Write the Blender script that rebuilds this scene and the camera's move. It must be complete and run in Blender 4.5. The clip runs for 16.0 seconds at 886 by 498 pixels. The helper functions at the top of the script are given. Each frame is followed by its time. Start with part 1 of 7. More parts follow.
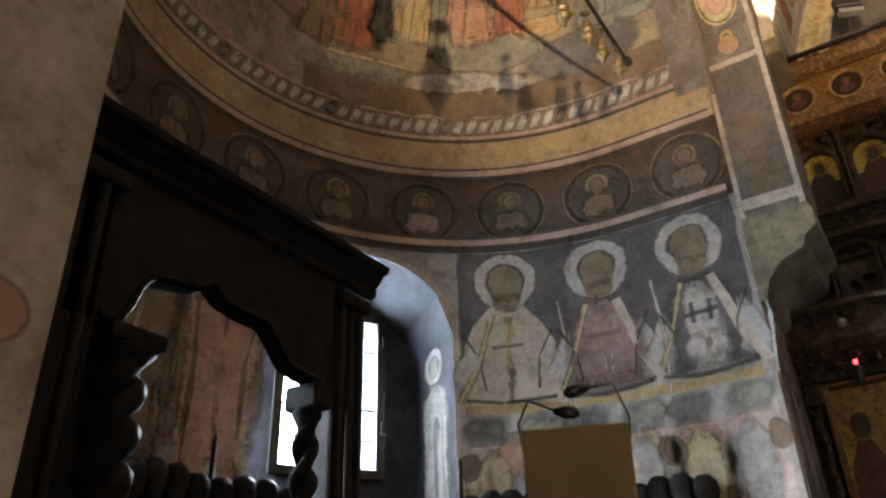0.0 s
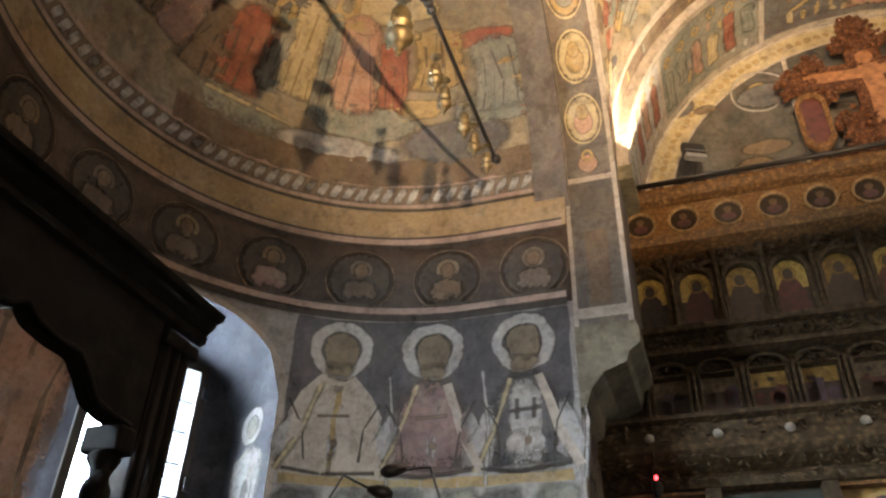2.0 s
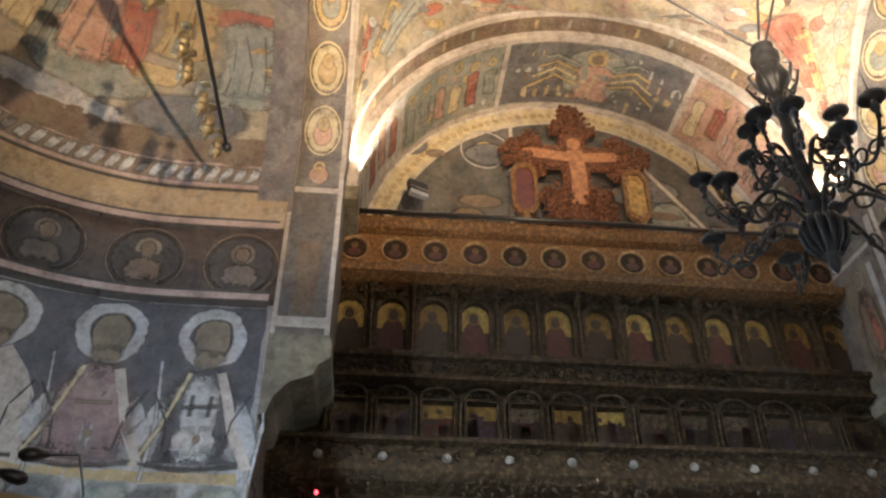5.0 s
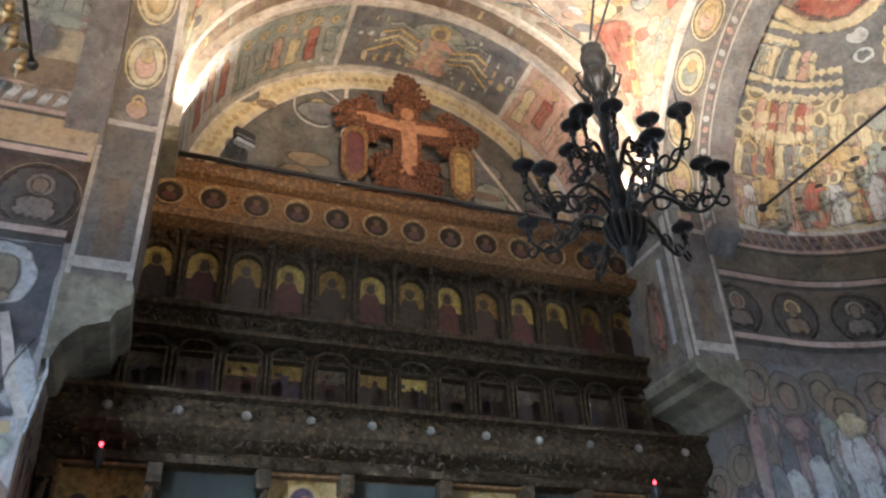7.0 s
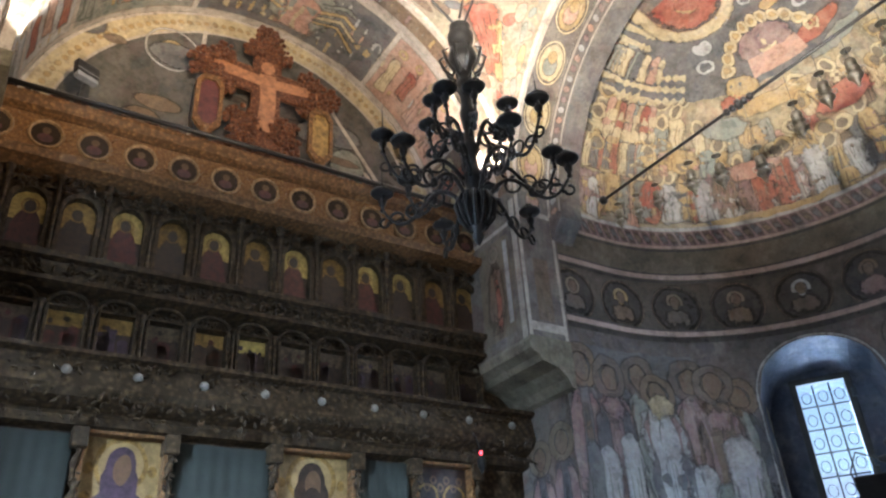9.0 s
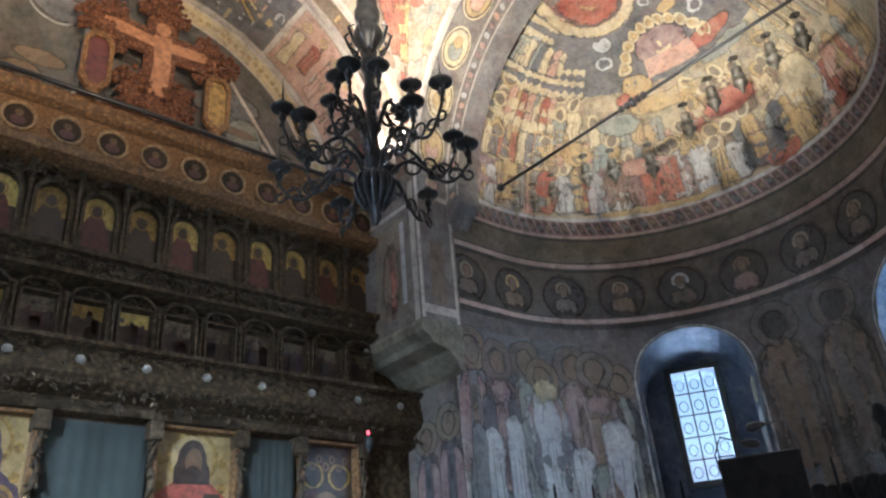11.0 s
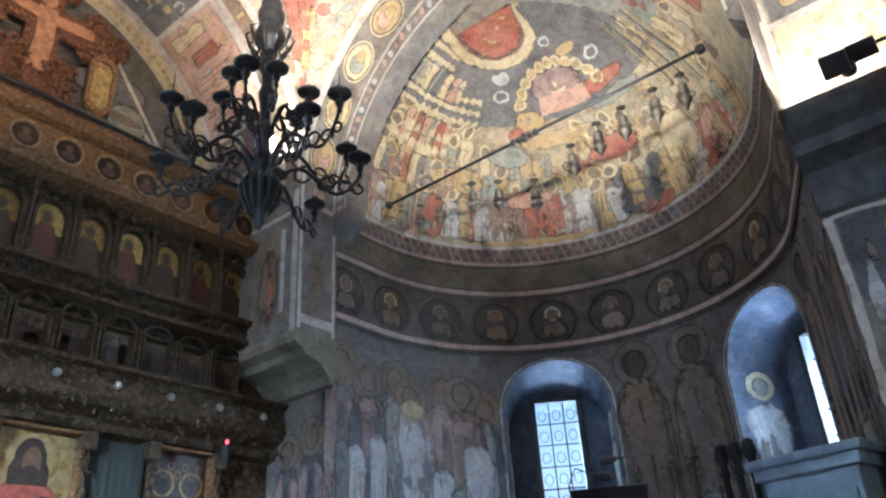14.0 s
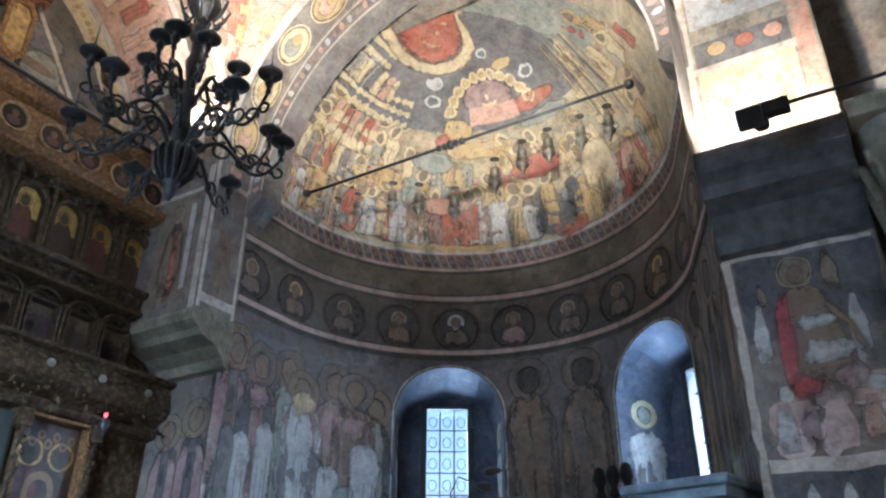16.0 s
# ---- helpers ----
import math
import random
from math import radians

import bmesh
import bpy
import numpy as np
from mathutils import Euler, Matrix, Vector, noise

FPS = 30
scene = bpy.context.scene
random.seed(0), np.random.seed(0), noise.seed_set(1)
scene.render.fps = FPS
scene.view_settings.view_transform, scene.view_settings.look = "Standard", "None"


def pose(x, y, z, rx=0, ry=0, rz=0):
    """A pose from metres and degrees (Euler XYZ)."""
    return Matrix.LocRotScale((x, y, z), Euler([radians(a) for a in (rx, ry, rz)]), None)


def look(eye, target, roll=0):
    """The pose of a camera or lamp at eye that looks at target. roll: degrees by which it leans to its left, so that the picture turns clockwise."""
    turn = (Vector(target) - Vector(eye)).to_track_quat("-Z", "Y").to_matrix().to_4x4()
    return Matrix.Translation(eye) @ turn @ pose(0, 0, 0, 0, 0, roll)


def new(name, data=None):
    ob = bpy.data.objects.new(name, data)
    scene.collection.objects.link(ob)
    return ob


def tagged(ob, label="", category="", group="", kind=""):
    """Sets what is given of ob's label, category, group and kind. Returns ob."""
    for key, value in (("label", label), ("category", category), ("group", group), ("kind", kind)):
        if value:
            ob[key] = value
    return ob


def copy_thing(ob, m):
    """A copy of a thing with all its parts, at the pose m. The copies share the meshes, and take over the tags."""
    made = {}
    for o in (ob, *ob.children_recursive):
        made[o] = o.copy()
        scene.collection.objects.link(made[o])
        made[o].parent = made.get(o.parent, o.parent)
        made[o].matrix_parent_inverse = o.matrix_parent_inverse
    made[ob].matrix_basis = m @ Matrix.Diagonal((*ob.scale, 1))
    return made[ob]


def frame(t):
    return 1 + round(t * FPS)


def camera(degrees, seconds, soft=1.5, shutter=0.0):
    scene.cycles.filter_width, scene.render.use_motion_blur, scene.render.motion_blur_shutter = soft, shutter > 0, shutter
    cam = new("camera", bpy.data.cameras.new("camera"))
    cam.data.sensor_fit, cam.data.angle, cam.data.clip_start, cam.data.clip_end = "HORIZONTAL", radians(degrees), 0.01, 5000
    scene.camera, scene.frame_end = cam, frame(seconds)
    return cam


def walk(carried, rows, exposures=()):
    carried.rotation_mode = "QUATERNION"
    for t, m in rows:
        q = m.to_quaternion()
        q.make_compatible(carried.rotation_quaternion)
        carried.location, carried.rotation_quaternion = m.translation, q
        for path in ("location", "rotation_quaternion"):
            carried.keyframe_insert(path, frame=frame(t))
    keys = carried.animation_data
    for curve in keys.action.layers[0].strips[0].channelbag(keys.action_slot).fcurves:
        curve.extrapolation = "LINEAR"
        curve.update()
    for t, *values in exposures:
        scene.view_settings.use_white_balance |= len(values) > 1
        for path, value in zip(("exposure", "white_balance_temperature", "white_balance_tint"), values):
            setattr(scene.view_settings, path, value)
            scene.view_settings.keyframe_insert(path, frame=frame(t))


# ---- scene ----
# ---- camera ----
EYE = 1.6
SOFT = 2.4
EXPOSURES = ((0.0, 1.08, 9100, 14), (3.0, 1.2, 9000, 15), (6.5, 1.17, 6700, 11), (10.0, 1.14, 6500, 10), (13.0, 1.2, 6100, 9), (16.0, 1.27, 6100, 9))
cam = camera(59.39, 16.0, soft=SOFT)
PATH = [
    (0, pose(0, 0, EYE, 118.457, 1.504, 33.377)),
    (0.5, pose(0, 0, EYE, 119.898, -0.082, 31.402)),
    (1, pose(0, 0, EYE, 121.559, -1.920, 26.677)),
    (1.5, pose(0, 0, EYE, 122.577, -1.698, 22.863)),
    (2, pose(0, 0, EYE, 123.663, -1.500, 18.690)),
    (2.5, pose(0, 0, EYE, 124.166, -1.434, 15.521)),
    (3, pose(0, 0, EYE, 124.889, -2.223, 9.824)),
    (3.5, pose(0, 0, EYE, 124.957, -1.653, 6.418)),
    (4, pose(0, 0, EYE, 124.704, -1.551, 1.284)),
    (4.2, pose(0, 0, EYE, 124.780, -1.240, -0.157)),
    (6.3, pose(0, 0, EYE, 123.163, 1.215, -14.794)),
    (6.5, pose(0, 0, EYE, 122.668, 1.397, -16.241)),
    (7, pose(0, 0, EYE, 121.818, 2.006, -19.855)),
    (7.5, pose(0, 0, EYE, 121.065, 2.657, -22.669)),
    (8, pose(0, 0, EYE, 120.417, 3.261, -25.979)),
    (8.5, pose(0, 0, EYE, 119.652, 3.188, -28.788)),
    (9, pose(0, 0, EYE, 118.979, 3.250, -31.863)),
    (9.5, pose(0, 0, EYE, 118.296, 3.954, -34.567)),
    (10, pose(0, 0, EYE, 117.690, 4.678, -36.905)),
    (10.2, pose(0, 0, EYE, 117.481, 4.637, -37.536)),
    (12.3, pose(0, 0, EYE, 117.019, 3.967, -43.370)),
    (12.5, pose(0, 0, EYE, 117.107, 3.850, -43.837)),
    (13, pose(0, 0, EYE, 117.393, 3.663, -45.033)),
    (13.5, pose(0, 0, EYE, 117.566, 3.366, -47.098)),
    (14, pose(0, 0, EYE, 117.654, 3.243, -50.234)),
    (14.5, pose(0, 0, EYE, 117.586, 2.783, -53.687)),
    (15, pose(0, 0, EYE, 117.481, 2.049, -57.069)),
    (15.5, pose(0, 0, EYE, 117.403, 1.688, -58.370)),
    (16, pose(0, 0, EYE, 117.490, -0.225, -59.278)),
]

walk(cam, PATH, EXPOSURES)

# ---- light ----
world = bpy.data.worlds.new("overcast_sky")
scene.world = world
world.use_nodes = True
wn = world.node_tree.nodes
sky = wn.new("ShaderNodeTexSky")
sky.sky_type = "NISHITA"
sky.sun_disc = False
sky.sun_elevation = radians(38)
sky.sun_rotation = radians(150)
wn["Background"].inputs["Strength"].default_value = 0.12
world.node_tree.links.new(sky.outputs[0], wn["Background"].inputs["Color"])


def lamp(name, kind, energy, colour, m, **more):
    data = bpy.data.lights.new(name, kind)
    data.energy, data.color = energy, colour
    if "size" in more:
        data.shape, data.size, data.size_y = "RECTANGLE", more["size"], more["tall"]
    if "angle" in more:
        data.angle = more["angle"]
    if "cone" in more:
        data.spot_size, data.spot_blend, data.shadow_soft_size = radians(more["cone"]), more["blend"], more["soft"]
    ob = new(name, data)
    ob.matrix_world = m
    return ob


COOL, WARM, NEUTRAL = (0.52, 0.72, 1.0), (1.0, 0.8, 0.58), (1.0, 0.93, 0.84)
lamp("sun", "SUN", 0.8, (1.0, 0.96, 0.9), look((8, -6, 12), (0, 0, 0)), angle=radians(12))
# a cluster of floodlights on the west arch's rod above the camera, lighting the vaults
FLOOD = (0.42, 0.5, 3.2)
lamp("floodlight_to_north", "SPOT", 430, WARM, look(FLOOD, (-0.8, 4.2, 7.45)), cone=70, blend=0.75, soft=0.012)
lamp("floodlight_to_south", "SPOT", 1850, NEUTRAL, look(FLOOD, (5.2, 3.1, 8.6)), cone=60, blend=0.7, soft=0.07)
lamp("floodlight_to_east", "SPOT", 660, WARM, look(FLOOD, (1.8, 4.9, 8.6)), cone=60, blend=0.75, soft=0.03)
lamp("floodlight_to_west", "SPOT", 80, NEUTRAL, look((3.7, 0.3, 4.22), (4.3, 0.3, 5.0)), cone=125, blend=0.4, soft=0.03)
for side, x, power in ((-1, -0.08, 85), (1, 3.62, 150)):
    lamp("uplight", "SPOT", power, NEUTRAL, look((x, 4.8, 5.57), (x + side * 0.22, 4.74, 6.4)), cone=70, blend=0.5, soft=0.03)
# Added fill from the unseen west end, brightens the lower walls.
lamp("west_door_daylight", "AREA", 15, (0.95, 0.97, 1.0), look((1.8, -3.3, 1.6), (1.8, 3.0, 2.2)), size=1.3, tall=2.4)

# ---- tools ----
def mesh_from(verts, faces, name="piece"):
    me = bpy.data.meshes.new(name)
    me.from_pydata([tuple(v) for v in verts], [], faces)
    me.validate()
    return me


def thing(name, label, category, group="", kind="", at=None):
    ob = new(name)
    ob.empty_display_size = 0.1
    if at:
        ob.location = at
    return tagged(ob, label, category, group, kind)


def part(name, bm, material, parent=None, label="", rounded=False):
    """One mesh object from a bmesh or a mesh."""
    if isinstance(bm, bmesh.types.BMesh):
        me = bpy.data.meshes.new(name)
        bmesh.ops.recalc_face_normals(bm, faces=bm.faces)
        bm.to_mesh(me)
        bm.free()
    else:
        me = bm
    if not me.materials:
        for m in material if isinstance(material, (list, tuple)) else [material]:
            me.materials.append(m)
    if rounded:
        for p in me.polygons:
            p.use_smooth = True
    ob = new(name, me)
    if parent:
        ob.parent = parent
    if label:
        tagged(ob, label)
    return ob


def structure(name, bm, material, label, category, rounded=False):
    return tagged(part(name, bm, material, None, "", rounded), label, category, "", "structure")


def thick(ob, depth, offset=1.0):
    mod = ob.modifiers.new("thickness", "SOLIDIFY")
    mod.thickness, mod.offset = depth, offset
    return ob


def box(bm, x0, x1, y0, y1, z0, z1, bevel=0.0, m=None, mat=0):
    made = bmesh.ops.create_cube(bm, size=1.0)["verts"]
    mm = Matrix.Translation(((x0 + x1) / 2, (y0 + y1) / 2, (z0 + z1) / 2)) @ Matrix.Diagonal((x1 - x0, y1 - y0, z1 - z0, 1))
    bmesh.ops.transform(bm, matrix=(m @ mm) if m else mm, verts=made)
    faces = {f for v in made for f in v.link_faces}
    for f in faces:
        f.material_index = mat
    if bevel:
        edges = {e for v in made for e in v.link_edges}
        bmesh.ops.bevel(bm, geom=list(edges), offset=bevel, segments=2, profile=0.6, affect="EDGES")
    return bm


def lathe(bm, rows, m=None, steps=16, mat=0):
    """A turned body: rows of (radius, height)."""
    m = m or Matrix()
    rings = []
    for r, h in rows:
        if r < 1e-4:
            rings.append([bm.verts.new(m @ Vector((0, 0, h)))])
        else:
            rings.append([bm.verts.new(m @ Vector((r * math.cos(2 * math.pi * k / steps), r * math.sin(2 * math.pi * k / steps), h))) for k in range(steps)])
    for a, b in zip(rings, rings[1:]):
        for k in range(steps):
            n = (k + 1) % steps
            if len(a) == 1 and len(b) == 1:
                continue
            if len(a) == 1:
                f = bm.faces.new((a[0], b[k], b[n]))
            elif len(b) == 1:
                f = bm.faces.new((a[k], b[0], a[n]))
            else:
                f = bm.faces.new((a[k], b[k], b[n], a[n]))
            f.material_index = mat
            f.smooth = True
    return bm


def tube(bm, points, radius, steps=8, mat=0):
    """A round bar along points; radius may be a function of 0..1."""
    points = [Vector(p) for p in points]
    rings = []
    side = None
    for k, p in enumerate(points):
        d = (points[min(k + 1, len(points) - 1)] - points[max(k - 1, 0)]).normalized()
        if side is None or abs(side.dot(d)) > 0.98:
            side = d.orthogonal().normalized()
        side = (side - d * side.dot(d)).normalized()
        up = d.cross(side)
        r = radius(k / (len(points) - 1)) if callable(radius) else radius
        rings.append([bm.verts.new(p + r * (side * math.cos(2 * math.pi * j / steps) + up * math.sin(2 * math.pi * j / steps))) for j in range(steps)])
    for a, b in zip(rings, rings[1:]):
        for j in range(steps):
            f = bm.faces.new((a[j], a[(j + 1) % steps], b[(j + 1) % steps], b[j]))
            f.material_index = mat
            f.smooth = True
    for ring in (rings[0], rings[-1]):
        bm.faces.new(ring).material_index = mat
    return bm


def sheet(fn, us, vs, skip=None):
    """A grid mesh of fn(u, v)."""
    verts = [fn(u, v) for u in us for v in vs]
    n = len(vs)
    faces = []
    for i in range(len(us) - 1):
        for j in range(len(vs) - 1):
            if skip and skip((us[i] + us[i + 1]) / 2, (vs[j] + vs[j + 1]) / 2):
                continue
            faces.append((i * n + j, (i + 1) * n + j, (i + 1) * n + j + 1, i * n + j + 1))
    return mesh_from(verts, faces)


def spread(a, b, n):
    return [a + (b - a) * k / n for k in range(n + 1)]


class Paint:
    """Painted shapes laid on a wall: surf(u, v, off) gives the place u metres along, v metres up, off metres proud."""

    def __init__(self, surf, off=0.005, wobble=0.0):
        self.wobble = wobble
        self.surf, self.off, self.verts, self.faces, self.mats, self.cover = surf, off, [], [], [], []

    def warp(self, u, v):
        """A brush's unsteadiness."""
        if not self.wobble:
            return u, v
        n = noise.noise_vector((u * 7.0, v * 7.0, 3.1)) + 0.5 * noise.noise_vector((u * 19.0, v * 19.0, 8.7))
        return u + self.wobble * n.x, v + self.wobble * n.y

    def rings(self, loops, mat, off=0.0, closed=True, cover=None):
        """cover: for each point how fully the brush covered it, 0 at a worn edge."""
        base, n = len(self.verts), len(loops[0])
        for i, loop in enumerate(loops):
            self.verts += [self.surf(*self.warp(u, v), 0.0012 + 0.12 * (self.off + off)) for u, v in loop]
            self.cover += [cover(i, j) for j in range(n)] if cover else [1.0] * n
        for i in range(len(loops) - 1):
            for j in range(n if closed else n - 1):
                a, b = base + i * n + j, base + i * n + (j + 1) % n
                self.faces.append((a, b, b + n, a + n))
                self.mats.append(mat)

    def oval(self, u, v, ru, rv, mat, off=0.0, inner=0.0, n=20):
        edge = 0.12 * (1.15 - inner)
        sizes = [inner - edge, inner + edge, 1.0 - edge, 1.0 + edge] if inner else [0.02, 0.45, 0.82, 1.1]
        loops = [[(u + ru * s * math.cos(2 * math.pi * k / n), v + rv * s * math.sin(2 * math.pi * k / n)) for k in range(n)] for s in sizes]
        last = len(sizes) - 1
        self.rings(loops, mat, off, True, (lambda i, j: 1.0 if i in (1, 2) else 0.1) if inner else (lambda i, j: 0.0 if i == last else 1.0))

    def band(self, u0, u1, v0, v1, mat, off=0.0, step=0.25):
        n = max(1, int(abs(u1 - u0) / step))
        k = max(1, int(abs(v1 - v0) / step))
        self.rings([[(u, v) for u in spread(u0, u1, n)] for v in spread(v0, v1, k)], mat, off, False)

    def column(self, rows, mat, off=0.0):
        """A shape given as rows of (v, u_left, u_right), ragged at its sides and ends."""
        last = len(rows) - 1
        self.rings([[(a + (b - a) * s, v) for s in (-0.11, 0.17, 0.5, 0.83, 1.11)] for v, a, b in rows], mat, off, False,
                   lambda i, j: 0.0 if j in (0, 4) else (0.45 if i in (0, last) else 1.0))

    def stroke(self, points, width, mat, off=0.0):
        loops = []
        for k, (u, v) in enumerate(points):
            a, b = points[max(k - 1, 0)], points[min(k + 1, len(points) - 1)]
            du, dv = b[0] - a[0], b[1] - a[1]
            s = width * 0.6 / max(math.hypot(du, dv), 1e-6)
            loops.append([(u - dv * s, v + du * s), (u, v), (u + dv * s, v - du * s)])
        self.rings(loops, mat, off, False, lambda i, j: 1.0 if j == 1 else 0.2)

    def done(self, name, mats, parent, label=""):
        me = bpy.data.meshes.new(name)
        me.from_pydata([tuple(v) for v in self.verts], [], self.faces)
        for m in mats:
            me.materials.append(m)
        me.polygons.foreach_set("material_index", self.mats)
        worn = me.attributes.new("cover", "FLOAT", "POINT")
        worn.data.foreach_set("value", self.cover)
        return part(name, me, mats, parent, label)


# ---- materials ----
def node_material(name, rough=0.8, metal=0.0, spec=0.3):
    m = bpy.data.materials.new(name)
    m.use_nodes = True
    nt = m.node_tree
    b = nt.nodes["Principled BSDF"]
    b.inputs["Roughness"].default_value, b.inputs["Metallic"].default_value = rough, metal
    b.inputs["Specular IOR Level"].default_value = spec
    return m, nt, b


def noise_node(nt, scale, detail=5.0, rough=0.6, stretch=None):
    tc = nt.nodes.new("ShaderNodeTexCoord")
    n = nt.nodes.new("ShaderNodeTexNoise")
    n.inputs["Scale"].default_value, n.inputs["Detail"].default_value, n.inputs["Roughness"].default_value = scale, detail, rough
    if stretch:
        mp = nt.nodes.new("ShaderNodeMapping")
        mp.inputs["Scale"].default_value = stretch
        nt.links.new(tc.outputs["Object"], mp.inputs["Vector"])
        nt.links.new(mp.outputs["Vector"], n.inputs["Vector"])
    else:
        nt.links.new(tc.outputs["Object"], n.inputs["Vector"])
    return n.outputs["Fac"]


def ramp_node(nt, fac, stops):
    r = nt.nodes.new("ShaderNodeValToRGB")
    while len(r.color_ramp.elements) < len(stops):
        r.color_ramp.elements.new(0.5)
    for e, (pos, col) in zip(r.color_ramp.elements, stops):
        e.position, e.color = pos, (*col, 1)
    nt.links.new(fac, r.inputs["Fac"])
    return r.outputs["Color"]


def blend(nt, kind, fac, a, b):
    n = nt.nodes.new("ShaderNodeMix")
    n.data_type, n.blend_type = "RGBA", kind
    for socket, value in ((n.inputs[0], fac), (n.inputs[6], a), (n.inputs[7], b)):
        if isinstance(value, (int, float)):
            socket.default_value = value
        elif isinstance(value, tuple):
            socket.default_value = (*value, 1)
        else:
            nt.links.new(value, socket)
    return n.outputs[2]


def bump(nt, b, fac, strength, distance=0.02):
    n = nt.nodes.new("ShaderNodeBump")
    n.inputs["Strength"].default_value, n.inputs["Distance"].default_value = strength, distance
    nt.links.new(fac, n.inputs["Height"])
    nt.links.new(n.outputs["Normal"], b.inputs["Normal"])


def motley(nt, scale, stops):
    """Small ragged patches of many pigments, as in a crowded old painting seen from afar."""
    tc = nt.nodes.new("ShaderNodeTexCoord")
    n = nt.nodes.new("ShaderNodeTexNoise")
    n.inputs["Scale"].default_value, n.inputs["Detail"].default_value = scale * 0.9, 4.0
    nt.links.new(tc.outputs["Object"], n.inputs["Vector"])
    shift = nt.nodes.new("ShaderNodeVectorMath")
    shift.operation = "MULTIPLY_ADD"
    nt.links.new(n.outputs["Color"], shift.inputs[0])
    shift.inputs[1].default_value = (1.6 / scale, 1.6 / scale, 1.6 / scale)
    nt.links.new(tc.outputs["Object"], shift.inputs[2])
    squeeze = nt.nodes.new("ShaderNodeMapping")
    squeeze.inputs["Scale"].default_value = (1.0, 1.0, 0.55)
    nt.links.new(shift.outputs[0], squeeze.inputs["Vector"])
    v = nt.nodes.new("ShaderNodeTexVoronoi")
    v.inputs["Scale"].default_value = scale
    nt.links.new(squeeze.outputs["Vector"], v.inputs["Vector"])
    part_red = nt.nodes.new("ShaderNodeSeparateColor")
    nt.links.new(v.outputs["Color"], part_red.inputs["Color"])
    return ramp_node(nt, part_red.outputs[0], stops)


MUTED = [(0.05, (0.09, 0.07, 0.05)), (0.22, (0.34, 0.26, 0.14)), (0.4, (0.17, 0.18, 0.16)), (0.55, (0.42, 0.35, 0.24)), (0.72, (0.26, 0.12, 0.085)), (0.86, (0.2, 0.2, 0.2)), (0.97, (0.36, 0.29, 0.19))]


def fresco(name, base, second, worn=(0.36, 0.32, 0.27), amount=0.45, scale=1.0, rough=0.75, soot=0.5, gone=0.0, busy=0.0, grain=9.0):
    """Old wall painting: two pigments in clouds, worn plaster showing through, soot and fine cracks."""
    m, nt, b = node_material(name, rough)
    clouds = ramp_node(nt, noise_node(nt, 2.2 * scale, 6, 0.65), [(0.36, base), (0.66, second)])
    if busy:
        clouds = blend(nt, "MIX", busy, clouds, motley(nt, grain, MUTED))
        clouds = blend(nt, "MIX", busy * 0.5, clouds, motley(nt, grain * 2.7, MUTED))
    wear = ramp_node(nt, noise_node(nt, 5.5 * scale, 8, 0.72), [(0.5, (0, 0, 0)), (0.66, (amount, amount, amount))])
    col = blend(nt, "MIX", wear, clouds, worn)
    grit = ramp_node(nt, noise_node(nt, 30, 4, 0.7), [(0.3, (0.72, 0.72, 0.72)), (0.7, (1.14, 1.14, 1.14))])
    col = blend(nt, "MULTIPLY", 0.8, col, grit)
    rub = ramp_node(nt, noise_node(nt, 8.5, 9, 0.75), [(0.4, (0.6, 0.6, 0.6)), (0.47, (0.95, 0.95, 0.95)), (0.6, (1.12, 1.12, 1.12))])
    col = blend(nt, "MULTIPLY", 0.75, col, rub)
    stain = ramp_node(nt, noise_node(nt, 0.9, 5, 0.7, (1, 1, 0.5)), [(0.35, (0.45, 0.42, 0.4)), (0.62, (1, 1, 1))])
    col = blend(nt, "MULTIPLY", soot, col, stain)
    nt.links.new(col, b.inputs["Base Color"])
    bump(nt, b, noise_node(nt, 14, 6, 0.7), 0.35, 0.012)
    if gone:
        # flaked paint: ragged edges and thin places where the layer beneath shows
        at = nt.nodes.new("ShaderNodeAttribute")
        at.attribute_name = "cover"
        mix = nt.nodes.new("ShaderNodeMath")
        mix.operation = "MULTIPLY_ADD"
        nt.links.new(noise_node(nt, 15.0, 7, 0.7), mix.inputs[0])
        mix.inputs[1].default_value = 1.15
        nt.links.new(at.outputs["Fac"], mix.inputs[2])
        less = nt.nodes.new("ShaderNodeMath")
        less.operation = "SUBTRACT"
        nt.links.new(mix.outputs[0], less.inputs[0])
        less.inputs[1].default_value = 0.58
        holes = ramp_node(nt, less.outputs[0], [(gone - 0.25, (0, 0, 0)), (gone + 0.5, (0.93, 0.93, 0.93))])
        nt.links.new(holes, b.inputs["Alpha"])
    return m


def plain(name, colour, rough=0.5, metal=0.0, vary=0.25, scale=12.0, relief=0.15, spec=0.5, distance=0.004):
    m, nt, b = node_material(name, rough, metal, spec)
    dark = tuple(c * (1 - vary) for c in colour)
    light = tuple(min(1, c * (1 + vary)) for c in colour)
    col = ramp_node(nt, noise_node(nt, scale, 5, 0.65), [(0.35, dark), (0.65, light)])
    info = nt.nodes.new("ShaderNodeObjectInfo")
    tone = ramp_node(nt, info.outputs["Random"], [(0.0, (0.82, 0.82, 0.82)), (1.0, (1.12, 1.12, 1.12))])
    nt.links.new(blend(nt, "MULTIPLY", 1.0, col, tone), b.inputs["Base Color"])
    bump(nt, b, noise_node(nt, scale * 3, 4, 0.6), relief, distance)
    return m


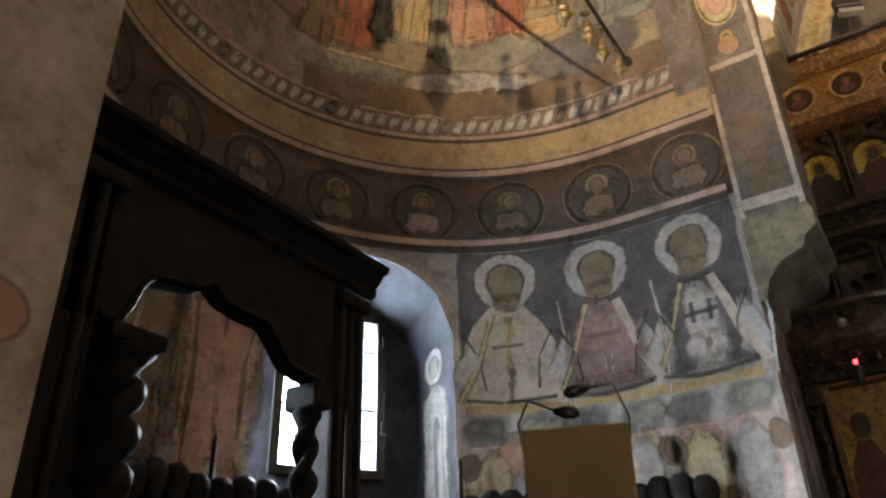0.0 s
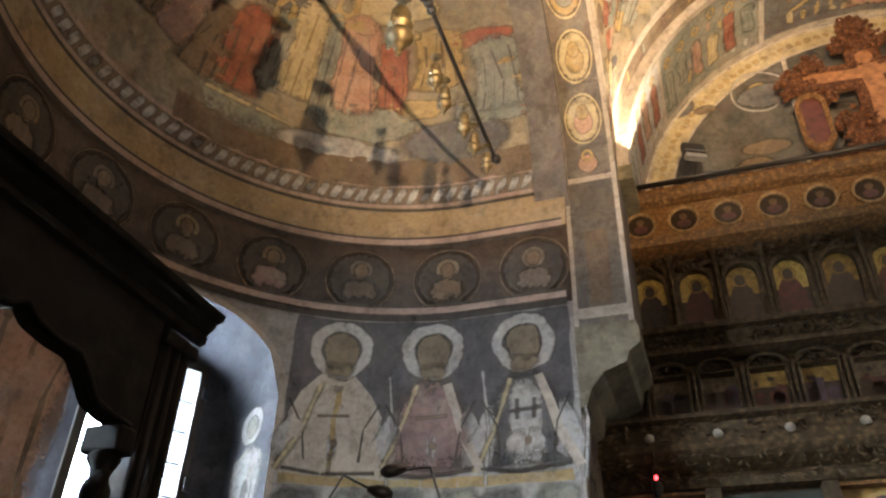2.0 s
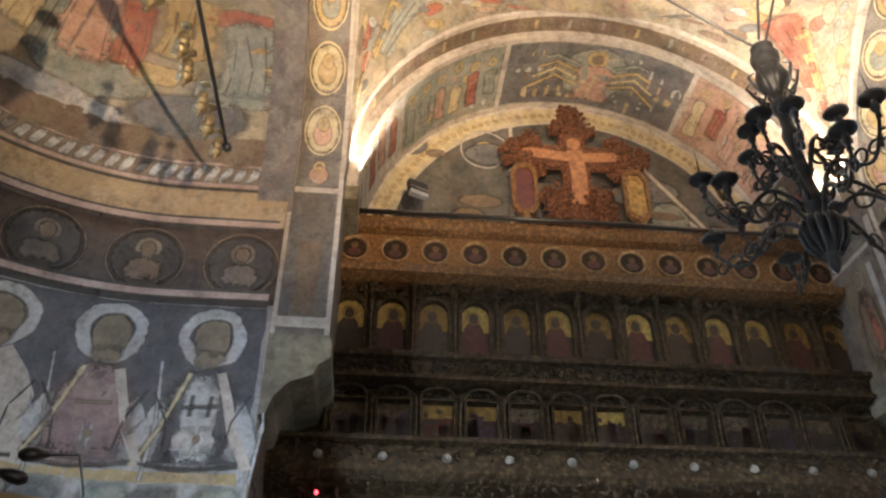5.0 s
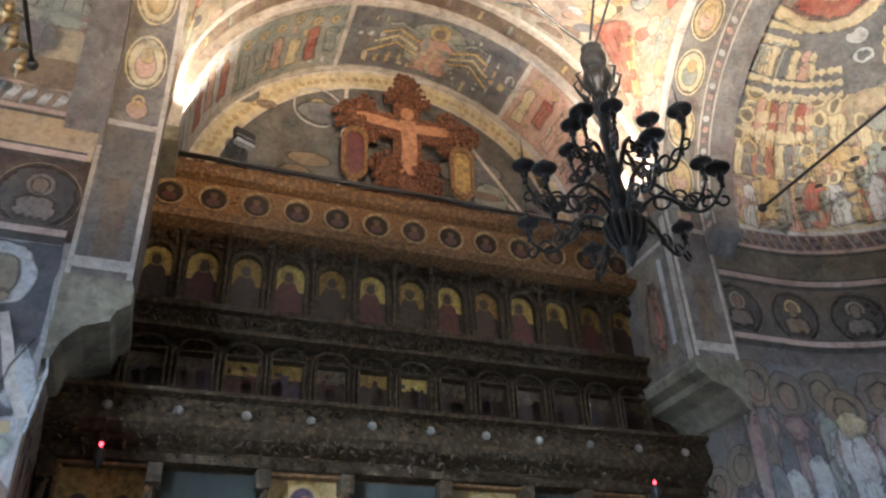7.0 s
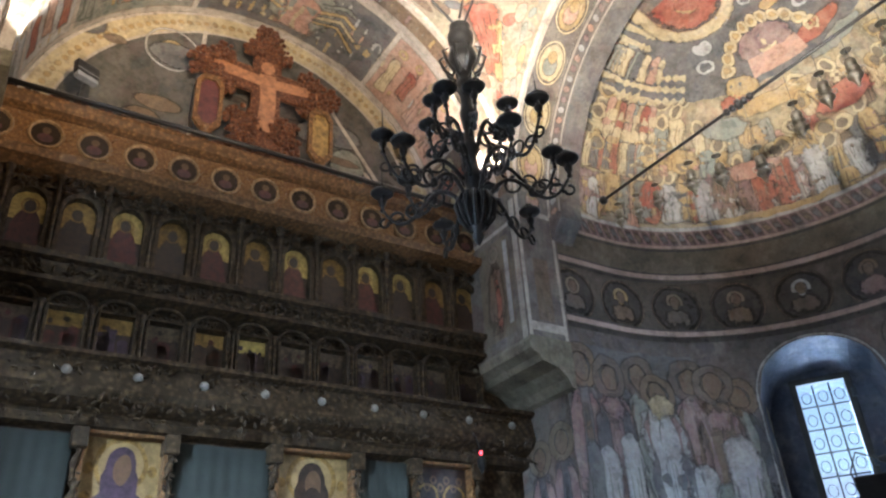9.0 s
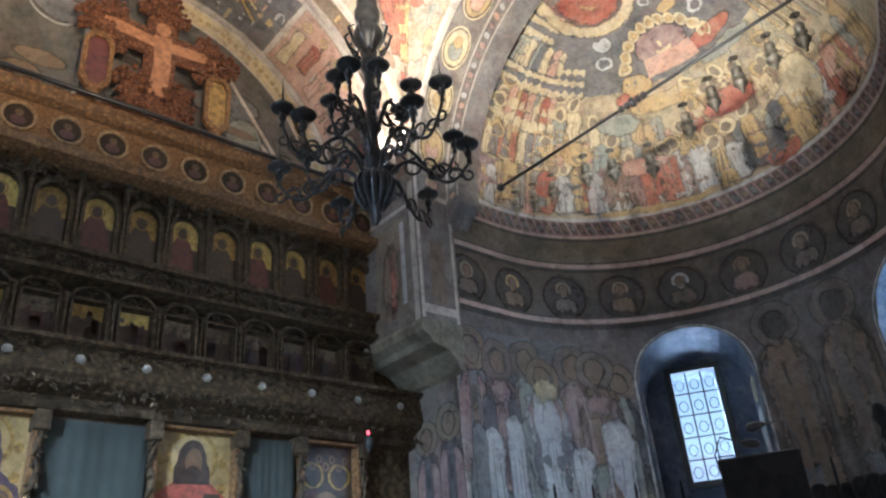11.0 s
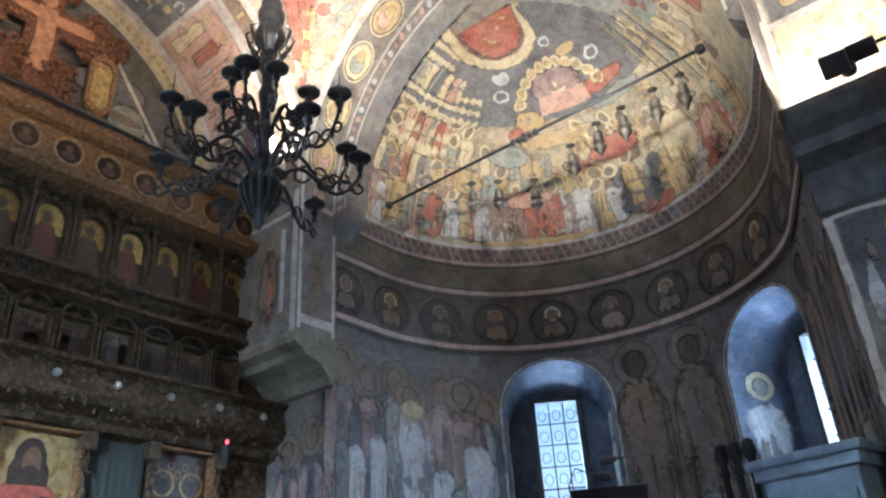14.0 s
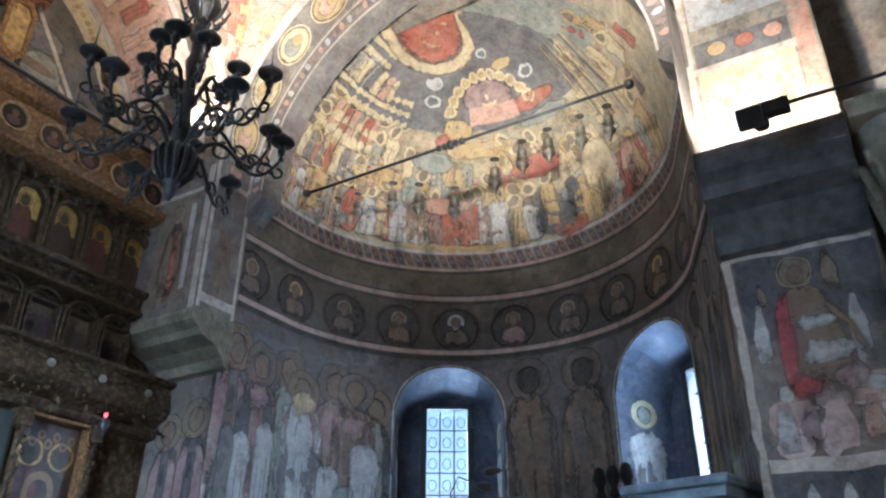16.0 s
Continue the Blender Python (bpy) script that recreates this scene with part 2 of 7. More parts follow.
def carved(name, low, high, rough=0.45, metal=0.0, scale=26.0, gilt=None):
    """Deeply carved wood: dense foliage relief from cells and noise, shade of the hollows put into the colour, gilding
    left on the high parts.
    """
    m, nt, b = node_material(name, rough, metal, 0.2)
    tc = nt.nodes.new("ShaderNodeTexCoord")
    v = nt.nodes.new("ShaderNodeTexVoronoi")
    v.inputs["Scale"].default_value = scale
    nt.links.new(tc.outputs["Object"], v.inputs["Vector"])
    v.feature = "SMOOTH_F1"
    n = noise_node(nt, scale * 0.7, 5, 0.7)
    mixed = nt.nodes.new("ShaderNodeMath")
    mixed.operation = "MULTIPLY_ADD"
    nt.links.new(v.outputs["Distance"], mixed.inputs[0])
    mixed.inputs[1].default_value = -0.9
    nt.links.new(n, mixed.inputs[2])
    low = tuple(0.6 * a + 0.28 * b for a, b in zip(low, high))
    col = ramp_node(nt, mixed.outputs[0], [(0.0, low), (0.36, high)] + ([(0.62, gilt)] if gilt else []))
    nt.links.new(col, b.inputs["Base Color"])
    bump(nt, b, mixed.outputs[0], 0.45, 0.02)
    return m

M_PLASTER = fresco("old_painted_plaster", (0.16, 0.13, 0.11), (0.26, 0.22, 0.18), busy=0.3)
M_DARKBLUE = fresco("dark_blue_ground", (0.055, 0.065, 0.085), (0.12, 0.12, 0.13), amount=0.4)
# North copy coloured paler for its window light, south copy darker for its shade.
M_LOWER_N = fresco("lit_worn_fresco", (0.24, 0.23, 0.235), (0.42, 0.385, 0.36), (0.56, 0.51, 0.47), 0.6, busy=0.15, grain=7.0)
M_LOWER_S = fresco("shaded_worn_fresco", (0.055, 0.05, 0.053), (0.11, 0.098, 0.095), (0.25, 0.225, 0.205), 0.38, busy=0.14, grain=7.0)
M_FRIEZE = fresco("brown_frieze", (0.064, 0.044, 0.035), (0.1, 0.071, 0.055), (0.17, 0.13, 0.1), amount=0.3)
# South frieze: the weaker light there is worked into its tones.
M_FRIEZE_S = fresco("shaded_frieze", (0.07, 0.058, 0.046), (0.115, 0.095, 0.075), (0.2, 0.17, 0.14), amount=0.35)
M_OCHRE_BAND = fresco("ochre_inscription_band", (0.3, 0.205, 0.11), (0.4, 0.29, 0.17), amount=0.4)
M_CONCH = fresco("conch_ground", (0.3, 0.26, 0.17), (0.46, 0.38, 0.24), (0.54, 0.46, 0.3), 0.5, 0.8, busy=0.5, grain=6.0)
M_CONCH_N = fresco("north_conch_ground", (0.22, 0.19, 0.14), (0.34, 0.29, 0.21), (0.42, 0.36, 0.28), 0.5, 0.8, busy=0.4, grain=5.0)
M_ARCHSIDE = fresco("grey_arch_ground", (0.085, 0.078, 0.075), (0.17, 0.15, 0.14), (0.3, 0.26, 0.22), amount=0.5, busy=0.16, grain=6.0)
M_WHITE_LINE = fresco("pale_border_line", (0.4, 0.345, 0.29), (0.54, 0.47, 0.4), (0.26, 0.22, 0.18), amount=0.5)
M_PINK_LINE = fresco("pink_border_line", (0.34, 0.235, 0.2), (0.45, 0.33, 0.28), (0.22, 0.17, 0.14), amount=0.5)
M_PIER = fresco("pier_fresco", (0.09, 0.078, 0.072), (0.17, 0.145, 0.13), (0.28, 0.24, 0.2), 0.5, busy=0.2, grain=6.0)
M_NEAR = fresco("near_pier_fresco", (0.38, 0.31, 0.27), (0.56, 0.48, 0.42), (0.24, 0.22, 0.15), 0.8, 3.0, busy=0.18, grain=9.0)
M_SOFFIT = fresco("vault_panel_ground", (0.2, 0.2, 0.19), (0.34, 0.3, 0.24), amount=0.4, busy=0.5)
M_LUNETTE = fresco("lunette_ground", (0.036, 0.041, 0.045), (0.09, 0.09, 0.086), (0.2, 0.18, 0.155), amount=0.35, busy=0.12)
M_STONE = fresco("weathered_stone", (0.12, 0.104, 0.07), (0.25, 0.215, 0.15), (0.34, 0.3, 0.23), 0.5)
M_FLOOR = plain("stone_floor", (0.2, 0.18, 0.16), 0.5, 0, 0.3, 3, 0.2)
M_OAK = plain("blackened_oak", (0.011, 0.009, 0.008), 0.65, 0, 0.5, 14, 0.4, 0.12)
M_IRON = plain("dark_bronze", (0.022, 0.021, 0.02), 0.38, 0.3, 0.5, 20, 0.3)

# ---- plan, in metres ----
XL, XR = -0.70, 4.287          # planes of the two apse openings
XLI, XRI = -0.31, 3.87         # inner faces of the pier strips
YE, YW, YWN = 4.60, 0.676, 0.38  # east and west corners of the crossing
Z_CORB0, Z_CORB1 = 3.72, 4.04
Z_FR0, Z_FR1, Z_BAND1 = 4.268, 4.873, 5.213
Z_SPRING = 5.3
ICON_Y, LUN_Y = 5.35, 5.75
MIDX, MIDY = (XLI + XRI) / 2, (YW + YE) / 2
WEST_END = -3.4

floor_bm = bmesh.new()
box(floor_bm, XL - 3.6, XR + 3.6, WEST_END - 0.4, ICON_Y + 2.4, -0.12, 0.0)
structure("floor", floor_bm, M_FLOOR, "worn grey stone floor of the church", "floor")
ground_bm = bmesh.new()
box(ground_bm, -400, 400, -400, 400, -0.6, -0.45)
structure("ground", ground_bm, plain("paved_yard", (0.25, 0.25, 0.25), 0.8, 0, 0.3, 1.5), "pale paved yard outside the windows", "ground")


class Apse:
    """A side apse: half round, its east flank straight, its west flank easing out to the pier's corner.
    side: +1 opens to the south (x grows), -1 to the north."""

    def __init__(self, cx, cy, r, side, plane, corner_y):
        self.cx, self.cy, self.r, self.side, self.plane, self.corner_y = cx, cy, r, side, plane, corner_y
        self.end = 110.0

    def place(self, deg, z, off=0.0, r=None):
        d = (r or self.r) - off
        a = radians(max(-72.0, min(90.0, deg)))
        x, y = self.cx + self.side * d * math.cos(a), self.cy + d * math.sin(a)
        if deg > 90:
            x += (self.plane - self.cx) * (deg - 90) / (self.end - 90)
        elif deg < -72:
            s = (-72 - deg) / (self.end - 72)
            x += (self.plane - x) * s
            y += (self.corner_y + self.r - d - y) * s
        return Vector((x, y, z))

    def surf(self, u, v, off=0.0):
        return self.place(math.degrees(u / self.r), v, off)

    def conch(self, deg, lift, off=0.0):
        """lift: angle from the conch's base, degrees."""
        c, s = math.cos(radians(lift)), math.sin(radians(lift))
        d = self.r - 0.02 - off
        return self.place(deg, Z_BAND1 + (1.95 - off) * s, 0, d * c)

    def conch_surf(self, u, v, off=0.0):
        """u, v in metres as seen flat: along at the base, and up the curve."""
        return self.conch(math.degrees(u / self.r), math.degrees(v / 1.9), off)

    def conch_fan(self, u, v, off=0.0):
        """As conch_surf, the scenes spread a little towards both ends."""
        d = math.degrees(u / self.r)
        d += 0.2 * (max(0.0, d - 50) + min(0.0, d - 33))
        return self.conch(max(-109.0, min(109.0, d)), math.degrees(v / 1.9), off)


SOUTH = Apse(4.907, 2.795, 1.842, 1, XR, 0.58)
NORTH = Apse(-1.382, 2.598, 1.989, -1, XL, 0.28)


def niche_top(deg, mid, half, z_spring, rise):
    s = min(1.0, abs(deg - mid) / half)
    return z_spring + rise * math.sqrt(max(0.0, 1 - s * s))


def apse_wall(name, ap, windows, mats, label):
    """The round wall below the conch, with arched window niches cut through it; windows: (mid, half, sill, spring, rise)."""
    degs = set(spread(-ap.end, ap.end, 60))
    for mid, half, *_ in windows:
        degs = {d for d in degs if not mid - half - 0.8 < d < mid + half + 0.8} | set(spread(mid - half, mid + half, 14))
    degs = sorted(degs)
    verts, faces = [], []

    def quad(d0, d1, a0, a1, b0, b1):
        n = len(verts)
        verts.extend([ap.place(d0, a0), ap.place(d1, a1), ap.place(d1, b1), ap.place(d0, b0)])
        faces.append((n, n + 1, n + 2, n + 3))

    for d0, d1 in zip(degs, degs[1:]):
        inside = [w for w in windows if w[0] - w[1] - 0.01 < (d0 + d1) / 2 < w[0] + w[1] + 0.01]
        if inside:
            mid, half, sill, spring, rise = inside[0]
            quad(d0, d1, 0, 0, sill, sill)
            quad(d0, d1, niche_top(d0, mid, half, spring, rise), niche_top(d1, mid, half, spring, rise), Z_FR0, Z_FR0)
        else:
            quad(d0, d1, 0, 0, Z_FR0, Z_FR0)
    wall = structure(name, mesh_from(verts, faces), mats, label, "wall")
    bm = bmesh.new()
    bm.from_mesh(wall.data)
    bmesh.ops.remove_doubles(bm, verts=bm.verts, dist=0.001)
    bm.to_mesh(wall.data)
    bm.free()
    return wall


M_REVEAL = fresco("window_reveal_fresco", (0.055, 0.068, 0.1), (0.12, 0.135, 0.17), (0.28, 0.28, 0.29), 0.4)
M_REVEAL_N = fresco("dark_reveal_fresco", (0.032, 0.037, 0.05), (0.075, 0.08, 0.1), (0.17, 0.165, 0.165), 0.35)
M_FRAME = plain("dark_window_wood", (0.03, 0.028, 0.025), 0.5, 0, 0.3, 15, 0.2)
M_LEAD = plain("lead_came", (0.05, 0.06, 0.07), 0.5, 0.5)


def glass_material():
    m, nt, b = node_material("pale_leaded_glass", 0.12, 0, 0.5)
    b.inputs["Base Color"].default_value = (0.85, 0.93, 1.0, 1)
    b.inputs["Transmission Weight"].default_value = 1.0
    b.inputs["IOR"].default_value = 1.1
    return m


M_GLASS = glass_material()


def apse_window(number, ap, mid, half, sill, spring, rise, gw, g0, g1, depth):
    """Splayed niche with a painted reveal, an end wall with a rectangular opening, frame, leaded panes and grille."""
    top = thing("window_%d" % number, "tall narrow leaded window in a deep painted arched niche", "window", "", "structure")
    steps = 14
    outer_r = ap.r + depth
    shrink = 0.74
    ring_in, ring_out = [], []
    for s in [0.0, 0.35, 0.7]:
        z = sill + (spring - sill) * s
        ring_in.append((mid - half, z)), ring_out.append((mid - half * shrink, z))
    for k in range(steps + 1):
        d = mid - half + 2 * half * k / steps
        ring_in.append((d, niche_top(d, mid, half, spring, rise)))
        e = mid + (d - mid) * shrink
        ring_out.append((e, niche_top(d, mid, half, spring, rise * 0.72) - 0.04))
    for s in [0.7, 0.35, 0.0]:
        z = sill + (spring - sill) * s
        ring_in.append((mid + half, z)), ring_out.append((mid + half * shrink, z))
    n = len(ring_in)
    verts = [ap.place(d, z) for d, z in ring_in] + [ap.place(d, z, 0, outer_r) for d, z in ring_out]
    faces = [(k, (k + 1) % n, n + (k + 1) % n, n + k) for k in range(n)]
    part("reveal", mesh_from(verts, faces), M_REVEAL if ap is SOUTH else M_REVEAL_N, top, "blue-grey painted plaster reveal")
    # end wall: flat, at right angles to the niche's axis
    out = ap.place(mid, 0, 0, outer_r) - ap.place(mid, 0, 0, 0.001)
    out.z = 0
    out.normalize()
    along = Vector((-out.y, out.x, 0))
    mid_p = ap.place(mid, 0, 0, outer_r - 0.05)
    frame_m = Matrix((along, out, Vector((0, 0, 1)))).transposed().to_4x4()
    frame_m.translation = mid_p
    bm = bmesh.new()
    wide = 1.2
    for x0, x1, z0, z1 in ((-wide, -gw / 2, sill - 0.5, spring + 1.2), (gw / 2, wide, sill - 0.5, spring + 1.2), (-gw / 2, gw / 2, g1, spring + 1.2), (-gw / 2, gw / 2, sill - 0.5, g0)):
        box(bm, x0, x1, 0.0, 0.35, z0, z1, m=frame_m)
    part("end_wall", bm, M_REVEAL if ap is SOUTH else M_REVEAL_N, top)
    bm = bmesh.new()
    t = 0.05
    for x0, x1, z0, z1 in ((-gw / 2 - t, -gw / 2 + 0.01, g0 - t, g1 + t), (gw / 2 - 0.01, gw / 2 + t, g0 - t, g1 + t), (-gw / 2, gw / 2, g1 - 0.01, g1 + t), (-gw / 2, gw / 2, g0 - t, g0 + 0.01)):
        box(bm, x0, x1, -0.05, 0.03, z0, z1, 0.008, frame_m)
    frame_ob = part("window_frame", bm, M_FRAME, top)
    rows_n, cols_n = 5, 3
    for i in range(rows_n):
        for j in range(cols_n):
            bm = bmesh.new()
            x0, z0 = -gw / 2 + gw * j / cols_n, g0 + (g1 - g0) * i / rows_n
            box(bm, x0 + 0.004, x0 + gw / cols_n - 0.004, 0.02, 0.026, z0 + 0.004, z0 + (g1 - g0) / rows_n - 0.004, m=frame_m)
            pane = part("pane", bm, M_GLASS, top)
            pane.visible_shadow = False
    bm = bmesh.new()
    for i in range(1, rows_n):
        z = g0 + (g1 - g0) * i / rows_n
        box(bm, -gw / 2, gw / 2, 0.017, 0.029, z - 0.006, z + 0.006, m=frame_m)
    for j in range(1, cols_n):
        x = -gw / 2 + gw * j / cols_n
        box(bm, x - 0.006, x + 0.006, 0.016, 0.03, g0, g1, m=frame_m)
    part("lead_bar", bm, M_LEAD, top)
    bm = bmesh.new()
    for i in range(rows_n if ap is SOUTH else 0):
        for j in range(cols_n):
            c = Vector((-gw / 2 + gw * (j + 0.5) / cols_n, 0.09, g0 + (g1 - g0) * (i + 0.5) / rows_n))
            pts = [frame_m @ (c + 0.042 * Vector((math.cos(a), 0, 1.3 * math.sin(a)))) for a in spread(0, 2 * math.pi, 10)]
            tube(bm, pts, 0.0045, 5)
    for x in (-gw / 6, gw / 6):
        tube(bm, [frame_m @ Vector((x, 0.09, g0 - 0.05)), frame_m @ Vector((x, 0.09, g1 + 0.05))], 0.007, 6)
    part("grille", bm, M_IRON, top, "wrought iron scroll grille outside the glass")
    bm = bmesh.new()
    for z in (g0 + 0.25, g1 - 0.2):
        box(bm, -gw / 2 - t - 0.012, -gw / 2 - t + 0.03, -0.075, -0.04, z, z + 0.09, 0.006, frame_m)
    part("hinge", bm, M_LEAD, frame_ob)
    if ap is SOUTH:
        # the sky above and the pale yard below, outside the opening
        for name, z, out_by, power in (("sky_daylight", g1 + 0.95, 1.0, (1700, 2300)), ("yard_daylight", g0 - 0.95, 1.0, (240, 160))):
            lamp(name, "AREA", power[number - 1], COOL, look(frame_m @ Vector((0, out_by, z)), frame_m @ Vector((0, 0, (g0 + g1) / 2))), size=1.0, tall=0.9)
    if number == 4:
        lamp("sky_daylight", "AREA", 4200, COOL, look(frame_m @ Vector((0, 3.0, 4.35)), frame_m @ Vector((0, 0, (g0 + g1) / 2))), size=1.2, tall=0.9)
    if number != 1:
        lamp_m = frame_m @ Matrix.Translation((0, 0.3, (g0 + g1) / 2)) @ pose(0, 0, 0, -90, 0, 0)
        lamp("daylight", "AREA", (50, 105, 105)[number - 2], COOL, lamp_m, size=gw, tall=g1 - g0)
    return top


WIN_S = [(32.4, 16.6, 2.3, 3.65, 0.5), (-37.8, 17.2, 2.3, 3.65, 0.5)]
WIN_N = [(32.5, 19.6, 2.3, 3.6, 0.57), (-36.0, 16.6, 2.3, 3.65, 0.5)]
wall_s = apse_wall("wall_south_apse", SOUTH, WIN_S, M_LOWER_S, "curved apse wall with worn wall paintings, shade in their colour")
wall_n = apse_wall("wall_north_apse", NORTH, WIN_N, M_LOWER_N, "curved apse wall with worn wall paintings, daylight in their colour")
for k, (w, ap, gw) in enumerate([(WIN_S[0], SOUTH, 0.44), (WIN_S[1], SOUTH, 0.44), (WIN_N[0], NORTH, 0.68), (WIN_N[1], NORTH, 0.5)]):
    apse_window(k + 1, ap, *w, gw, 2.78, 3.86, 0.55)

for ap, tag in ((SOUTH, "south"), (NORTH, "north")):
    degs = spread(-ap.end, ap.end, 64)
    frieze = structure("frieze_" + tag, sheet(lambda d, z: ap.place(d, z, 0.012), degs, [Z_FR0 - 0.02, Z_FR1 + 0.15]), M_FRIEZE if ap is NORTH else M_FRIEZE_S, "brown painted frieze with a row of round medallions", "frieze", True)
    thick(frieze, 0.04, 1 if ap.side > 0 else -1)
    # The south band is a darker ochre, its shade put into the colour.
    band = structure("trim_" + tag, sheet(lambda d, z: ap.place(d, z, 0.016), degs, [Z_FR1, Z_FR1 + 0.02, Z_BAND1 + 0.02]), M_OCHRE_BAND if ap is NORTH else fresco("shaded_inscription_band", (0.085, 0.07, 0.048), (0.15, 0.122, 0.082), (0.26, 0.22, 0.16), 0.4), "ochre painted inscription band with dark borders", "frieze", True)
    conch = structure("ceiling_conch_" + tag, sheet(lambda d, l: ap.conch(d, l), degs, spread(0, 90, 24)), M_CONCH if ap is SOUTH else M_CONCH_N, "painted half dome over the apse", "vault", True)

# ---- piers, arches and vaults ----
bm = bmesh.new()
box(bm, XL - 0.02, XLI, YE, LUN_Y, Z_CORB1, Z_SPRING + 0.4)
box(bm, XL - 1.6, XL, YE + 0.045, LUN_Y + 0.6, 0, Z_SPRING + 3)
pier_ne = structure("wall_pier_northeast", bm, M_PIER, "painted pier between the north apse and the icon screen", "pier")
bm = bmesh.new()
box(bm, XRI, XR + 0.02, YE, LUN_Y, Z_CORB1, Z_SPRING + 0.4)
box(bm, XR, XR + 0.06, YE + 0.06, 4.75, 0, Z_SPRING + 3)
box(bm, XR, XR + 1.6, 4.705, LUN_Y + 0.6, 0, Z_SPRING + 3)
pier_se = structure("wall_pier_southeast", bm, M_PIER, "grey painted pier between the south apse and the icon screen", "pier")


# Near-black tone paints in the shade below the floodlit west vault.
M_LEDGE = plain("shaded_moulded_stone", (0.05, 0.046, 0.042), 0.7, 0, 0.5, 9, 0.4)


def corbel(name, x_wall, x_out, y0, y1, z0, z1, material=None):
    """A moulded bracket under a pier strip: cyma profile from the wall out to the strip's face."""
    prof = [(0.0, 0.0), (0.12, 0.04), (0.2, 0.22), (0.42, 0.4), (0.8, 0.5), (0.86, 0.62), (1.06, 0.72), (1.06, 0.9), (1.0, 1.0)]
    verts, faces = [], []
    for y in (y0, y1):
        for s, h in prof:
            verts.append((x_wall + (x_out - x_wall) * s, y, z0 + (z1 - z0) * h))
        verts.append((x_wall, y, z1))
    n = len(prof) + 1
    for k in range(n):
        faces.append((k, (k + 1) % n, n + (k + 1) % n, n + k))
    faces += [tuple(range(n)), tuple(range(n, 2 * n))]
    return structure(name, mesh_from(verts, faces), material or M_STONE, "weathered moulded stone corbel under the pier", "corbel")


corbel("trim_corbel_northeast", XL, XLI, YE - 0.02, LUN_Y, Z_CORB0 - 0.25, Z_CORB1)
corbel("trim_corbel_southeast", XR, XRI, YE - 0.02, LUN_Y, Z_CORB0 - 0.1, Z_CORB1)

bm = bmesh.new()
for x0, x1 in ((XLI - 0.02, XLI + 0.11), (XRI - 0.11, XRI + 0.02)):
    box(bm, x0, x1, YE + 0.2, LUN_Y, 5.36, 5.5, 0.012)
structure("trim_impost", bm, M_STONE, "plain stone impost under the east vault", "moulding")

# west piers with their ledges
bm = bmesh.new()
box(bm, XR, XR + 1.6, -0.12, YW, 0, 9)
pier_sw = structure("wall_pier_southwest", bm, M_PIER, "dim painted pier with a red-robed figure below a dark ledge", "pier")
bm = bmesh.new()
box(bm, XL - 1.6, XL, WEST_END, YWN, 0, 9)
pier_nw = structure("wall_pier_northwest", bm, M_NEAR, "pale worn painted pier close to the camera", "pier")
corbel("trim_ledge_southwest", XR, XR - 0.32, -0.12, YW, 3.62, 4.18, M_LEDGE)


def arch_strip(name, plane0, plane1, axis, mid, half, spring, rise, material, label, bottom=None, n=40):
    """The under-side of an arch between two planes, with its straight feet."""
    angles = spread(0, 180, n)

    def at(s, p):
        if s < 0 or s > 180:
            c, z = (half if s < 0 else -half), spring + (bottom - spring) * (min(1, -s) if s < 0 else min(1, s - 180))
        else:
            c, z = half * math.cos(radians(s)), spring + rise * math.sin(radians(s))
        return Vector((mid + c, p, z)) if axis == "x" else Vector((p, mid + c, z))

    us = ([-1.0] if bottom else []) + angles + ([181.0] if bottom else [])
    return structure(name, sheet(lambda s, p: at(s, p), us, [plane0, plane1]), material, label, "arch", True)


HALF_S, HALF_E = (YE - YW) / 2, (XRI - XLI) / 2
arch_strip("ceiling_arch_south", XRI, XR + 0.02, "y", MIDY, HALF_S, Z_SPRING, 2.0, M_ARCHSIDE, "grey painted arch strip with oval medallions", Z_CORB1)
MIDYN, HALF_N = (YWN + YE) / 2, (YE - YWN) / 2
arch_strip("ceiling_arch_north", XLI, XL - 0.02, "y", MIDYN, HALF_N, Z_SPRING, 2.1, M_ARCHSIDE, "grey painted arch strip with round medallions", Z_CORB1)
EAST_Z, EAST_R = 5.5, 2.0
arch_strip("ceiling_arch_east", YE, YE + 0.22, "x", MIDX, HALF_E, EAST_Z, HALF_E, M_SOFFIT, "outer order of the painted east arch")
arch_strip("ceiling_vault_east", YE + 0.22, LUN_Y, "x", MIDX, EAST_R, EAST_Z, EAST_R, M_SOFFIT, "painted barrel vault over the icon screen")
arch_strip("ceiling_vault_west", -0.12, YW, "x", (XL + XR) / 2, (XR - XL) / 2 - 0.02, 5.3, 2.4, M_SOFFIT, "painted west barrel vault, brightly floodlit", 4.15)


def annulus(name, y, mid, r0, r1, z, rise0, rise1, material, label, axis="x", n=40):
    def at(s, q):
        r, h = r0 + (r1 - r0) * q, rise0 + (rise1 - rise0) * q
        c, zz = mid + r * math.cos(radians(s)), z + h * math.sin(radians(s))
        return Vector((c, y, zz)) if axis == "x" else Vector((y, c, zz))
    return structure(name, sheet(at, spread(0, 180, n), [0, 1]), material, label, "arch")


annulus("trim_arch_east", YE + 0.22, MIDX, EAST_R, HALF_E, EAST_Z, EAST_R, HALF_E, M_WHITE_LINE, "pale painted edge of the east arch")


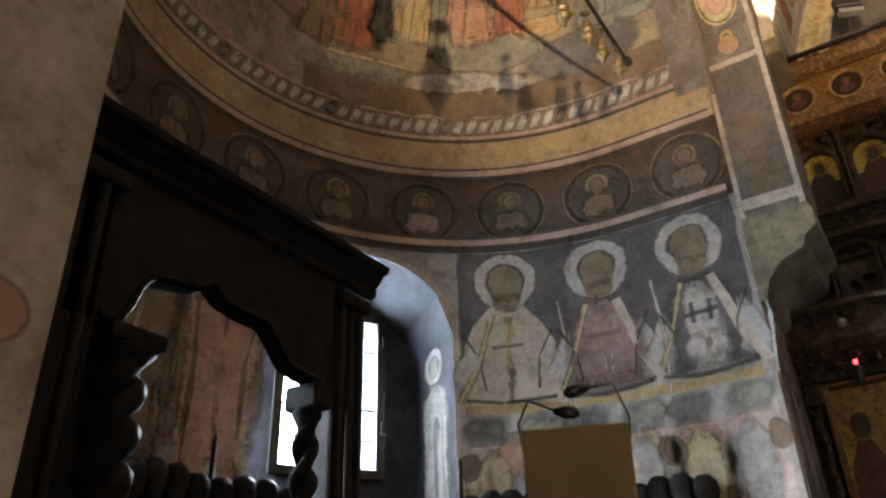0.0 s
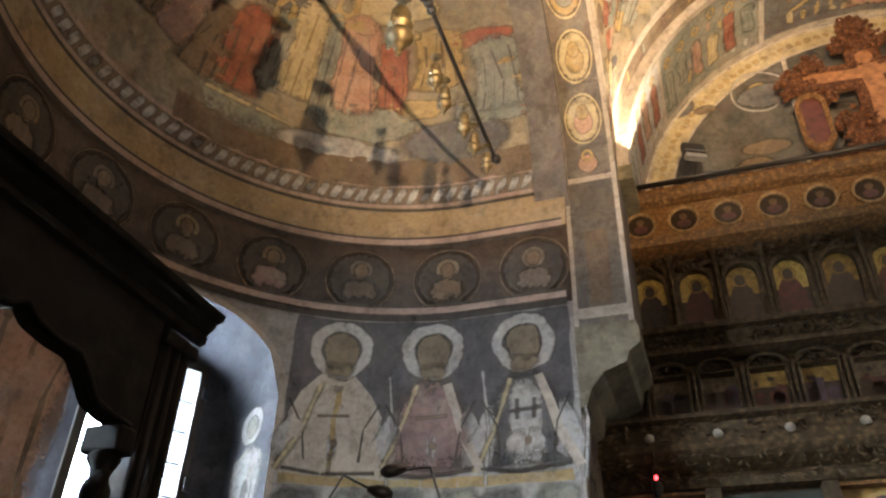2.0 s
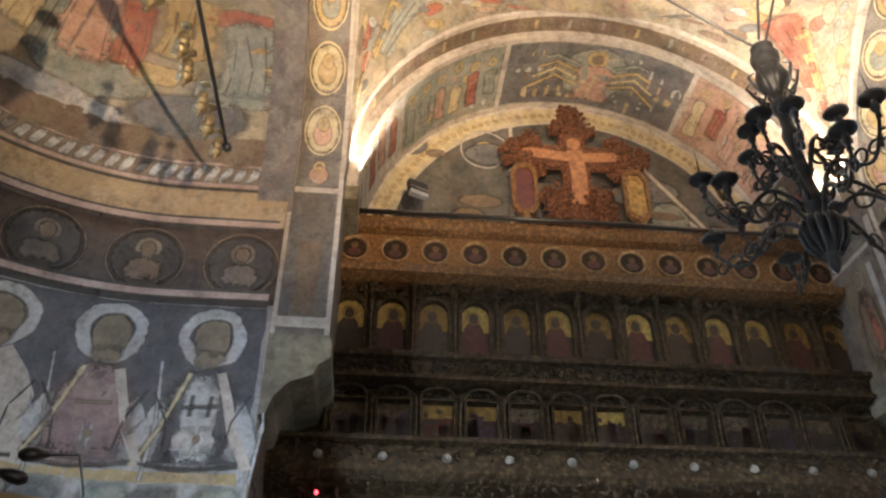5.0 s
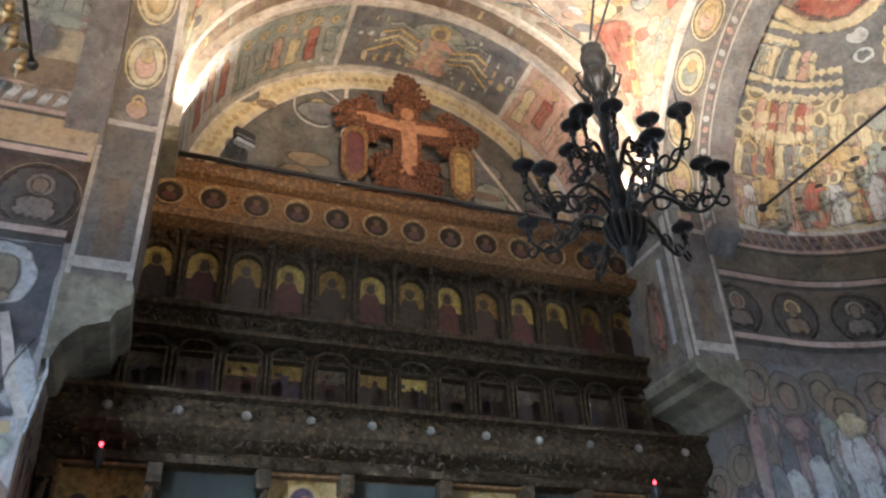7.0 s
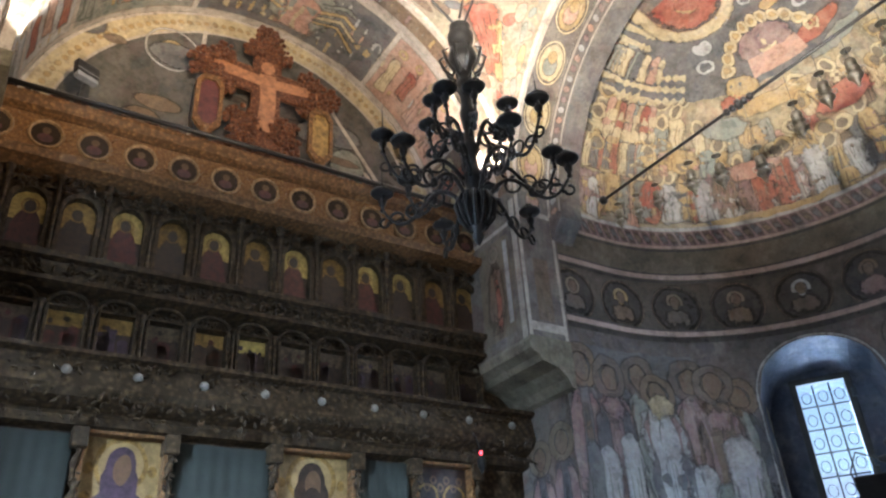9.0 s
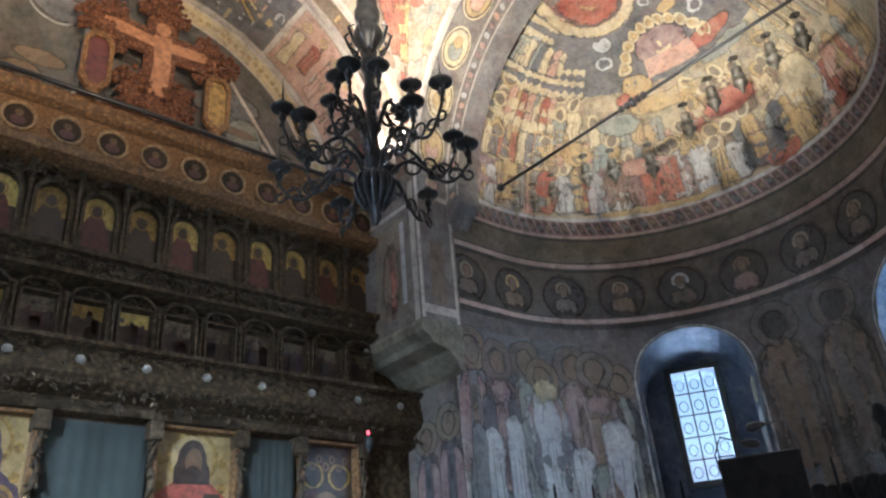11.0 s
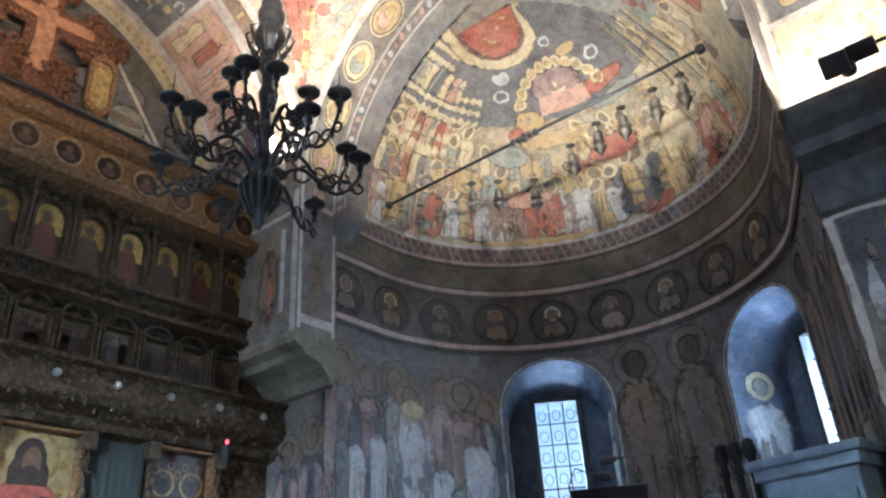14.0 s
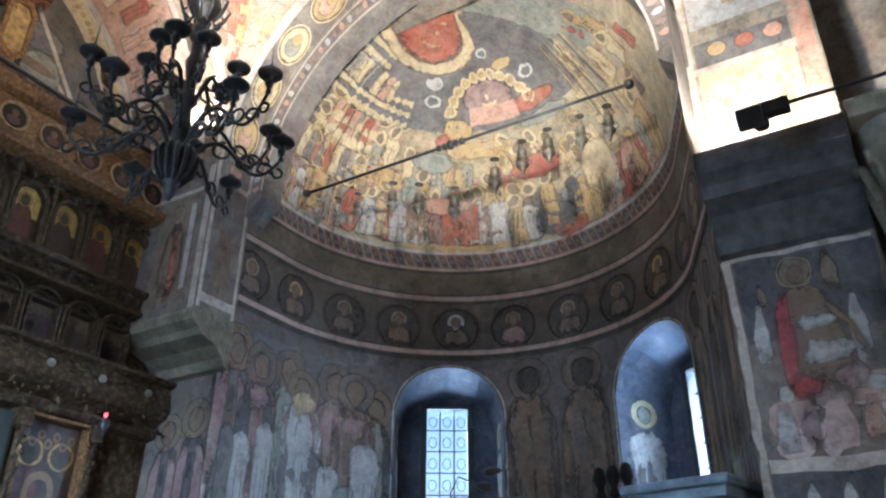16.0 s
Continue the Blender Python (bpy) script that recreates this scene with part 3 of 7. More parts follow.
def arch_ring(name, ap, plane, mid, r0, r1, z0, rise0, rise1, label):
    """The inner order round the conch: a real ring of two faces on small brackets."""
    d = 0.22 * ap.side
    verts, faces = [], []
    us = [-1.0] + spread(0, 180, 40) + [181.0]
    for s in us:
        for r, h in ((r0, rise0), (r1, rise1)):
            for p in (plane - 0.03 * ap.side, plane + d):
                if s < 0 or s > 180:
                    verts.append((p, mid + (r1 - 0.02 if r == r0 else r1) * (1 if s < 0 else -1), z0 - 0.16))
                else:
                    verts.append((p, mid + r * math.cos(radians(s)), z0 + h * math.sin(radians(s))))
    for k in range(len(us) - 1):
        a, b = 4 * k, 4 * k + 4
        for i, j in ((0, 1), (1, 3), (3, 2), (2, 0)):
            faces.append((a + i, a + j, b + j, b + i))
    return structure(name, mesh_from(verts, faces), M_ARCHSIDE, label, "arch", False)


ring_s = arch_ring("trim_ring_south", SOUTH, XR, MIDY, HALF_S - 0.17, HALF_S + 0.02, Z_SPRING - 0.1, 1.83, 2.15, "ornamented inner ring of the south apse arch")
ring_n = arch_ring("trim_ring_north", NORTH, XL, MIDYN, HALF_N - 0.06, HALF_N + 0.02, Z_SPRING - 0.1, 1.95, 2.25, "ornamented inner ring of the north apse arch")

bm = bmesh.new()
box(bm, XL - 0.5, XR + 0.5, LUN_Y, LUN_Y + 0.4, 0, 9)
wall_lun = structure("wall_lunette", bm, M_LUNETTE, "dark painted lunette wall behind the icon screen", "wall")


def pendentive_at(sx, sy, s, q, off=0.0):
    """s: 0 at the corner, 1 at the arches' crowns; q: 0 on the east or west arch, 1 on the side arch."""
    cx, cy = MIDX, MIDY
    half_y = YE - cy if sy > 0 else cy - YW
    a = radians(90 * min(s, 1.0))
    e = Vector((cx + sx * HALF_E * math.cos(a), cy + sy * half_y, EAST_Z + HALF_E * math.sin(a)))
    f = Vector((cx + sx * HALF_E, cy + sy * half_y * math.cos(a), Z_SPRING + 2.0 * math.sin(a)))
    if s > 1:
        e, f = Vector((cx, cy + sy * 1.95, 8.0)), Vector((cx + sx * 1.95, cy, 8.0))
    p = e.lerp(f, q)
    r = math.hypot(e.x - cx, e.y - cy) * (1 - q) + math.hypot(f.x - cx, f.y - cy) * q
    h = math.hypot(p.x - cx, p.y - cy)
    k = (r - off) / h if h > 0.01 else 1
    return Vector((cx + (p.x - cx) * k, cy + (p.y - cy) * k, p.z - off * 0.5))


def pendentives():
    verts, faces = [], []
    rows_n, cols_n = 14, 12
    for sx, sy in ((1, 1), (-1, 1), (-1, -1), (1, -1)):
        base = len(verts)
        for i in range(rows_n + 1):
            for j in range(cols_n + 1):
                verts.append(pendentive_at(sx, sy, i / (rows_n - 1), j / cols_n))
        n = cols_n + 1
        for i in range(rows_n):
            for j in range(cols_n):
                faces.append((base + i * n + j, base + i * n + j + 1, base + (i + 1) * n + j + 1, base + (i + 1) * n + j))
    return mesh_from(verts, faces)


pend = structure("ceiling_pendentives", pendentives(), fresco("pendentive_fresco", (0.25, 0.22, 0.17), (0.4, 0.33, 0.24), amount=0.4, busy=0.5, grain=5.0), "painted pendentives carrying the dome", "vault", True)

# drum and dome, with eight narrow windows
bm = bmesh.new()
steps = 48
ring = lambda r, z: [bm.verts.new((MIDX + r * math.cos(2 * math.pi * k / steps), MIDY + r * math.sin(2 * math.pi * k / steps), z)) for k in range(steps)]
levels = [ring(1.97, 7.95), ring(1.97, 8.4), ring(1.97, 9.6), ring(1.97, 9.9)]
for a, b in zip(levels, levels[1:]):
    for k in range(steps):
        if a is levels[1] and k % 6 == 0:
            continue
        bm.faces.new((a[k], a[(k + 1) % steps], b[(k + 1) % steps], b[k]))
last = levels[-1]
for j in range(1, 9):
    a = radians(90 * j / 8.5)
    nxt = ring(1.97 * math.cos(a), 9.9 + 1.8 * math.sin(a))
    for k in range(steps):
        bm.faces.new((last[k], last[(k + 1) % steps], nxt[(k + 1) % steps], nxt[k]))
    last = nxt
bm.faces.new(last)
dome = structure("ceiling_dome", bm, M_SOFFIT, "painted dome on a drum with narrow windows", "dome", True)
for k in range(0, 8, 2):
    a = 2 * math.pi * (k * 6 + 0.5) / steps
    c = Vector((MIDX + 1.9 * math.cos(a), MIDY + 1.9 * math.sin(a), 9.0))
    lamp("drum_daylight", "AREA", 8.5, (0.86, 0.93, 1.0), look(c, (MIDX - math.cos(a), MIDY - math.sin(a), 7.4)), size=0.25, tall=1.1)

# the rest of the nave to the west, closed
bm = bmesh.new()
# The doorway gap is assumed, to go with the added west fill.
box(bm, XL - 2, 1.1, WEST_END - 0.4, WEST_END, 0, 9)
box(bm, 2.5, XR + 4, WEST_END - 0.4, WEST_END, 0, 9)
box(bm, 1.1, 2.5, WEST_END - 0.4, WEST_END, 2.9, 9)
structure("wall_west", bm, M_PLASTER, "dim painted west wall", "wall")
bm = bmesh.new()
box(bm, XR + 0.5, XR + 0.9, WEST_END, -0.12, 0, 9)
structure("wall_south_nave", bm, M_PLASTER, "dim painted south wall of the nave", "wall")

arch_strip("ceiling_narthex", WEST_END, -0.12, "x", (XL + XR) / 2, (XR - XL) / 2 + 0.3, 5.0, 2.4, M_PLASTER, "dim painted vault west of the crossing", 0.5)
annulus("trim_arch_west", -0.12, (XL + XR) / 2, (XR - XL) / 2 - 0.05, (XR - XL) / 2 + 0.5, 5.25, 2.3, 2.9, M_PLASTER, "dim painted face of the narthex arch")
# Unseen slab and upper walls, added to stop sky light leaking past the vaults.
bm = bmesh.new()
box(bm, XL - 3, XR + 4, WEST_END, ICON_Y + 2, 12.2, 12.4)
structure("ceiling_roof", bm, M_STONE, "unseen slab keeping sky light out from above", "roof")
for tag, x0, x1 in (("south", XR + 0.26, XR + 0.5), ("north", XL - 0.5, XL - 0.26)):
    bm = bmesh.new()
    box(bm, x0, x1, YWN - 0.5, YE + 0.5, 7.05, 12.2)
    structure("wall_gable_" + tag, bm, M_PLASTER, "plain unseen wall keeping sky light out above the apse", "wall")
for tag, y0, y1 in (("east", LUN_Y + 0.02, LUN_Y + 0.3), ("west", -0.5, -0.15)):
    bm = bmesh.new()
    box(bm, XL - 0.4, XR + 0.4, y0, y1, 7.75, 12.2)
    structure("wall_gable_" + tag, bm, M_PLASTER, "plain unseen wall keeping sky light out above the arch", "wall")

# ---- wall paintings: plain shapes in worn pigments ----
P_CREAM = fresco("paint_cream", (0.54, 0.43, 0.25), (0.72, 0.6, 0.38), amount=0.5, gone=0.42, busy=0.2, grain=9.0)
P_OCHRE = fresco("paint_ochre", (0.42, 0.28, 0.11), (0.58, 0.41, 0.19), amount=0.5, gone=0.42, busy=0.2, grain=9.0)
P_RED = fresco("paint_red", (0.3, 0.05, 0.034), (0.44, 0.12, 0.075), (0.42, 0.28, 0.2), amount=0.4, gone=0.42, busy=0.2, grain=9.0)
P_PINK = fresco("paint_pink", (0.5, 0.26, 0.19), (0.6, 0.37, 0.29), amount=0.55, gone=0.42, busy=0.2, grain=9.0)
P_BLUE = fresco("paint_slate_blue", (0.075, 0.083, 0.095), (0.16, 0.165, 0.175), (0.2, 0.2, 0.195), 0.55, gone=0.42, busy=0.16, grain=9.0)
P_TEAL = fresco("paint_grey_green", (0.2, 0.24, 0.22), (0.32, 0.34, 0.3), amount=0.55, gone=0.42, busy=0.2, grain=9.0)
P_BROWN = fresco("paint_umber", (0.13, 0.085, 0.055), (0.2, 0.14, 0.1), (0.2, 0.16, 0.12), 0.5, gone=0.42, busy=0.16, grain=9.0)
P_DARK = fresco("paint_black_brown", (0.035, 0.03, 0.028), (0.07, 0.06, 0.055), (0.1, 0.085, 0.07), 0.25, gone=0.4, busy=0.06, grain=16.0)
P_GREY = fresco("paint_pale_grey", (0.42, 0.43, 0.44), (0.6, 0.59, 0.57), amount=0.55, gone=0.42, busy=0.2, grain=9.0)
P_PURPLE = fresco("paint_dull_purple", (0.22, 0.13, 0.14), (0.32, 0.2, 0.2), amount=0.55, gone=0.42, busy=0.2, grain=9.0)
P_DIM_HALO = fresco("paint_smoked_halo", (0.19, 0.15, 0.1), (0.28, 0.23, 0.17), (0.3, 0.26, 0.2), 0.3, gone=0.42, busy=0.16, grain=9.0)
P_DIM_CLOTH = fresco("paint_smoked_cloth", (0.085, 0.066, 0.058), (0.145, 0.12, 0.107), (0.2, 0.17, 0.14), 0.3, gone=0.42, busy=0.16, grain=9.0)
P_NIGHT = fresco("paint_night_blue", (0.05, 0.054, 0.066), (0.1, 0.1, 0.112), (0.2, 0.19, 0.19), 0.4, gone=0.4, busy=0.08, grain=16.0)
P_UMBER = fresco("paint_shaded_ochre", (0.15, 0.12, 0.085), (0.24, 0.19, 0.13), (0.24, 0.2, 0.16), 0.4, gone=0.4, busy=0.08, grain=16.0)
# Rose brightened so its colour holds the daylight low on the north wall.
P_WASH = fresco("paint_faded_lit_rose", (0.46, 0.32, 0.29), (0.62, 0.5, 0.46), (0.6, 0.53, 0.48), 0.5, gone=0.4, busy=0.1, grain=12.0)
P_CRIMSON = fresco("paint_crimson", (0.3, 0.03, 0.045), (0.42, 0.09, 0.1), (0.4, 0.28, 0.26), 0.4, gone=0.42, busy=0.1, grain=9.0)
PAL = [P_CREAM, P_OCHRE, P_RED, P_PINK, P_BLUE, P_TEAL, P_BROWN, P_DARK, P_GREY, P_PURPLE, M_WHITE_LINE, M_PINK_LINE, P_DIM_HALO, P_DIM_CLOTH, P_NIGHT, P_UMBER, P_WASH, P_CRIMSON]
CREAM, OCHRE, RED, PINK, BLUE, TEAL, BROWN, DARK, GREY, PURPLE, LINE, ROSE, HALO, CLOTH, NIGHT, UMBER, WASH, CRIMSON = range(18)
rnd = random.Random(7)


def robe(p, u, foot, shoulder, w, mat, off=0.0, lean=0.0):
    """A robe: narrow at the neck, wide shoulders, slightly waisted, spread hem."""
    h = shoulder - foot
    rows = []
    for s, k in ((0, 1.05), (0.1, 1.0), (0.35, 0.86), (0.6, 0.84), (0.8, 0.98), (0.92, 0.86), (1.0, 0.3)):
        j = rnd.uniform(-0.05, 0.05) * w
        rows.append((foot + h * s, u - w / 2 * k + j + lean * s, u + w / 2 * k + j + lean * s))
    p.column(rows, mat, off)
    folds = {CREAM: OCHRE, GREY: TEAL, RED: BROWN, PINK: PURPLE, BLUE: TEAL, TEAL: BLUE, BROWN: DARK, PURPLE: PINK, OCHRE: BROWN, DARK: BROWN}.get(mat, BROWN)
    for k in range(3):
        a = u + w * (0.25 * (k - 1) + rnd.uniform(-0.06, 0.06))
        b = u + w * (0.3 * (k - 1) + rnd.uniform(-0.12, 0.12))
        p.stroke([(b, foot + h * 0.03), ((a + b) / 2 + 0.04 * w, foot + h * rnd.uniform(0.3, 0.45)), (a + lean, foot + h * rnd.uniform(0.6, 0.85))], w * rnd.uniform(0.03, 0.06), folds, off + 0.001)


def saint(p, u, foot, top, w, robe_mat, cloak_mat, halo=CREAM, face=BROWN, trim=GREY):
    """A standing painted figure as plain shapes: halo ring, oval, robe, cloak and stole."""
    hr = (top - foot) * 0.115
    hv = top - hr
    neck = hv - hr * 0.55
    robe(p, u, foot, neck, w, robe_mat, 0.0)
    d = w * 0.32
    p.column([(foot + (neck - foot) * s, u - w * 0.5 * a, u - w * 0.5 * b) for s, a, b in ((0.28, 1.05, 0.5), (0.55, 1.08, 0.25), (0.8, 1.0, 0.3), (0.97, 0.45, 0.15))], cloak_mat, 0.003)
    p.column([(foot + (neck - foot) * s, u + w * 0.5 * b, u + w * 0.5 * a) for s, a, b in ((0.3, 1.0, 0.55), (0.55, 1.1, 0.3), (0.8, 1.0, 0.25), (0.97, 0.45, 0.15))], cloak_mat, 0.003)
    p.column([(foot + (neck - foot) * s, u - d * k, u + d * k) for s, k in ((0.3, 0.4), (0.6, 0.32), (0.85, 0.36))], trim, 0.005)
    p.column([(foot + (neck - foot) * s, u - w * 0.3 * k, u + w * 0.34 * k) for s, k in ((0.03, 1.0), (0.14, 0.9), (0.24, 1.05), (0.28, 0.7))], rnd.choice([BLUE, TEAL, PURPLE]), 0.005)
    p.oval(u, hv, hr, hr, halo, 0.003, 0.56, 24)
    p.oval(u, hv - hr * 0.05, hr * 0.52, hr * 0.66, face, 0.005)


def bust(p, u, v, r, cloth, halo=OCHRE, face=BROWN):
    """A round medallion with a plain bust shape."""
    p.oval(u, v, r, r, DARK, 0.0, 0.0, 28)
    p.oval(u, v, r * 1.05, r * 1.05, BROWN, 0.002, 0.94, 28)
    p.column([(v - r * 0.8, u - r * 0.5, u + r * 0.5), (v - r * 0.45, u - r * 0.62, u + r * 0.6), (v - r * 0.12, u - r * 0.5, u + r * 0.48), (v + r * 0.06, u - r * 0.15, u + r * 0.15)], cloth, 0.003)
    p.oval(u, v + r * 0.34, r * 0.36, r * 0.36, halo, 0.003, 0.6, 18)
    p.oval(u, v + r * 0.32, r * 0.22, r * 0.27, face, 0.005, 0.0, 14)


DEG = math.pi / 180
# rows of medallions on the two friezes, one every 18.65 degrees
for ap, wall, start, count, sized in ((NORTH, wall_n, 102.6, 10, 0.25), (SOUTH, wall_s, 104.8, 11, 0.245)):
    for k in range(count):
        p = Paint(lambda u, v, off: ap.surf(u, v, off + 0.014))
        d = start - 18.65 * k
        if d < -100:
            continue
        cloth = (CLOTH, CLOTH, BROWN, CLOTH, BROWN, CLOTH, PURPLE)[(k + (1 if ap is SOUTH else 3)) % 7]
        bust(p, d * DEG * ap.r, 4.55, sized, cloth, ((HALO, OCHRE, HALO, HALO, GREY, BROWN, HALO) if ap is SOUTH else (CLOTH, HALO, CLOTH, BROWN, HALO, CLOTH, BROWN))[k % 7])
        p.done("painted_medallion", PAL, wall)
    p = Paint(lambda u, v, off: ap.surf(u, v, off + 0.018))
    e = (ap.end - 1) * DEG * ap.r
    for v, w, mat in ((Z_FR0 + 0.03, 0.05, ROSE), (Z_FR0 - 0.03, 0.05, DARK), (Z_FR0 + 0.068, 0.02, DARK), (Z_FR1 - 0.03, 0.03, DARK), (Z_FR1 + 0.02, 0.05, ROSE), (Z_FR1 + 0.055, 0.02, DARK), (Z_BAND1 - 0.02, 0.03, DARK)):
        p.band(-e, e, v - w / 2, v + w / 2, mat, 0.0, 0.1)
    p.done("painted_border", PAL, wall)
    # plait of slanting leaves at the foot of the half dome
    p = Paint(ap.conch_surf, 0.006)
    p.band(-e, e, 0.0, 0.03, ROSE, 0.0, 0.1)
    p.band(-e, e, 0.03, 0.19, PURPLE if ap is SOUTH else BROWN, 0.0, 0.1)
    p.band(-e, e, 0.19, 0.23, ROSE if ap is NORTH else GREY, 0.0, 0.1)
    n = 74
    for k in range(n):
        u = -e + 2 * e * (k + 0.5) / n
        p.column([(0.035, u - 0.052, u + 0.022), (0.11, u - 0.025, u + 0.052), (0.185, u + 0.004, u + 0.078)], (GREY if k % 9 else BLUE) if ap is NORTH else (BLUE if k % 2 else BROWN), 0.02)
    p.done("painted_plait", PAL, wall)

# north apse: three large figures in plain shapes, dimmer ones behind the throne
def reader(p, u, cloth, cloak, sleeve):
    """A half-length shape behind a low table, with a halo, wide sleeves and a pale open book."""
    p.column([(3.1, u - 0.27, u + 0.27), (3.3, u - 0.26, u + 0.26), (3.5, u - 0.25, u + 0.25), (3.66, u - 0.2, u + 0.2), (3.8, u - 0.09, u + 0.09)], cloak, 0.0)
    p.column([(3.12, u - 0.12, u + 0.13), (3.4, u - 0.13, u + 0.13), (3.6, u - 0.13, u + 0.12), (3.72, u - 0.08, u + 0.08)], cloth, 0.003)
    for s in (-1, 1):
        p.column([(3.16, u + s * 0.29 - 0.1, u + s * 0.29 + 0.09), (3.28, u + s * 0.3 - 0.11, u + s * 0.3 + 0.1), (3.42, u + s * 0.27 - 0.07, u + s * 0.27 + 0.07), (3.56, u + s * 0.24 - 0.03, u + s * 0.24 + 0.03)], sleeve, 0.004)
        p.stroke([(u + s * 0.1, 3.74), (u + s * 0.16, 3.55), (u + s * 0.22, 3.36), (u + s * 0.34, 3.12)], 0.05, CREAM if s < 0 else LINE, 0.006)
        p.stroke([(u + s * 0.3, 3.6), (u + s * 0.2, 3.42), (u + s * 0.17, 3.2)], 0.018, DARK, 0.007)
        p.column([(3.2, u + s * 0.07 - 0.06, u + s * 0.07 + 0.06), (3.3, u + s * 0.07 - 0.075, u + s * 0.07 + 0.07), (3.38, u + s * 0.06 - 0.05, u + s * 0.06 + 0.05)], GREY, 0.008)
        p.stroke([(u + s * 0.06, 3.44), (u + s * 0.06, 3.58)], 0.04, DARK if cloth == GREY else BROWN, 0.009)
    p.stroke([(u - 0.11, 3.5), (u + 0.11, 3.51)], 0.03, DARK if cloth == GREY else BROWN, 0.01)
    p.oval(u + 0.01, 3.31, 0.03, 0.03, BROWN, 0.01, 0.0, 10)
    p.stroke([(u - 0.3, 3.14), (u - 0.05, 3.11), (u + 0.28, 3.14)], 0.03, DARK, 0.011)
    p.stroke([(u + 0.36, 3.05), (u + 0.39, 3.4), (u + 0.35, 3.8)], 0.03, sleeve, 0.005)
    p.oval(u, 3.985, 0.22, 0.22, GREY, 0.003, 0.62, 30)
    p.oval(u, 3.97, 0.13, 0.16, UMBER, 0.005, 0.0, 20)
    p.column([(3.75, u - 0.07, u + 0.07), (3.82, u - 0.1, u + 0.1), (3.9, u - 0.11, u + 0.11)], UMBER, 0.006)


p = Paint(NORTH.surf, wobble=0.016)
p.band(53.5 * DEG * NORTH.r, 109 * DEG * NORTH.r, 3.15, Z_FR0 - 0.05, NIGHT, 0.0, 0.08)
p.band(53.5 * DEG * NORTH.r, 109 * DEG * NORTH.r, 2.2, 2.85, WASH, 0.0, 0.08)
p.band(53.5 * DEG * NORTH.r, 109 * DEG * NORTH.r, 2.85, 3.12, GREY, 0.0, 0.08)
for d in range(55, 107, 4):
    u = (d + rnd.uniform(-1.5, 1.5)) * DEG * NORTH.r
    z = rnd.uniform(2.35, 2.8)
    p.column([(z - 0.25, u - 0.1, u + 0.12), (z, u - 0.16, u + 0.14), (z + 0.16, u - 0.1, u + 0.07)], rnd.choice([GREY, PINK, CREAM, ROSE, TEAL]), 0.002)
p.band(54 * DEG * NORTH.r, 108 * DEG * NORTH.r, 3.04, 3.1, OCHRE, 0.003, 0.08)
p.done("painted_ground", PAL, wall_n)
for d, cloth, cloak, sleeve in ((63.0, OCHRE, LINE, GREY), (81.4, PURPLE, PURPLE, GREY), (99.8, GREY, NIGHT, GREY)):
    u = d * DEG * NORTH.r
    p = Paint(NORTH.surf, 0.009, wobble=0.018)
    reader(p, u, cloth, cloak, sleeve)
    for s in (-1, 1):
        p.column([(2.83, u + s * 0.18 - 0.14, u + s * 0.18 + 0.14), (2.95, u + s * 0.18 - 0.16, u + s * 0.18 + 0.15), (3.04, u + s * 0.18 - 0.13, u + s * 0.18 + 0.14)], (BLUE, TEAL)[s > 0], 0.003)
        p.column([(2.2, u + s * 0.16 - 0.1, u + s * 0.16 + 0.1), (2.5, u + s * 0.15 - 0.12, u + s * 0.15 + 0.12), (2.7, u + s * 0.14 - 0.1, u + s * 0.14 + 0.1), (2.82, u + s * 0.14 - 0.04, u + s * 0.14 + 0.04)], GREY if s > 0 else CREAM, 0.004)
        p.oval(u + s * 0.3, 2.7, 0.07, 0.09, BROWN, 0.005, 0.0, 12)
    p.done("painted_figure", PAL, wall_n)
for k, d in enumerate((7, -10, -62, -78, -96)):
    p = Paint(NORTH.surf, 0.009, wobble=0.016)
    saint(p, d * DEG * NORTH.r, 2.2, 4.15, 0.6, (PINK, BROWN, PURPLE, BLUE, GREY)[k], BROWN, CREAM, BROWN, PINK)
    p.done("painted_figure", PAL, wall_n)

# south apse: a crowd east of the window, dimmer figures between and west of the windows
p = Paint(SOUTH.surf, wobble=0.016)
for z0, z1, d0 in ((2.2, 3.7, 51.5), (3.7, 3.85, 54), (3.85, 3.97, 58), (3.97, 4.08, 66)):
    p.band(d0 * DEG * SOUTH.r, 109 * DEG * SOUTH.r, z0, z1, BLUE, 0.0, 0.06)
p.done("painted_ground", PAL, wall_s)
for k, (d, top, w, a, b) in enumerate(((106, 4.08, 0.4, BLUE, PURPLE), (96, 4.0, 0.46, PURPLE, NIGHT), (85, 4.05, 0.4, TEAL, BROWN), (79.5, 3.9, 0.5, GREY, PURPLE), (68.5, 4.05, 0.4, PURPLE, BROWN), (61.7, 4.0, 0.42, BROWN, PURPLE), (55, 3.85, 0.34, TEAL, NIGHT))):
    p = Paint(SOUTH.surf, 0.008 + 0.004 * (k % 2), wobble=0.03)
    saint(p, d * DEG * SOUTH.r, 2.3, top, w, a, b, (BROWN, CLOTH, CLOTH)[k % 3], BROWN, PURPLE if k % 2 else BROWN)
    p.done("painted_figure", PAL, wall_s)
p = Paint(SOUTH.surf, 0.018, wobble=0.016)
p.oval(79 * DEG * SOUTH.r, 2.95, 0.3, 0.3, BLUE)
robe(p, 79 * DEG * SOUTH.r, 2.6, 3.45, 0.14, GREY, 0.004)
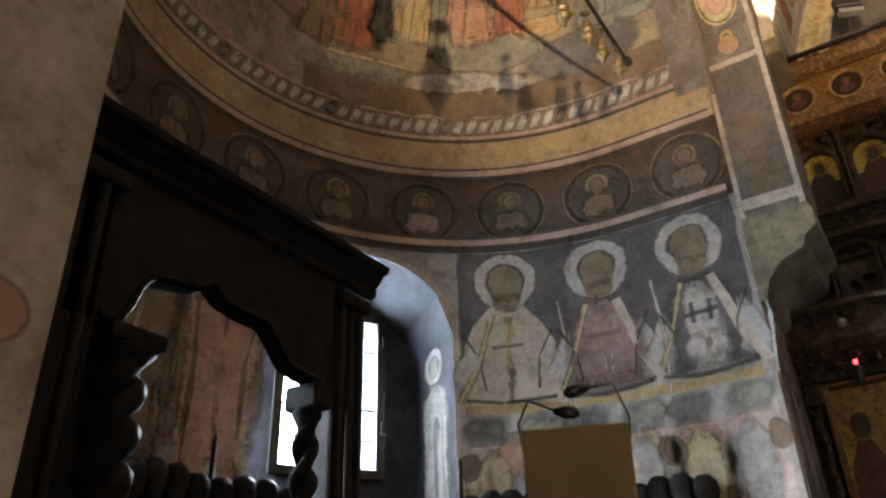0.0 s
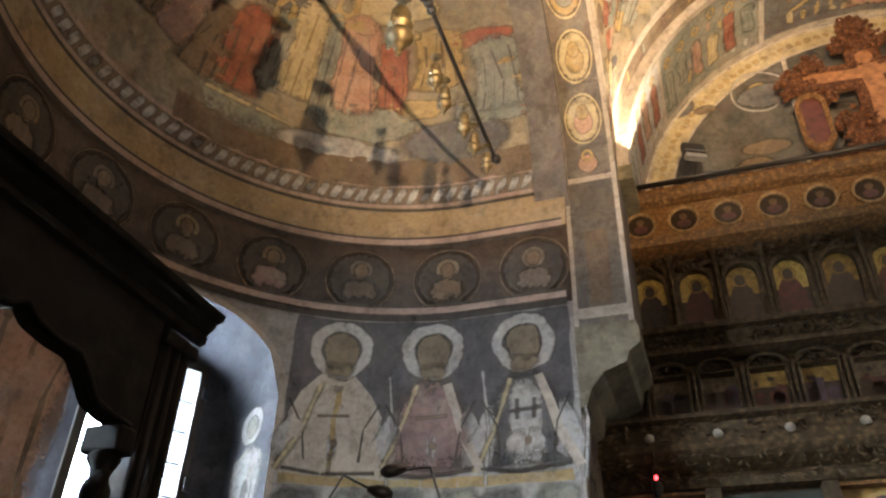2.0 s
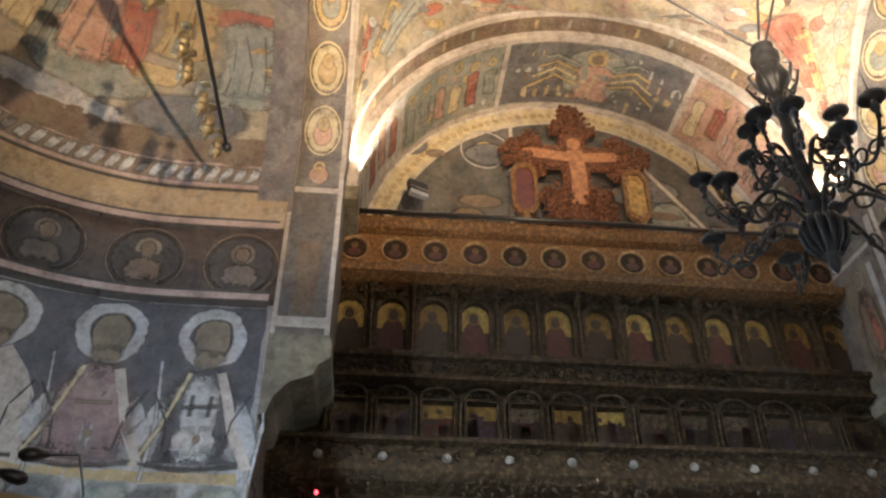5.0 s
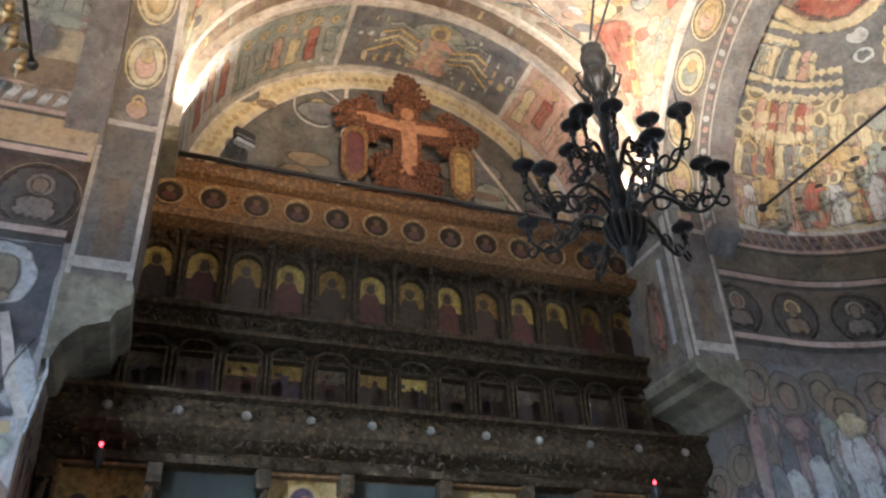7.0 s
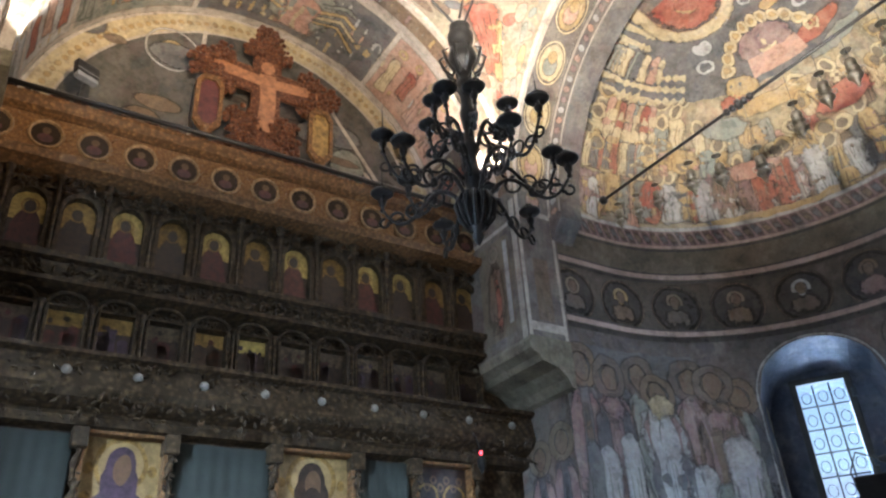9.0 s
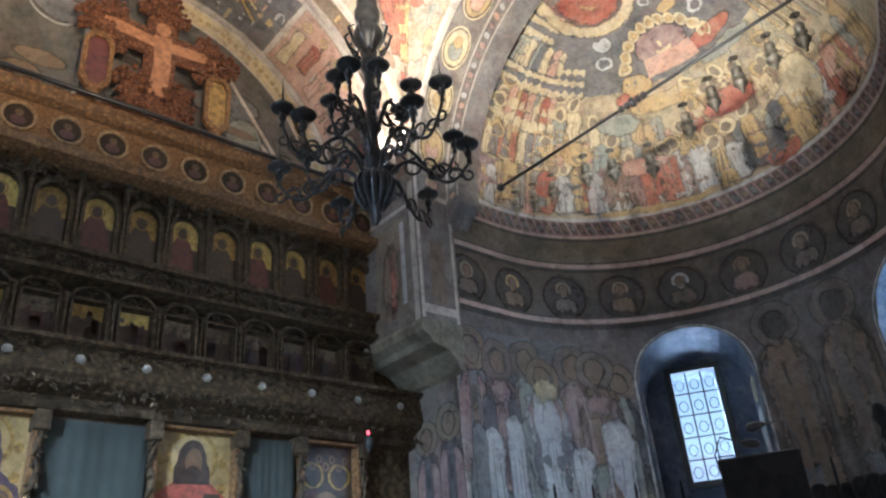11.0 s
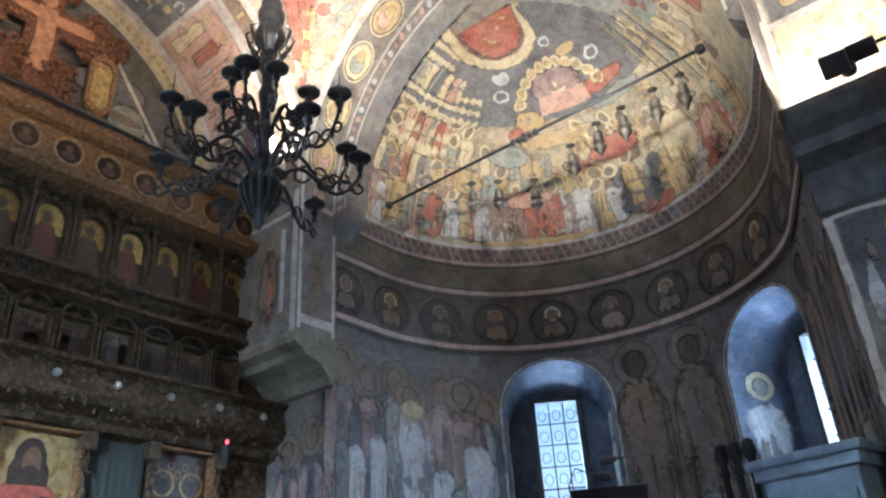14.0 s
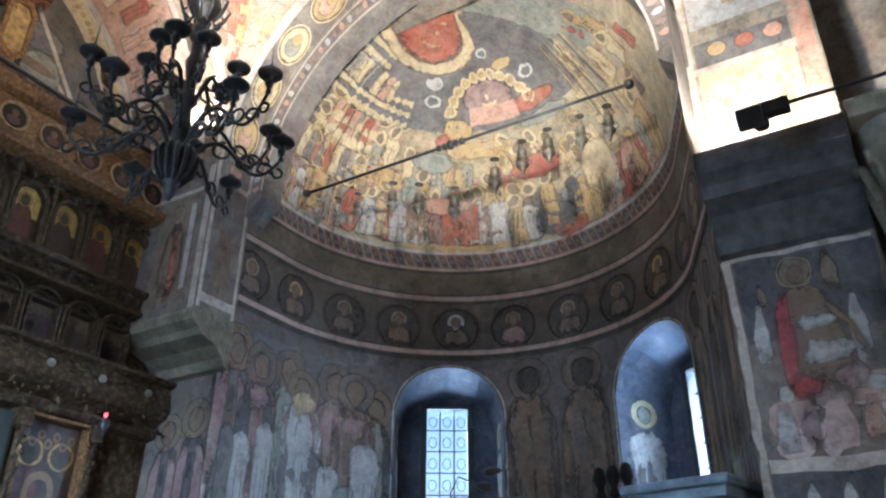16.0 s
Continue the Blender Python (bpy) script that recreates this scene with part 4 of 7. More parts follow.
for d, w, top in ((101, 0.3, 3.2), (92, 0.26, 3.35), (87, 0.16, 3.35), (70, 0.3, 3.1), (58, 0.34, 3.35), (64, 0.24, 2.95), (54, 0.16, 3.2)):
    robe(p, d * DEG * SOUTH.r, 2.2, top, w, GREY if w > 0.25 else TEAL, 0.002)
for d, z in ((79, 3.62), (96, 3.55), (62, 3.5)):
    p.column([(z - 0.16, d * DEG * SOUTH.r - 0.12, d * DEG * SOUTH.r + 0.13), (z, d * DEG * SOUTH.r - 0.15, d * DEG * SOUTH.r + 0.14), (z + 0.1, d * DEG * SOUTH.r - 0.06, d * DEG * SOUTH.r + 0.05)], PURPLE if d != 79 else CREAM, 0.003)
robe(p, 106 * DEG * SOUTH.r, 2.2, 3.25, 0.2, BLUE, 0.003)
p.done("painted_figure", PAL, wall_s)
for k, (d, w) in enumerate(((7.5, 0.5), (-10, 0.5), (-62, 0.4), (-80, 0.5), (-97, 0.5))):
    p = Paint(SOUTH.surf, 0.008, wobble=0.016)
    saint(p, d * DEG * SOUTH.r, 2.3, 4.2, w, (BROWN, CLOTH, BROWN, BROWN, CLOTH)[k], (CLOTH, BROWN, DARK, DARK, BROWN)[k], CLOTH, DARK, (CLOTH, BROWN, BROWN, CLOTH, BROWN)[k])
    p.done("painted_figure", PAL, wall_s)

# borders round the window niches
for ap, wall, wins in ((SOUTH, wall_s, WIN_S), (NORTH, wall_n, WIN_N)):
    for mid, half, sill, spring, rise in wins:
        p = Paint(ap.surf, 0.012)
        pts = [(mid - half - 0.6, sill), (mid - half - 0.6, (sill + spring) / 2)] + [(mid + (half + 0.6) * math.cos(a), spring + (rise + 0.02) * math.sin(a)) for a in spread(math.pi, 0, 20)] + [(mid + half + 0.6, (sill + spring) / 2), (mid + half + 0.6, sill)]
        p.stroke([(d * DEG * ap.r, v) for d, v in pts], 0.035, LINE if ap is NORTH else GREY)
        p.done("painted_border", PAL, wall)
        # a standing figure on each side of the reveal
        for s in (-1, 1):
            def reveal(u, v, off, s=s, mid=mid, half=half, ap=ap):
                q = max(0.02, min(0.98, u))
                d = mid + s * half * (1 - 0.26 * q)
                pl = ap.place(d, v, 0, ap.r + 0.55 * q)
                return pl - (ap.place(d + s, v) - ap.place(d - s, v)).normalized() * off
            p = Paint(reveal, 0.2)
            top = spring + 0.02
            robe(p, 0.45, sill + 0.05, top - 0.3, 0.74, GREY, 0.0)
            robe(p, 0.4, sill + 0.1, sill + 0.8, 0.36, GREY if s < 0 else BLUE, 0.003)
            p.oval(0.45, top - 0.16, 0.24, 0.13, GREY if ap is NORTH else CREAM, 0.003, 0.55, 16)
            p.oval(0.45, top - 0.17, 0.13, 0.085, TEAL, 0.004, 0.0, 12)
            p.done("painted_figure", PAL, wall)

# south half dome
p = Paint(SOUTH.conch_fan, 0.004, wobble=0.02)
r = SOUTH.r
LIFT = 1.9 * DEG


def crowd(p, d0, d1, l0, l1, n, ground=CREAM, rows_n=1):
    """A bank of overlapping halos with dim ovals in them, over robes."""
    p.band(d0 * DEG * r, d1 * DEG * r, l0 * LIFT, l1 * LIFT, ground, 0.0, 0.1)
    for j in range(rows_n):
        for k in range(n):
            d = d0 + (d1 - d0) * (k + 0.3 + 0.4 * (j % 2)) / n + rnd.uniform(-0.4, 0.4)
            v = l1 - (l1 - l0) * (0.22 + 0.56 * j / max(1, rows_n - 1)) + rnd.uniform(-0.5, 0.5)
            ru = abs(d1 - d0) / n * 0.5 * DEG * r
            p.oval(d * DEG * r, v * LIFT, ru * 1.1, 0.125, OCHRE if rnd.random() < 0.3 else CREAM, 0.003 + 0.001 * j, 0.7, 18)
            p.oval(d * DEG * r, v * LIFT - 0.015, ru * 0.66, 0.085, rnd.choice([UMBER, BROWN, UMBER, TEAL]), 0.005 + 0.001 * j, 0.0, 12)


p.band(100 * DEG * r, -40 * DEG * r, 46 * LIFT, 88 * LIFT, BLUE, -0.002, 0.12)
p.band(-38 * DEG * r, -62 * DEG * r, 46 * LIFT, 88 * LIFT, TEAL, -0.002, 0.12)
for d0, d1, l0, l1, n in ((114, 54, 45, 55, 8), (113, 64, 33, 42, 8), (116, 76, 60, 70, 6)):
    crowd(p, d0, d1, l0, l1, n, CREAM, 2)
for k in range(46):
    d = 112 - k * 1.15 + rnd.uniform(-1, 1)
    for base, h in ((25, 8), (38, 7), (54, 6)):
        if base > 26 and (d < 66 or rnd.random() < 0.45):
            continue
        robe(p, d * DEG * r, base * LIFT - 0.1, base * LIFT + h * LIFT, 0.1 / max(0.5, math.cos(base * DEG)), rnd.choice([RED, TEAL, BLUE, PINK, CREAM, OCHRE]), 0.007 + 0.002 * (k % 3))
p.done("painted_crowd", PAL, wall_s, "ochre ranks of haloed shapes")
p = Paint(SOUTH.conch_fan, 0.008, wobble=0.04)
for k in range(70):
    d = 99 - k * 2.1 + rnd.uniform(-1.2, 1.2)
    foot = 6.5 + rnd.uniform(0, 3)
    h = rnd.uniform(11, 17)
    robe(p, d * DEG * r, foot * LIFT, (foot + h) * LIFT, rnd.uniform(0.12, 0.26), rnd.choice([RED, PURPLE, TEAL, GREY, PINK, BROWN, OCHRE, BLUE, OCHRE]), 0.002 * (k % 4))
    if rnd.random() < 0.35:
        p.oval(d * DEG * r, (foot + h + 2.4) * LIFT, 0.085, 0.085, CREAM if k % 3 else OCHRE, 0.009, 0.5, 14)
        p.oval(d * DEG * r, (foot + h + 2.3) * LIFT, 0.05, 0.06, UMBER, 0.01, 0.0, 10)
for k in range(60):
    d = 92 - k * 2.6 + rnd.uniform(-1.5, 1.5)
    foot = rnd.uniform(21, 32) if d > -20 else rnd.uniform(18, 48)
    h = rnd.uniform(6, 11)
    robe(p, d * DEG * r, foot * LIFT, (foot + h) * LIFT, rnd.uniform(0.12, 0.24), rnd.choice([OCHRE, CREAM, TEAL, PINK, OCHRE, BROWN, RED, CREAM]), 0.001 * (k % 6))
    if rnd.random() < 0.4:
        p.oval(d * DEG * r, (foot + h + 1.6) * LIFT, 0.095, 0.085, CREAM if k % 3 else OCHRE, 0.008, 0.45, 14)
        p.oval(d * DEG * r, (foot + h + 1.5) * LIFT, 0.055, 0.06, UMBER, 0.009, 0.0, 10)
p.band(50 * DEG * r, 14 * DEG * r, 6.8 * LIFT, 8.8 * LIFT, OCHRE, 0.012, 0.1)
for d, l, ru, rv, m in ((0, 13, 0.22, 0.2, BLUE), (-4, 9, 0.2, 0.1, RED), (66, 15, 0.13, 0.25, RED), (44, 16, 0.14, 0.3, BROWN), (34, 22, 0.3, 0.1, PINK), (3, 31, 0.3, 0.13, RED), (20, 40, 0.5, 0.1, OCHRE), (40, 36, 0.3, 0.13, TEAL), (60, 28, 0.4, 0.12, OCHRE), (-18, 22, 0.2, 0.3, CREAM), (-30, 16, 0.15, 0.28, PINK)):
    p.oval(d * DEG * r, l * LIFT, ru, rv, m, 0.01 if m != OCHRE else 0.001)
p.done("painted_crowd", PAL, wall_s, "rows of red, grey and cream robes")
p = Paint(SOUTH.conch_fan, 0.012, wobble=0.03)
# enthroned central shape in a cream ring, arch with heads, winged shapes
p.oval(62 * DEG * r, 79 * LIFT, 1.3, 0.36, RED, 0.0)
p.oval(62 * DEG * r, 79 * LIFT, 1.7, 0.48, CREAM, 0.002, 0.76, 40)
p.oval(62 * DEG * r, 79 * LIFT, 0.5, 0.2, OCHRE, 0.003)
p.oval(14 * DEG * r, 57 * LIFT, 0.44, 0.2, PURPLE, 0.002)
p.band(24 * DEG * r, 2 * DEG * r, 48 * LIFT, 54 * LIFT, PINK, 0.004, 0.1)
p.oval(14 * DEG * r, 55 * LIFT, 0.13, 0.12, CREAM, 0.005)
for k in range(11):
    a = math.pi * (k + 0.2) / 10.4
    uu, vv = 14 * DEG * r + 0.62 * math.cos(a), 52 * LIFT + 0.42 * math.sin(a)
    p.oval(uu, vv, 0.11, 0.08, OCHRE, 0.004)
    p.oval(uu, vv, 0.1, 0.075, CREAM, 0.006, 0.5, 14)
for d, l, ru, rv, m in ((30, 47, 0.22, 0.12, OCHRE), (34, 43, 0.2, 0.08, RED), (-6, 51, 0.4, 0.09, RED), (-8, 45, 0.4, 0.07, TEAL), (45, 62, 0.22, 0.08, GREY), (50, 67, 0.3, 0.05, CREAM), (-2, 66, 0.25, 0.07, OCHRE)):
    p.oval(d * DEG * r, l * LIFT, ru, rv, m, 0.003)
for d, l in ((44, 56), (8, 72), (-12, 60), (28, 70)):
    p.oval(d * DEG * r, l * LIFT, 0.16, 0.075, GREY, 0.004, 0.6, 18)
for k in range(13):
    p.stroke([((-30 - k * 1.4) * DEG * r, (62 - k * 0.4) * LIFT), ((-26 - k * 1.2) * DEG * r, (48 - k) * LIFT), ((-25 - k * 1.3) * DEG * r, (36 - k) * LIFT)], 0.03, (OCHRE, TEAL, BROWN, CREAM)[k % 4], 0.003 + 0.001 * (k % 3))
p.done("painted_throne_scene", PAL, wall_s, "cream ring and arch of haloed shapes on slate blue")

# north half dome
r = NORTH.r
p = Paint(NORTH.conch_fan, 0.005, wobble=0.045)
p.band(20 * DEG * r, 100 * DEG * r, 6 * LIFT, 13 * LIFT, BROWN, 0.0, 0.12)
p.column([(12 * LIFT, 24 * DEG * r, 44 * DEG * r), (17 * LIFT, 22 * DEG * r, 44 * DEG * r), (20 * LIFT, 23 * DEG * r, 36 * DEG * r)], TEAL, 0.003)
p.stroke([(24 * DEG * r, 18 * LIFT), (34 * DEG * r, 18.4 * LIFT), (44 * DEG * r, 17.5 * LIFT)], 0.05, CREAM, 0.006)
for d, l, w, h, m in ((22, 27, 0.4, 0.6, BROWN), (29, 30, 0.42, 0.7, RED), (36, 33, 0.3, 0.7, TEAL), (43, 36, 0.4, 0.8, CREAM), (50, 34, 0.2, 0.9, TEAL), (57, 36, 0.42, 0.8, PINK), (66, 34, 0.3, 0.6, RED), (14, 30, 0.35, 0.6, PURPLE), (6, 28, 0.3, 0.5, BROWN), (78, 38, 0.5, 0.5, OCHRE), (90, 32, 0.4, 0.6, TEAL)):
    robe(p, d * DEG * r, l * LIFT - h / 2, l * LIFT + h / 2, w, m, 0.004 + 0.002 * (int(d) % 3))
for d, l, ru, rv, m in ((60, 22, 0.42, 0.16, TEAL), (55, 14, 0.5, 0.13, GREY), (80, 17, 0.4, 0.2, BLUE), (97, 22, 0.14, 0.1, RED), (95, 31, 0.18, 0.1, OCHRE), (88, 24, 0.3, 0.14, TEAL), (70, 26, 0.3, 0.09, OCHRE), (100, 16, 0.16, 0.06, RED), (84, 41, 0.4, 0.06, RED), (48, 45, 0.5, 0.1, OCHRE), (66, 50, 0.5, 0.14, CREAM), (30, 46, 0.5, 0.14, BLUE)):
    p.oval(d * DEG * r, l * LIFT, ru, rv, m, 0.002)
for d, l in ((94, 32.5), (99, 26), (52, 49), (34, 42)):
    p.oval(d * DEG * r, l * LIFT, 0.12, 0.11, OCHRE, 0.009, 0.5, 16)
p.done("painted_scene", PAL, wall_n, "faded red, ochre and grey-green painted scene")

# arch strips: medallions and pale edge lines
for tag, mid, half, rise, x0, x1, side, wall in (("south", MIDY, HALF_S, 2.0, XRI, XR, 1, pier_se), ("north", MIDYN, HALF_N, 2.1, XLI, XL, -1, pier_ne)):
    def soffit(u, v, off, mid=mid, half=half, rise=rise, x0=x0, x1=x1):
        """u 0..1 across the strip, v the arch angle in degrees, below 0 the straight foot in metres."""
        if v < 0:
            return Vector((x0 + (x1 - x0) * u, mid + half - off, Z_SPRING + v))
        a = radians(v)
        return Vector((x0 + (x1 - x0) * u, mid + (half - off) * math.cos(a), Z_SPRING + (rise - off) * math.sin(a)))
    p = Paint(soffit, 0.006)
    for u0, u1, m in ((0.0, 0.09, LINE), (0.92, 1.0, LINE)):
        p.rings([[(u0, v), (u1, v)] for v in [-1.26, -0.6, -0.01] + spread(1, 120, 60)], m, 0.002, closed=False)
    p.rings([[(0.3, v), (0.7, v)] for v in (-1.1, -0.5)], BROWN, 0.002, closed=False)
    p.rings([[(0.09, v), (0.92, v)] for v in (-1.2, -1.12)], LINE, 0.002, closed=False)
    p.rings([[(0.09, v), (0.92, v)] for v in (-0.06, -0.01)], LINE, 0.002, closed=False)
    for k in range(8):
        v = 14 + 14.5 * k
        p.oval(0.5, v, 0.33, 5.6, CREAM if (k + (side < 0)) % 3 else OCHRE, 0.003, 0.0, 26)
        p.oval(0.5, v, 0.37, 6.2, CREAM, 0.005, 0.9, 26)
        p.oval(0.5, v - 0.8, 0.2, 3.0, (PINK, OCHRE, TEAL)[k % 3], 0.006, 0.0, 16)
        p.oval(0.5, v + 1.6, 0.13, 1.9, OCHRE, 0.008, 0.0, 12)
    p.oval(0.5, 3.0, 0.2, 2.4, PINK, 0.003, 0.0, 14)
    p.oval(0.5, 5.0, 0.12, 1.6, OCHRE, 0.005, 0.5, 14)
    p.done("painted_strip", PAL, wall, "pale edge lines and round medallions")

# ring ornament
for ap, ring_ob, mid, r0, rise, plane in ((SOUTH, ring_s, MIDY, HALF_S - 0.17, 1.83, XR), (NORTH, ring_n, MIDYN, HALF_N - 0.06, 1.95, XL)):
    def face(u, v, off, mid=mid, r0=r0, rise=rise, plane=plane, ap=ap):
        a = radians(v)
        return Vector((plane - ap.side * (0.03 + off), mid + (r0 + u) * math.cos(a), Z_SPRING - 0.1 + (rise + u * 1.5) * math.sin(a)))
    p = Paint(face, 0.004)
    wid = 0.17 if ap is SOUTH else 0.06
    for a, b, m in ((0.0, 0.02, LINE), (wid - 0.03, wid, LINE)):
        p.rings([[(a, v), (b, v)] for v in spread(2, 178, 60)], m, 0.0, closed=False)
    for k in range(58):
        p.oval(wid * 0.5, 3 + 3 * k, wid * 0.28, 1.0, (PINK, GREY, PURPLE)[k % 3], 0.0, 0.0, 10)
    p.done("painted_ornament", PAL, ring_ob)

# east vault: panels on the under-side, with pale dividing lines; lunette border
VD = LUN_Y - YE - 0.22


def vault(u, v, off):
    """u: metres along the arch from its south foot; v: metres from the lunette towards the nave."""
    a = u / EAST_R
    return Vector((MIDX + (EAST_R - off) * math.cos(a), LUN_Y - v, EAST_Z + (EAST_R - off) * math.sin(a)))


p = Paint(vault, 0.006)
for a, b in ((0.0, 0.07), (VD - 0.05, VD)):
    p.rings([[(u, a), (u, b)] for u in spread(0, math.pi * EAST_R, 60)], LINE, 0.012, closed=False)
DIVS = [d * DEG * EAST_R for d in (4, 22, 56, 110, 146, 166, 177)]
for u in DIVS[1:-1]:
    p.band(u - 0.025, u + 0.025, 0.07, VD - 0.05, LINE, 0.012, 0.3)
p.done("painted_border", PAL, wall_lun)
for n, (u0, u1) in enumerate(zip(DIVS, DIVS[1:])):
    p = Paint(vault, 0.006, 0.02)
    p.band(u0 + 0.03, u1 - 0.03, 0.08, VD - 0.06, (BROWN, PINK, BLUE, TEAL, GREY, GREY)[n], 0.0, 0.12)
    m, w = (u0 + u1) / 2, u1 - u0
    for k in range(int(w * 14)):
        p.oval(rnd.uniform(u0 + 0.08, u1 - 0.08), rnd.uniform(0.16, 0.8), rnd.uniform(0.05, 0.2), rnd.uniform(0.03, 0.09), rnd.choice([PINK, CREAM, TEAL, GREY, BROWN, OCHRE]), 0.001 + 0.0002 * k)
    if n == 2:
        for s in (-1, 1):
            for k in range(4):
                p.stroke([(m + s * 0.15, 0.35 + 0.08 * k), (m + s * 0.4, 0.45 + 0.09 * k), (m + s * (0.66 - 0.05 * k), 0.3 + 0.13 * k)], 0.07, (OCHRE, CREAM, OCHRE, TEAL)[k], 0.008 + 0.001 * k)
        p.oval(m, 0.5, 0.36, 0.36, TEAL, 0.013)
        robe(p, m, 0.14, 0.62, 0.42, PINK, 0.016)
        robe(p, m + 0.03, 0.16, 0.5, 0.26, CREAM, 0.018)
        p.oval(m, 0.7, 0.11, 0.11, OCHRE, 0.019, 0.45, 18)
        p.oval(m, 0.69, 0.06, 0.07, BROWN, 0.021)
    else:
        for k in range(max(2, int(w * 5))):
            u = u0 + w * (k + 0.7) / (max(2, int(w * 5)) + 0.4)
            robe(p, u, rnd.uniform(0.12, 0.3), rnd.uniform(0.5, 0.72), 0.15, rnd.choice([RED, PINK, GREY, CREAM, TEAL, RED]), 0.01 + 0.002 * (k % 3))
            p.oval(u, rnd.uniform(0.7, 0.78), 0.055, 0.055, OCHRE, 0.017, 0.4, 12)
    p.done("painted_panel", PAL, wall_lun, "faded pink, cream and grey painted panel")


def order(u, v, off):
    a = radians(v)
    return Vector((MIDX + (HALF_E - off) * math.cos(a), YE + 0.22 * u, EAST_Z + (HALF_E - off) * math.sin(a)))


p = Paint(order, 0.006)
for a, b, m in ((0.0, 0.22, LINE), (0.22, 1.0, BROWN)):
    p.rings([[(a, v), (b, v)] for v in spread(0, 180, 60)], m, 0.0, closed=False)
for k in range(40):
    p.oval(0.6, 3 + 4.5 * k, 0.28, 1.4, (PURPLE, OCHRE, TEAL)[k % 3], 0.003, 0.0, 10)
p.done("painted_order", PAL, wall_lun)


def lunette(u, v, off):
    return Vector((u, LUN_Y - off, v))


p = Paint(lunette, 0.006, 0.012)
arc = lambda rr: [(MIDX + rr * math.cos(radians(s)), EAST_Z + rr * math.sin(radians(s))) for s in spread(0, 180, 60)]
p.rings([list(t) for t in zip(arc(EAST_R - 0.24), arc(EAST_R - 0.01))], CREAM, 0.0, closed=False)
p.rings([list(t) for t in zip(arc(EAST_R - 0.26), arc(EAST_R - 0.235))], LINE, 0.003, closed=False)
p.rings([list(t) for t in zip(arc(EAST_R - 0.04), arc(EAST_R - 0.01))], LINE, 0.003, closed=False)
for k in range(70):
    a = radians(2 + 2.55 * k)
    p.oval(MIDX + (EAST_R - 0.135) * math.cos(a), EAST_Z + (EAST_R - 0.135) * math.sin(a), 0.03, 0.03, OCHRE, 0.003, 0.0, 8)
for a, b in (((1.25, 7.2), (1.2, 5.6)), ((2.3, 7.1), (3.3, 5.7)), ((2.75, 6.25), (3.15, 5.85))):
    p.stroke([a, b], 0.035, LINE, 0.002)
p.oval(0.97, 6.83, 0.12, 0.12, OCHRE, 0.002)
p.oval(0.97, 6.83, 0.25, 0.25, GREY, 0.003, 0.9, 26)
p.oval(2.75, 6.1, 0.2, 0.2, TEAL, 0.003)
for k in range(26):
    p.oval(rnd.uniform(0.2, 3.4), rnd.uniform(5.5, 6.9), rnd.uniform(0.05, 0.3), rnd.uniform(0.04, 0.16), rnd.choice([BLUE, DARK, BLUE, BROWN]), 0.0003 * k)
p.done("painted_lunette", PAL, wall_lun, "dark blue ground with a pale patterned border")

# pendentives: plain robed shapes among clouds, pale lines along the arches
for sx in (1, -1):
    surf = lambda u, v, off: pendentive_at(sx, 1, v, u, off)
    p = Paint(surf, 0.012)
    for a, b in ((0.0, 0.05), (0.95, 1.0)):
        p.rings([[(a, v), (b, v)] for v in spread(0.04, 0.98, 24)], LINE, 0.003, closed=False)
    for k in range(70):
        v = rnd.uniform(0.15, 0.95)
        p.oval(rnd.uniform(0.12, 0.88), v, rnd.uniform(0.02, 0.07) / (0.35 + v), rnd.uniform(0.012, 0.05), rnd.choice([TEAL, PINK, OCHRE, BROWN, CREAM, BLUE, GREY, RED]), 0.0006 * k, 0.0, 14)
    robe(p, 0.48, 0.4, 0.7, 0.26, RED if sx > 0 else TEAL, 0.045)
    robe(p, 0.56, 0.38, 0.62, 0.14, OCHRE, 0.048)
    p.oval(0.48, 0.75, 0.06, 0.05, CREAM, 0.05)
    p.done("painted_pendentive", PAL, pend)

# west vault panels and southwest pier
def west(u, v, off):
    a = radians(v)
    h = (XR - XL) / 2 - 0.02
    return Vector(((XL + XR) / 2 + (h - off) * math.cos(a), -0.12 + (YW + 0.12) * u, 5.3 + (2.4 - off) * math.sin(a))) if v >= 0 else Vector((XR - 0.02 - off, -0.12 + (YW + 0.12) * u, 5.3 + v))


p = Paint(west, 0.006)
p.rings([[(0.94, v), (1.0, v)] for v in [-1.1, -0.01] + spread(1, 60, 30)], LINE, 0.002, closed=False)
p.rings([[(0.02, v), (0.16, v)] for v in [-1.1, -0.01] + spread(1, 60, 30)], PINK, 0.002, closed=False)
p.rings([[(u, v) for u in spread(0.18, 0.92, 4)] for v in (-1.1, -0.6, -0.35)], CREAM, 0.0, closed=False)
p.rings([[(u, v) for u in spread(0.18, 0.92, 4)] for v in (-0.3, -0.1)], BLUE, 0.0, closed=False)
for k in range(3):
    p.oval(0.3 + 0.22 * k, -0.18, 0.08, 0.06, (PINK, RED, OCHRE)[k], 0.003)
p.rings([[(0.16, v), (0.94, v)] for v in (-0.36, -0.3)], LINE, 0.003, closed=False)
for k in range(14):
    robe(p, 0.24 + 0.05 * k, -1.05, rnd.uniform(-0.7, -0.5), 0.06, rnd.choice([GREY, PINK, OCHRE, CREAM]), 0.002 + 0.001 * (k % 3))
p.rings([[(u, v) for u in spread(0.18, 0.92, 4)] for v in spread(0.6, 40, 10)], GREY, 0.0, closed=False)
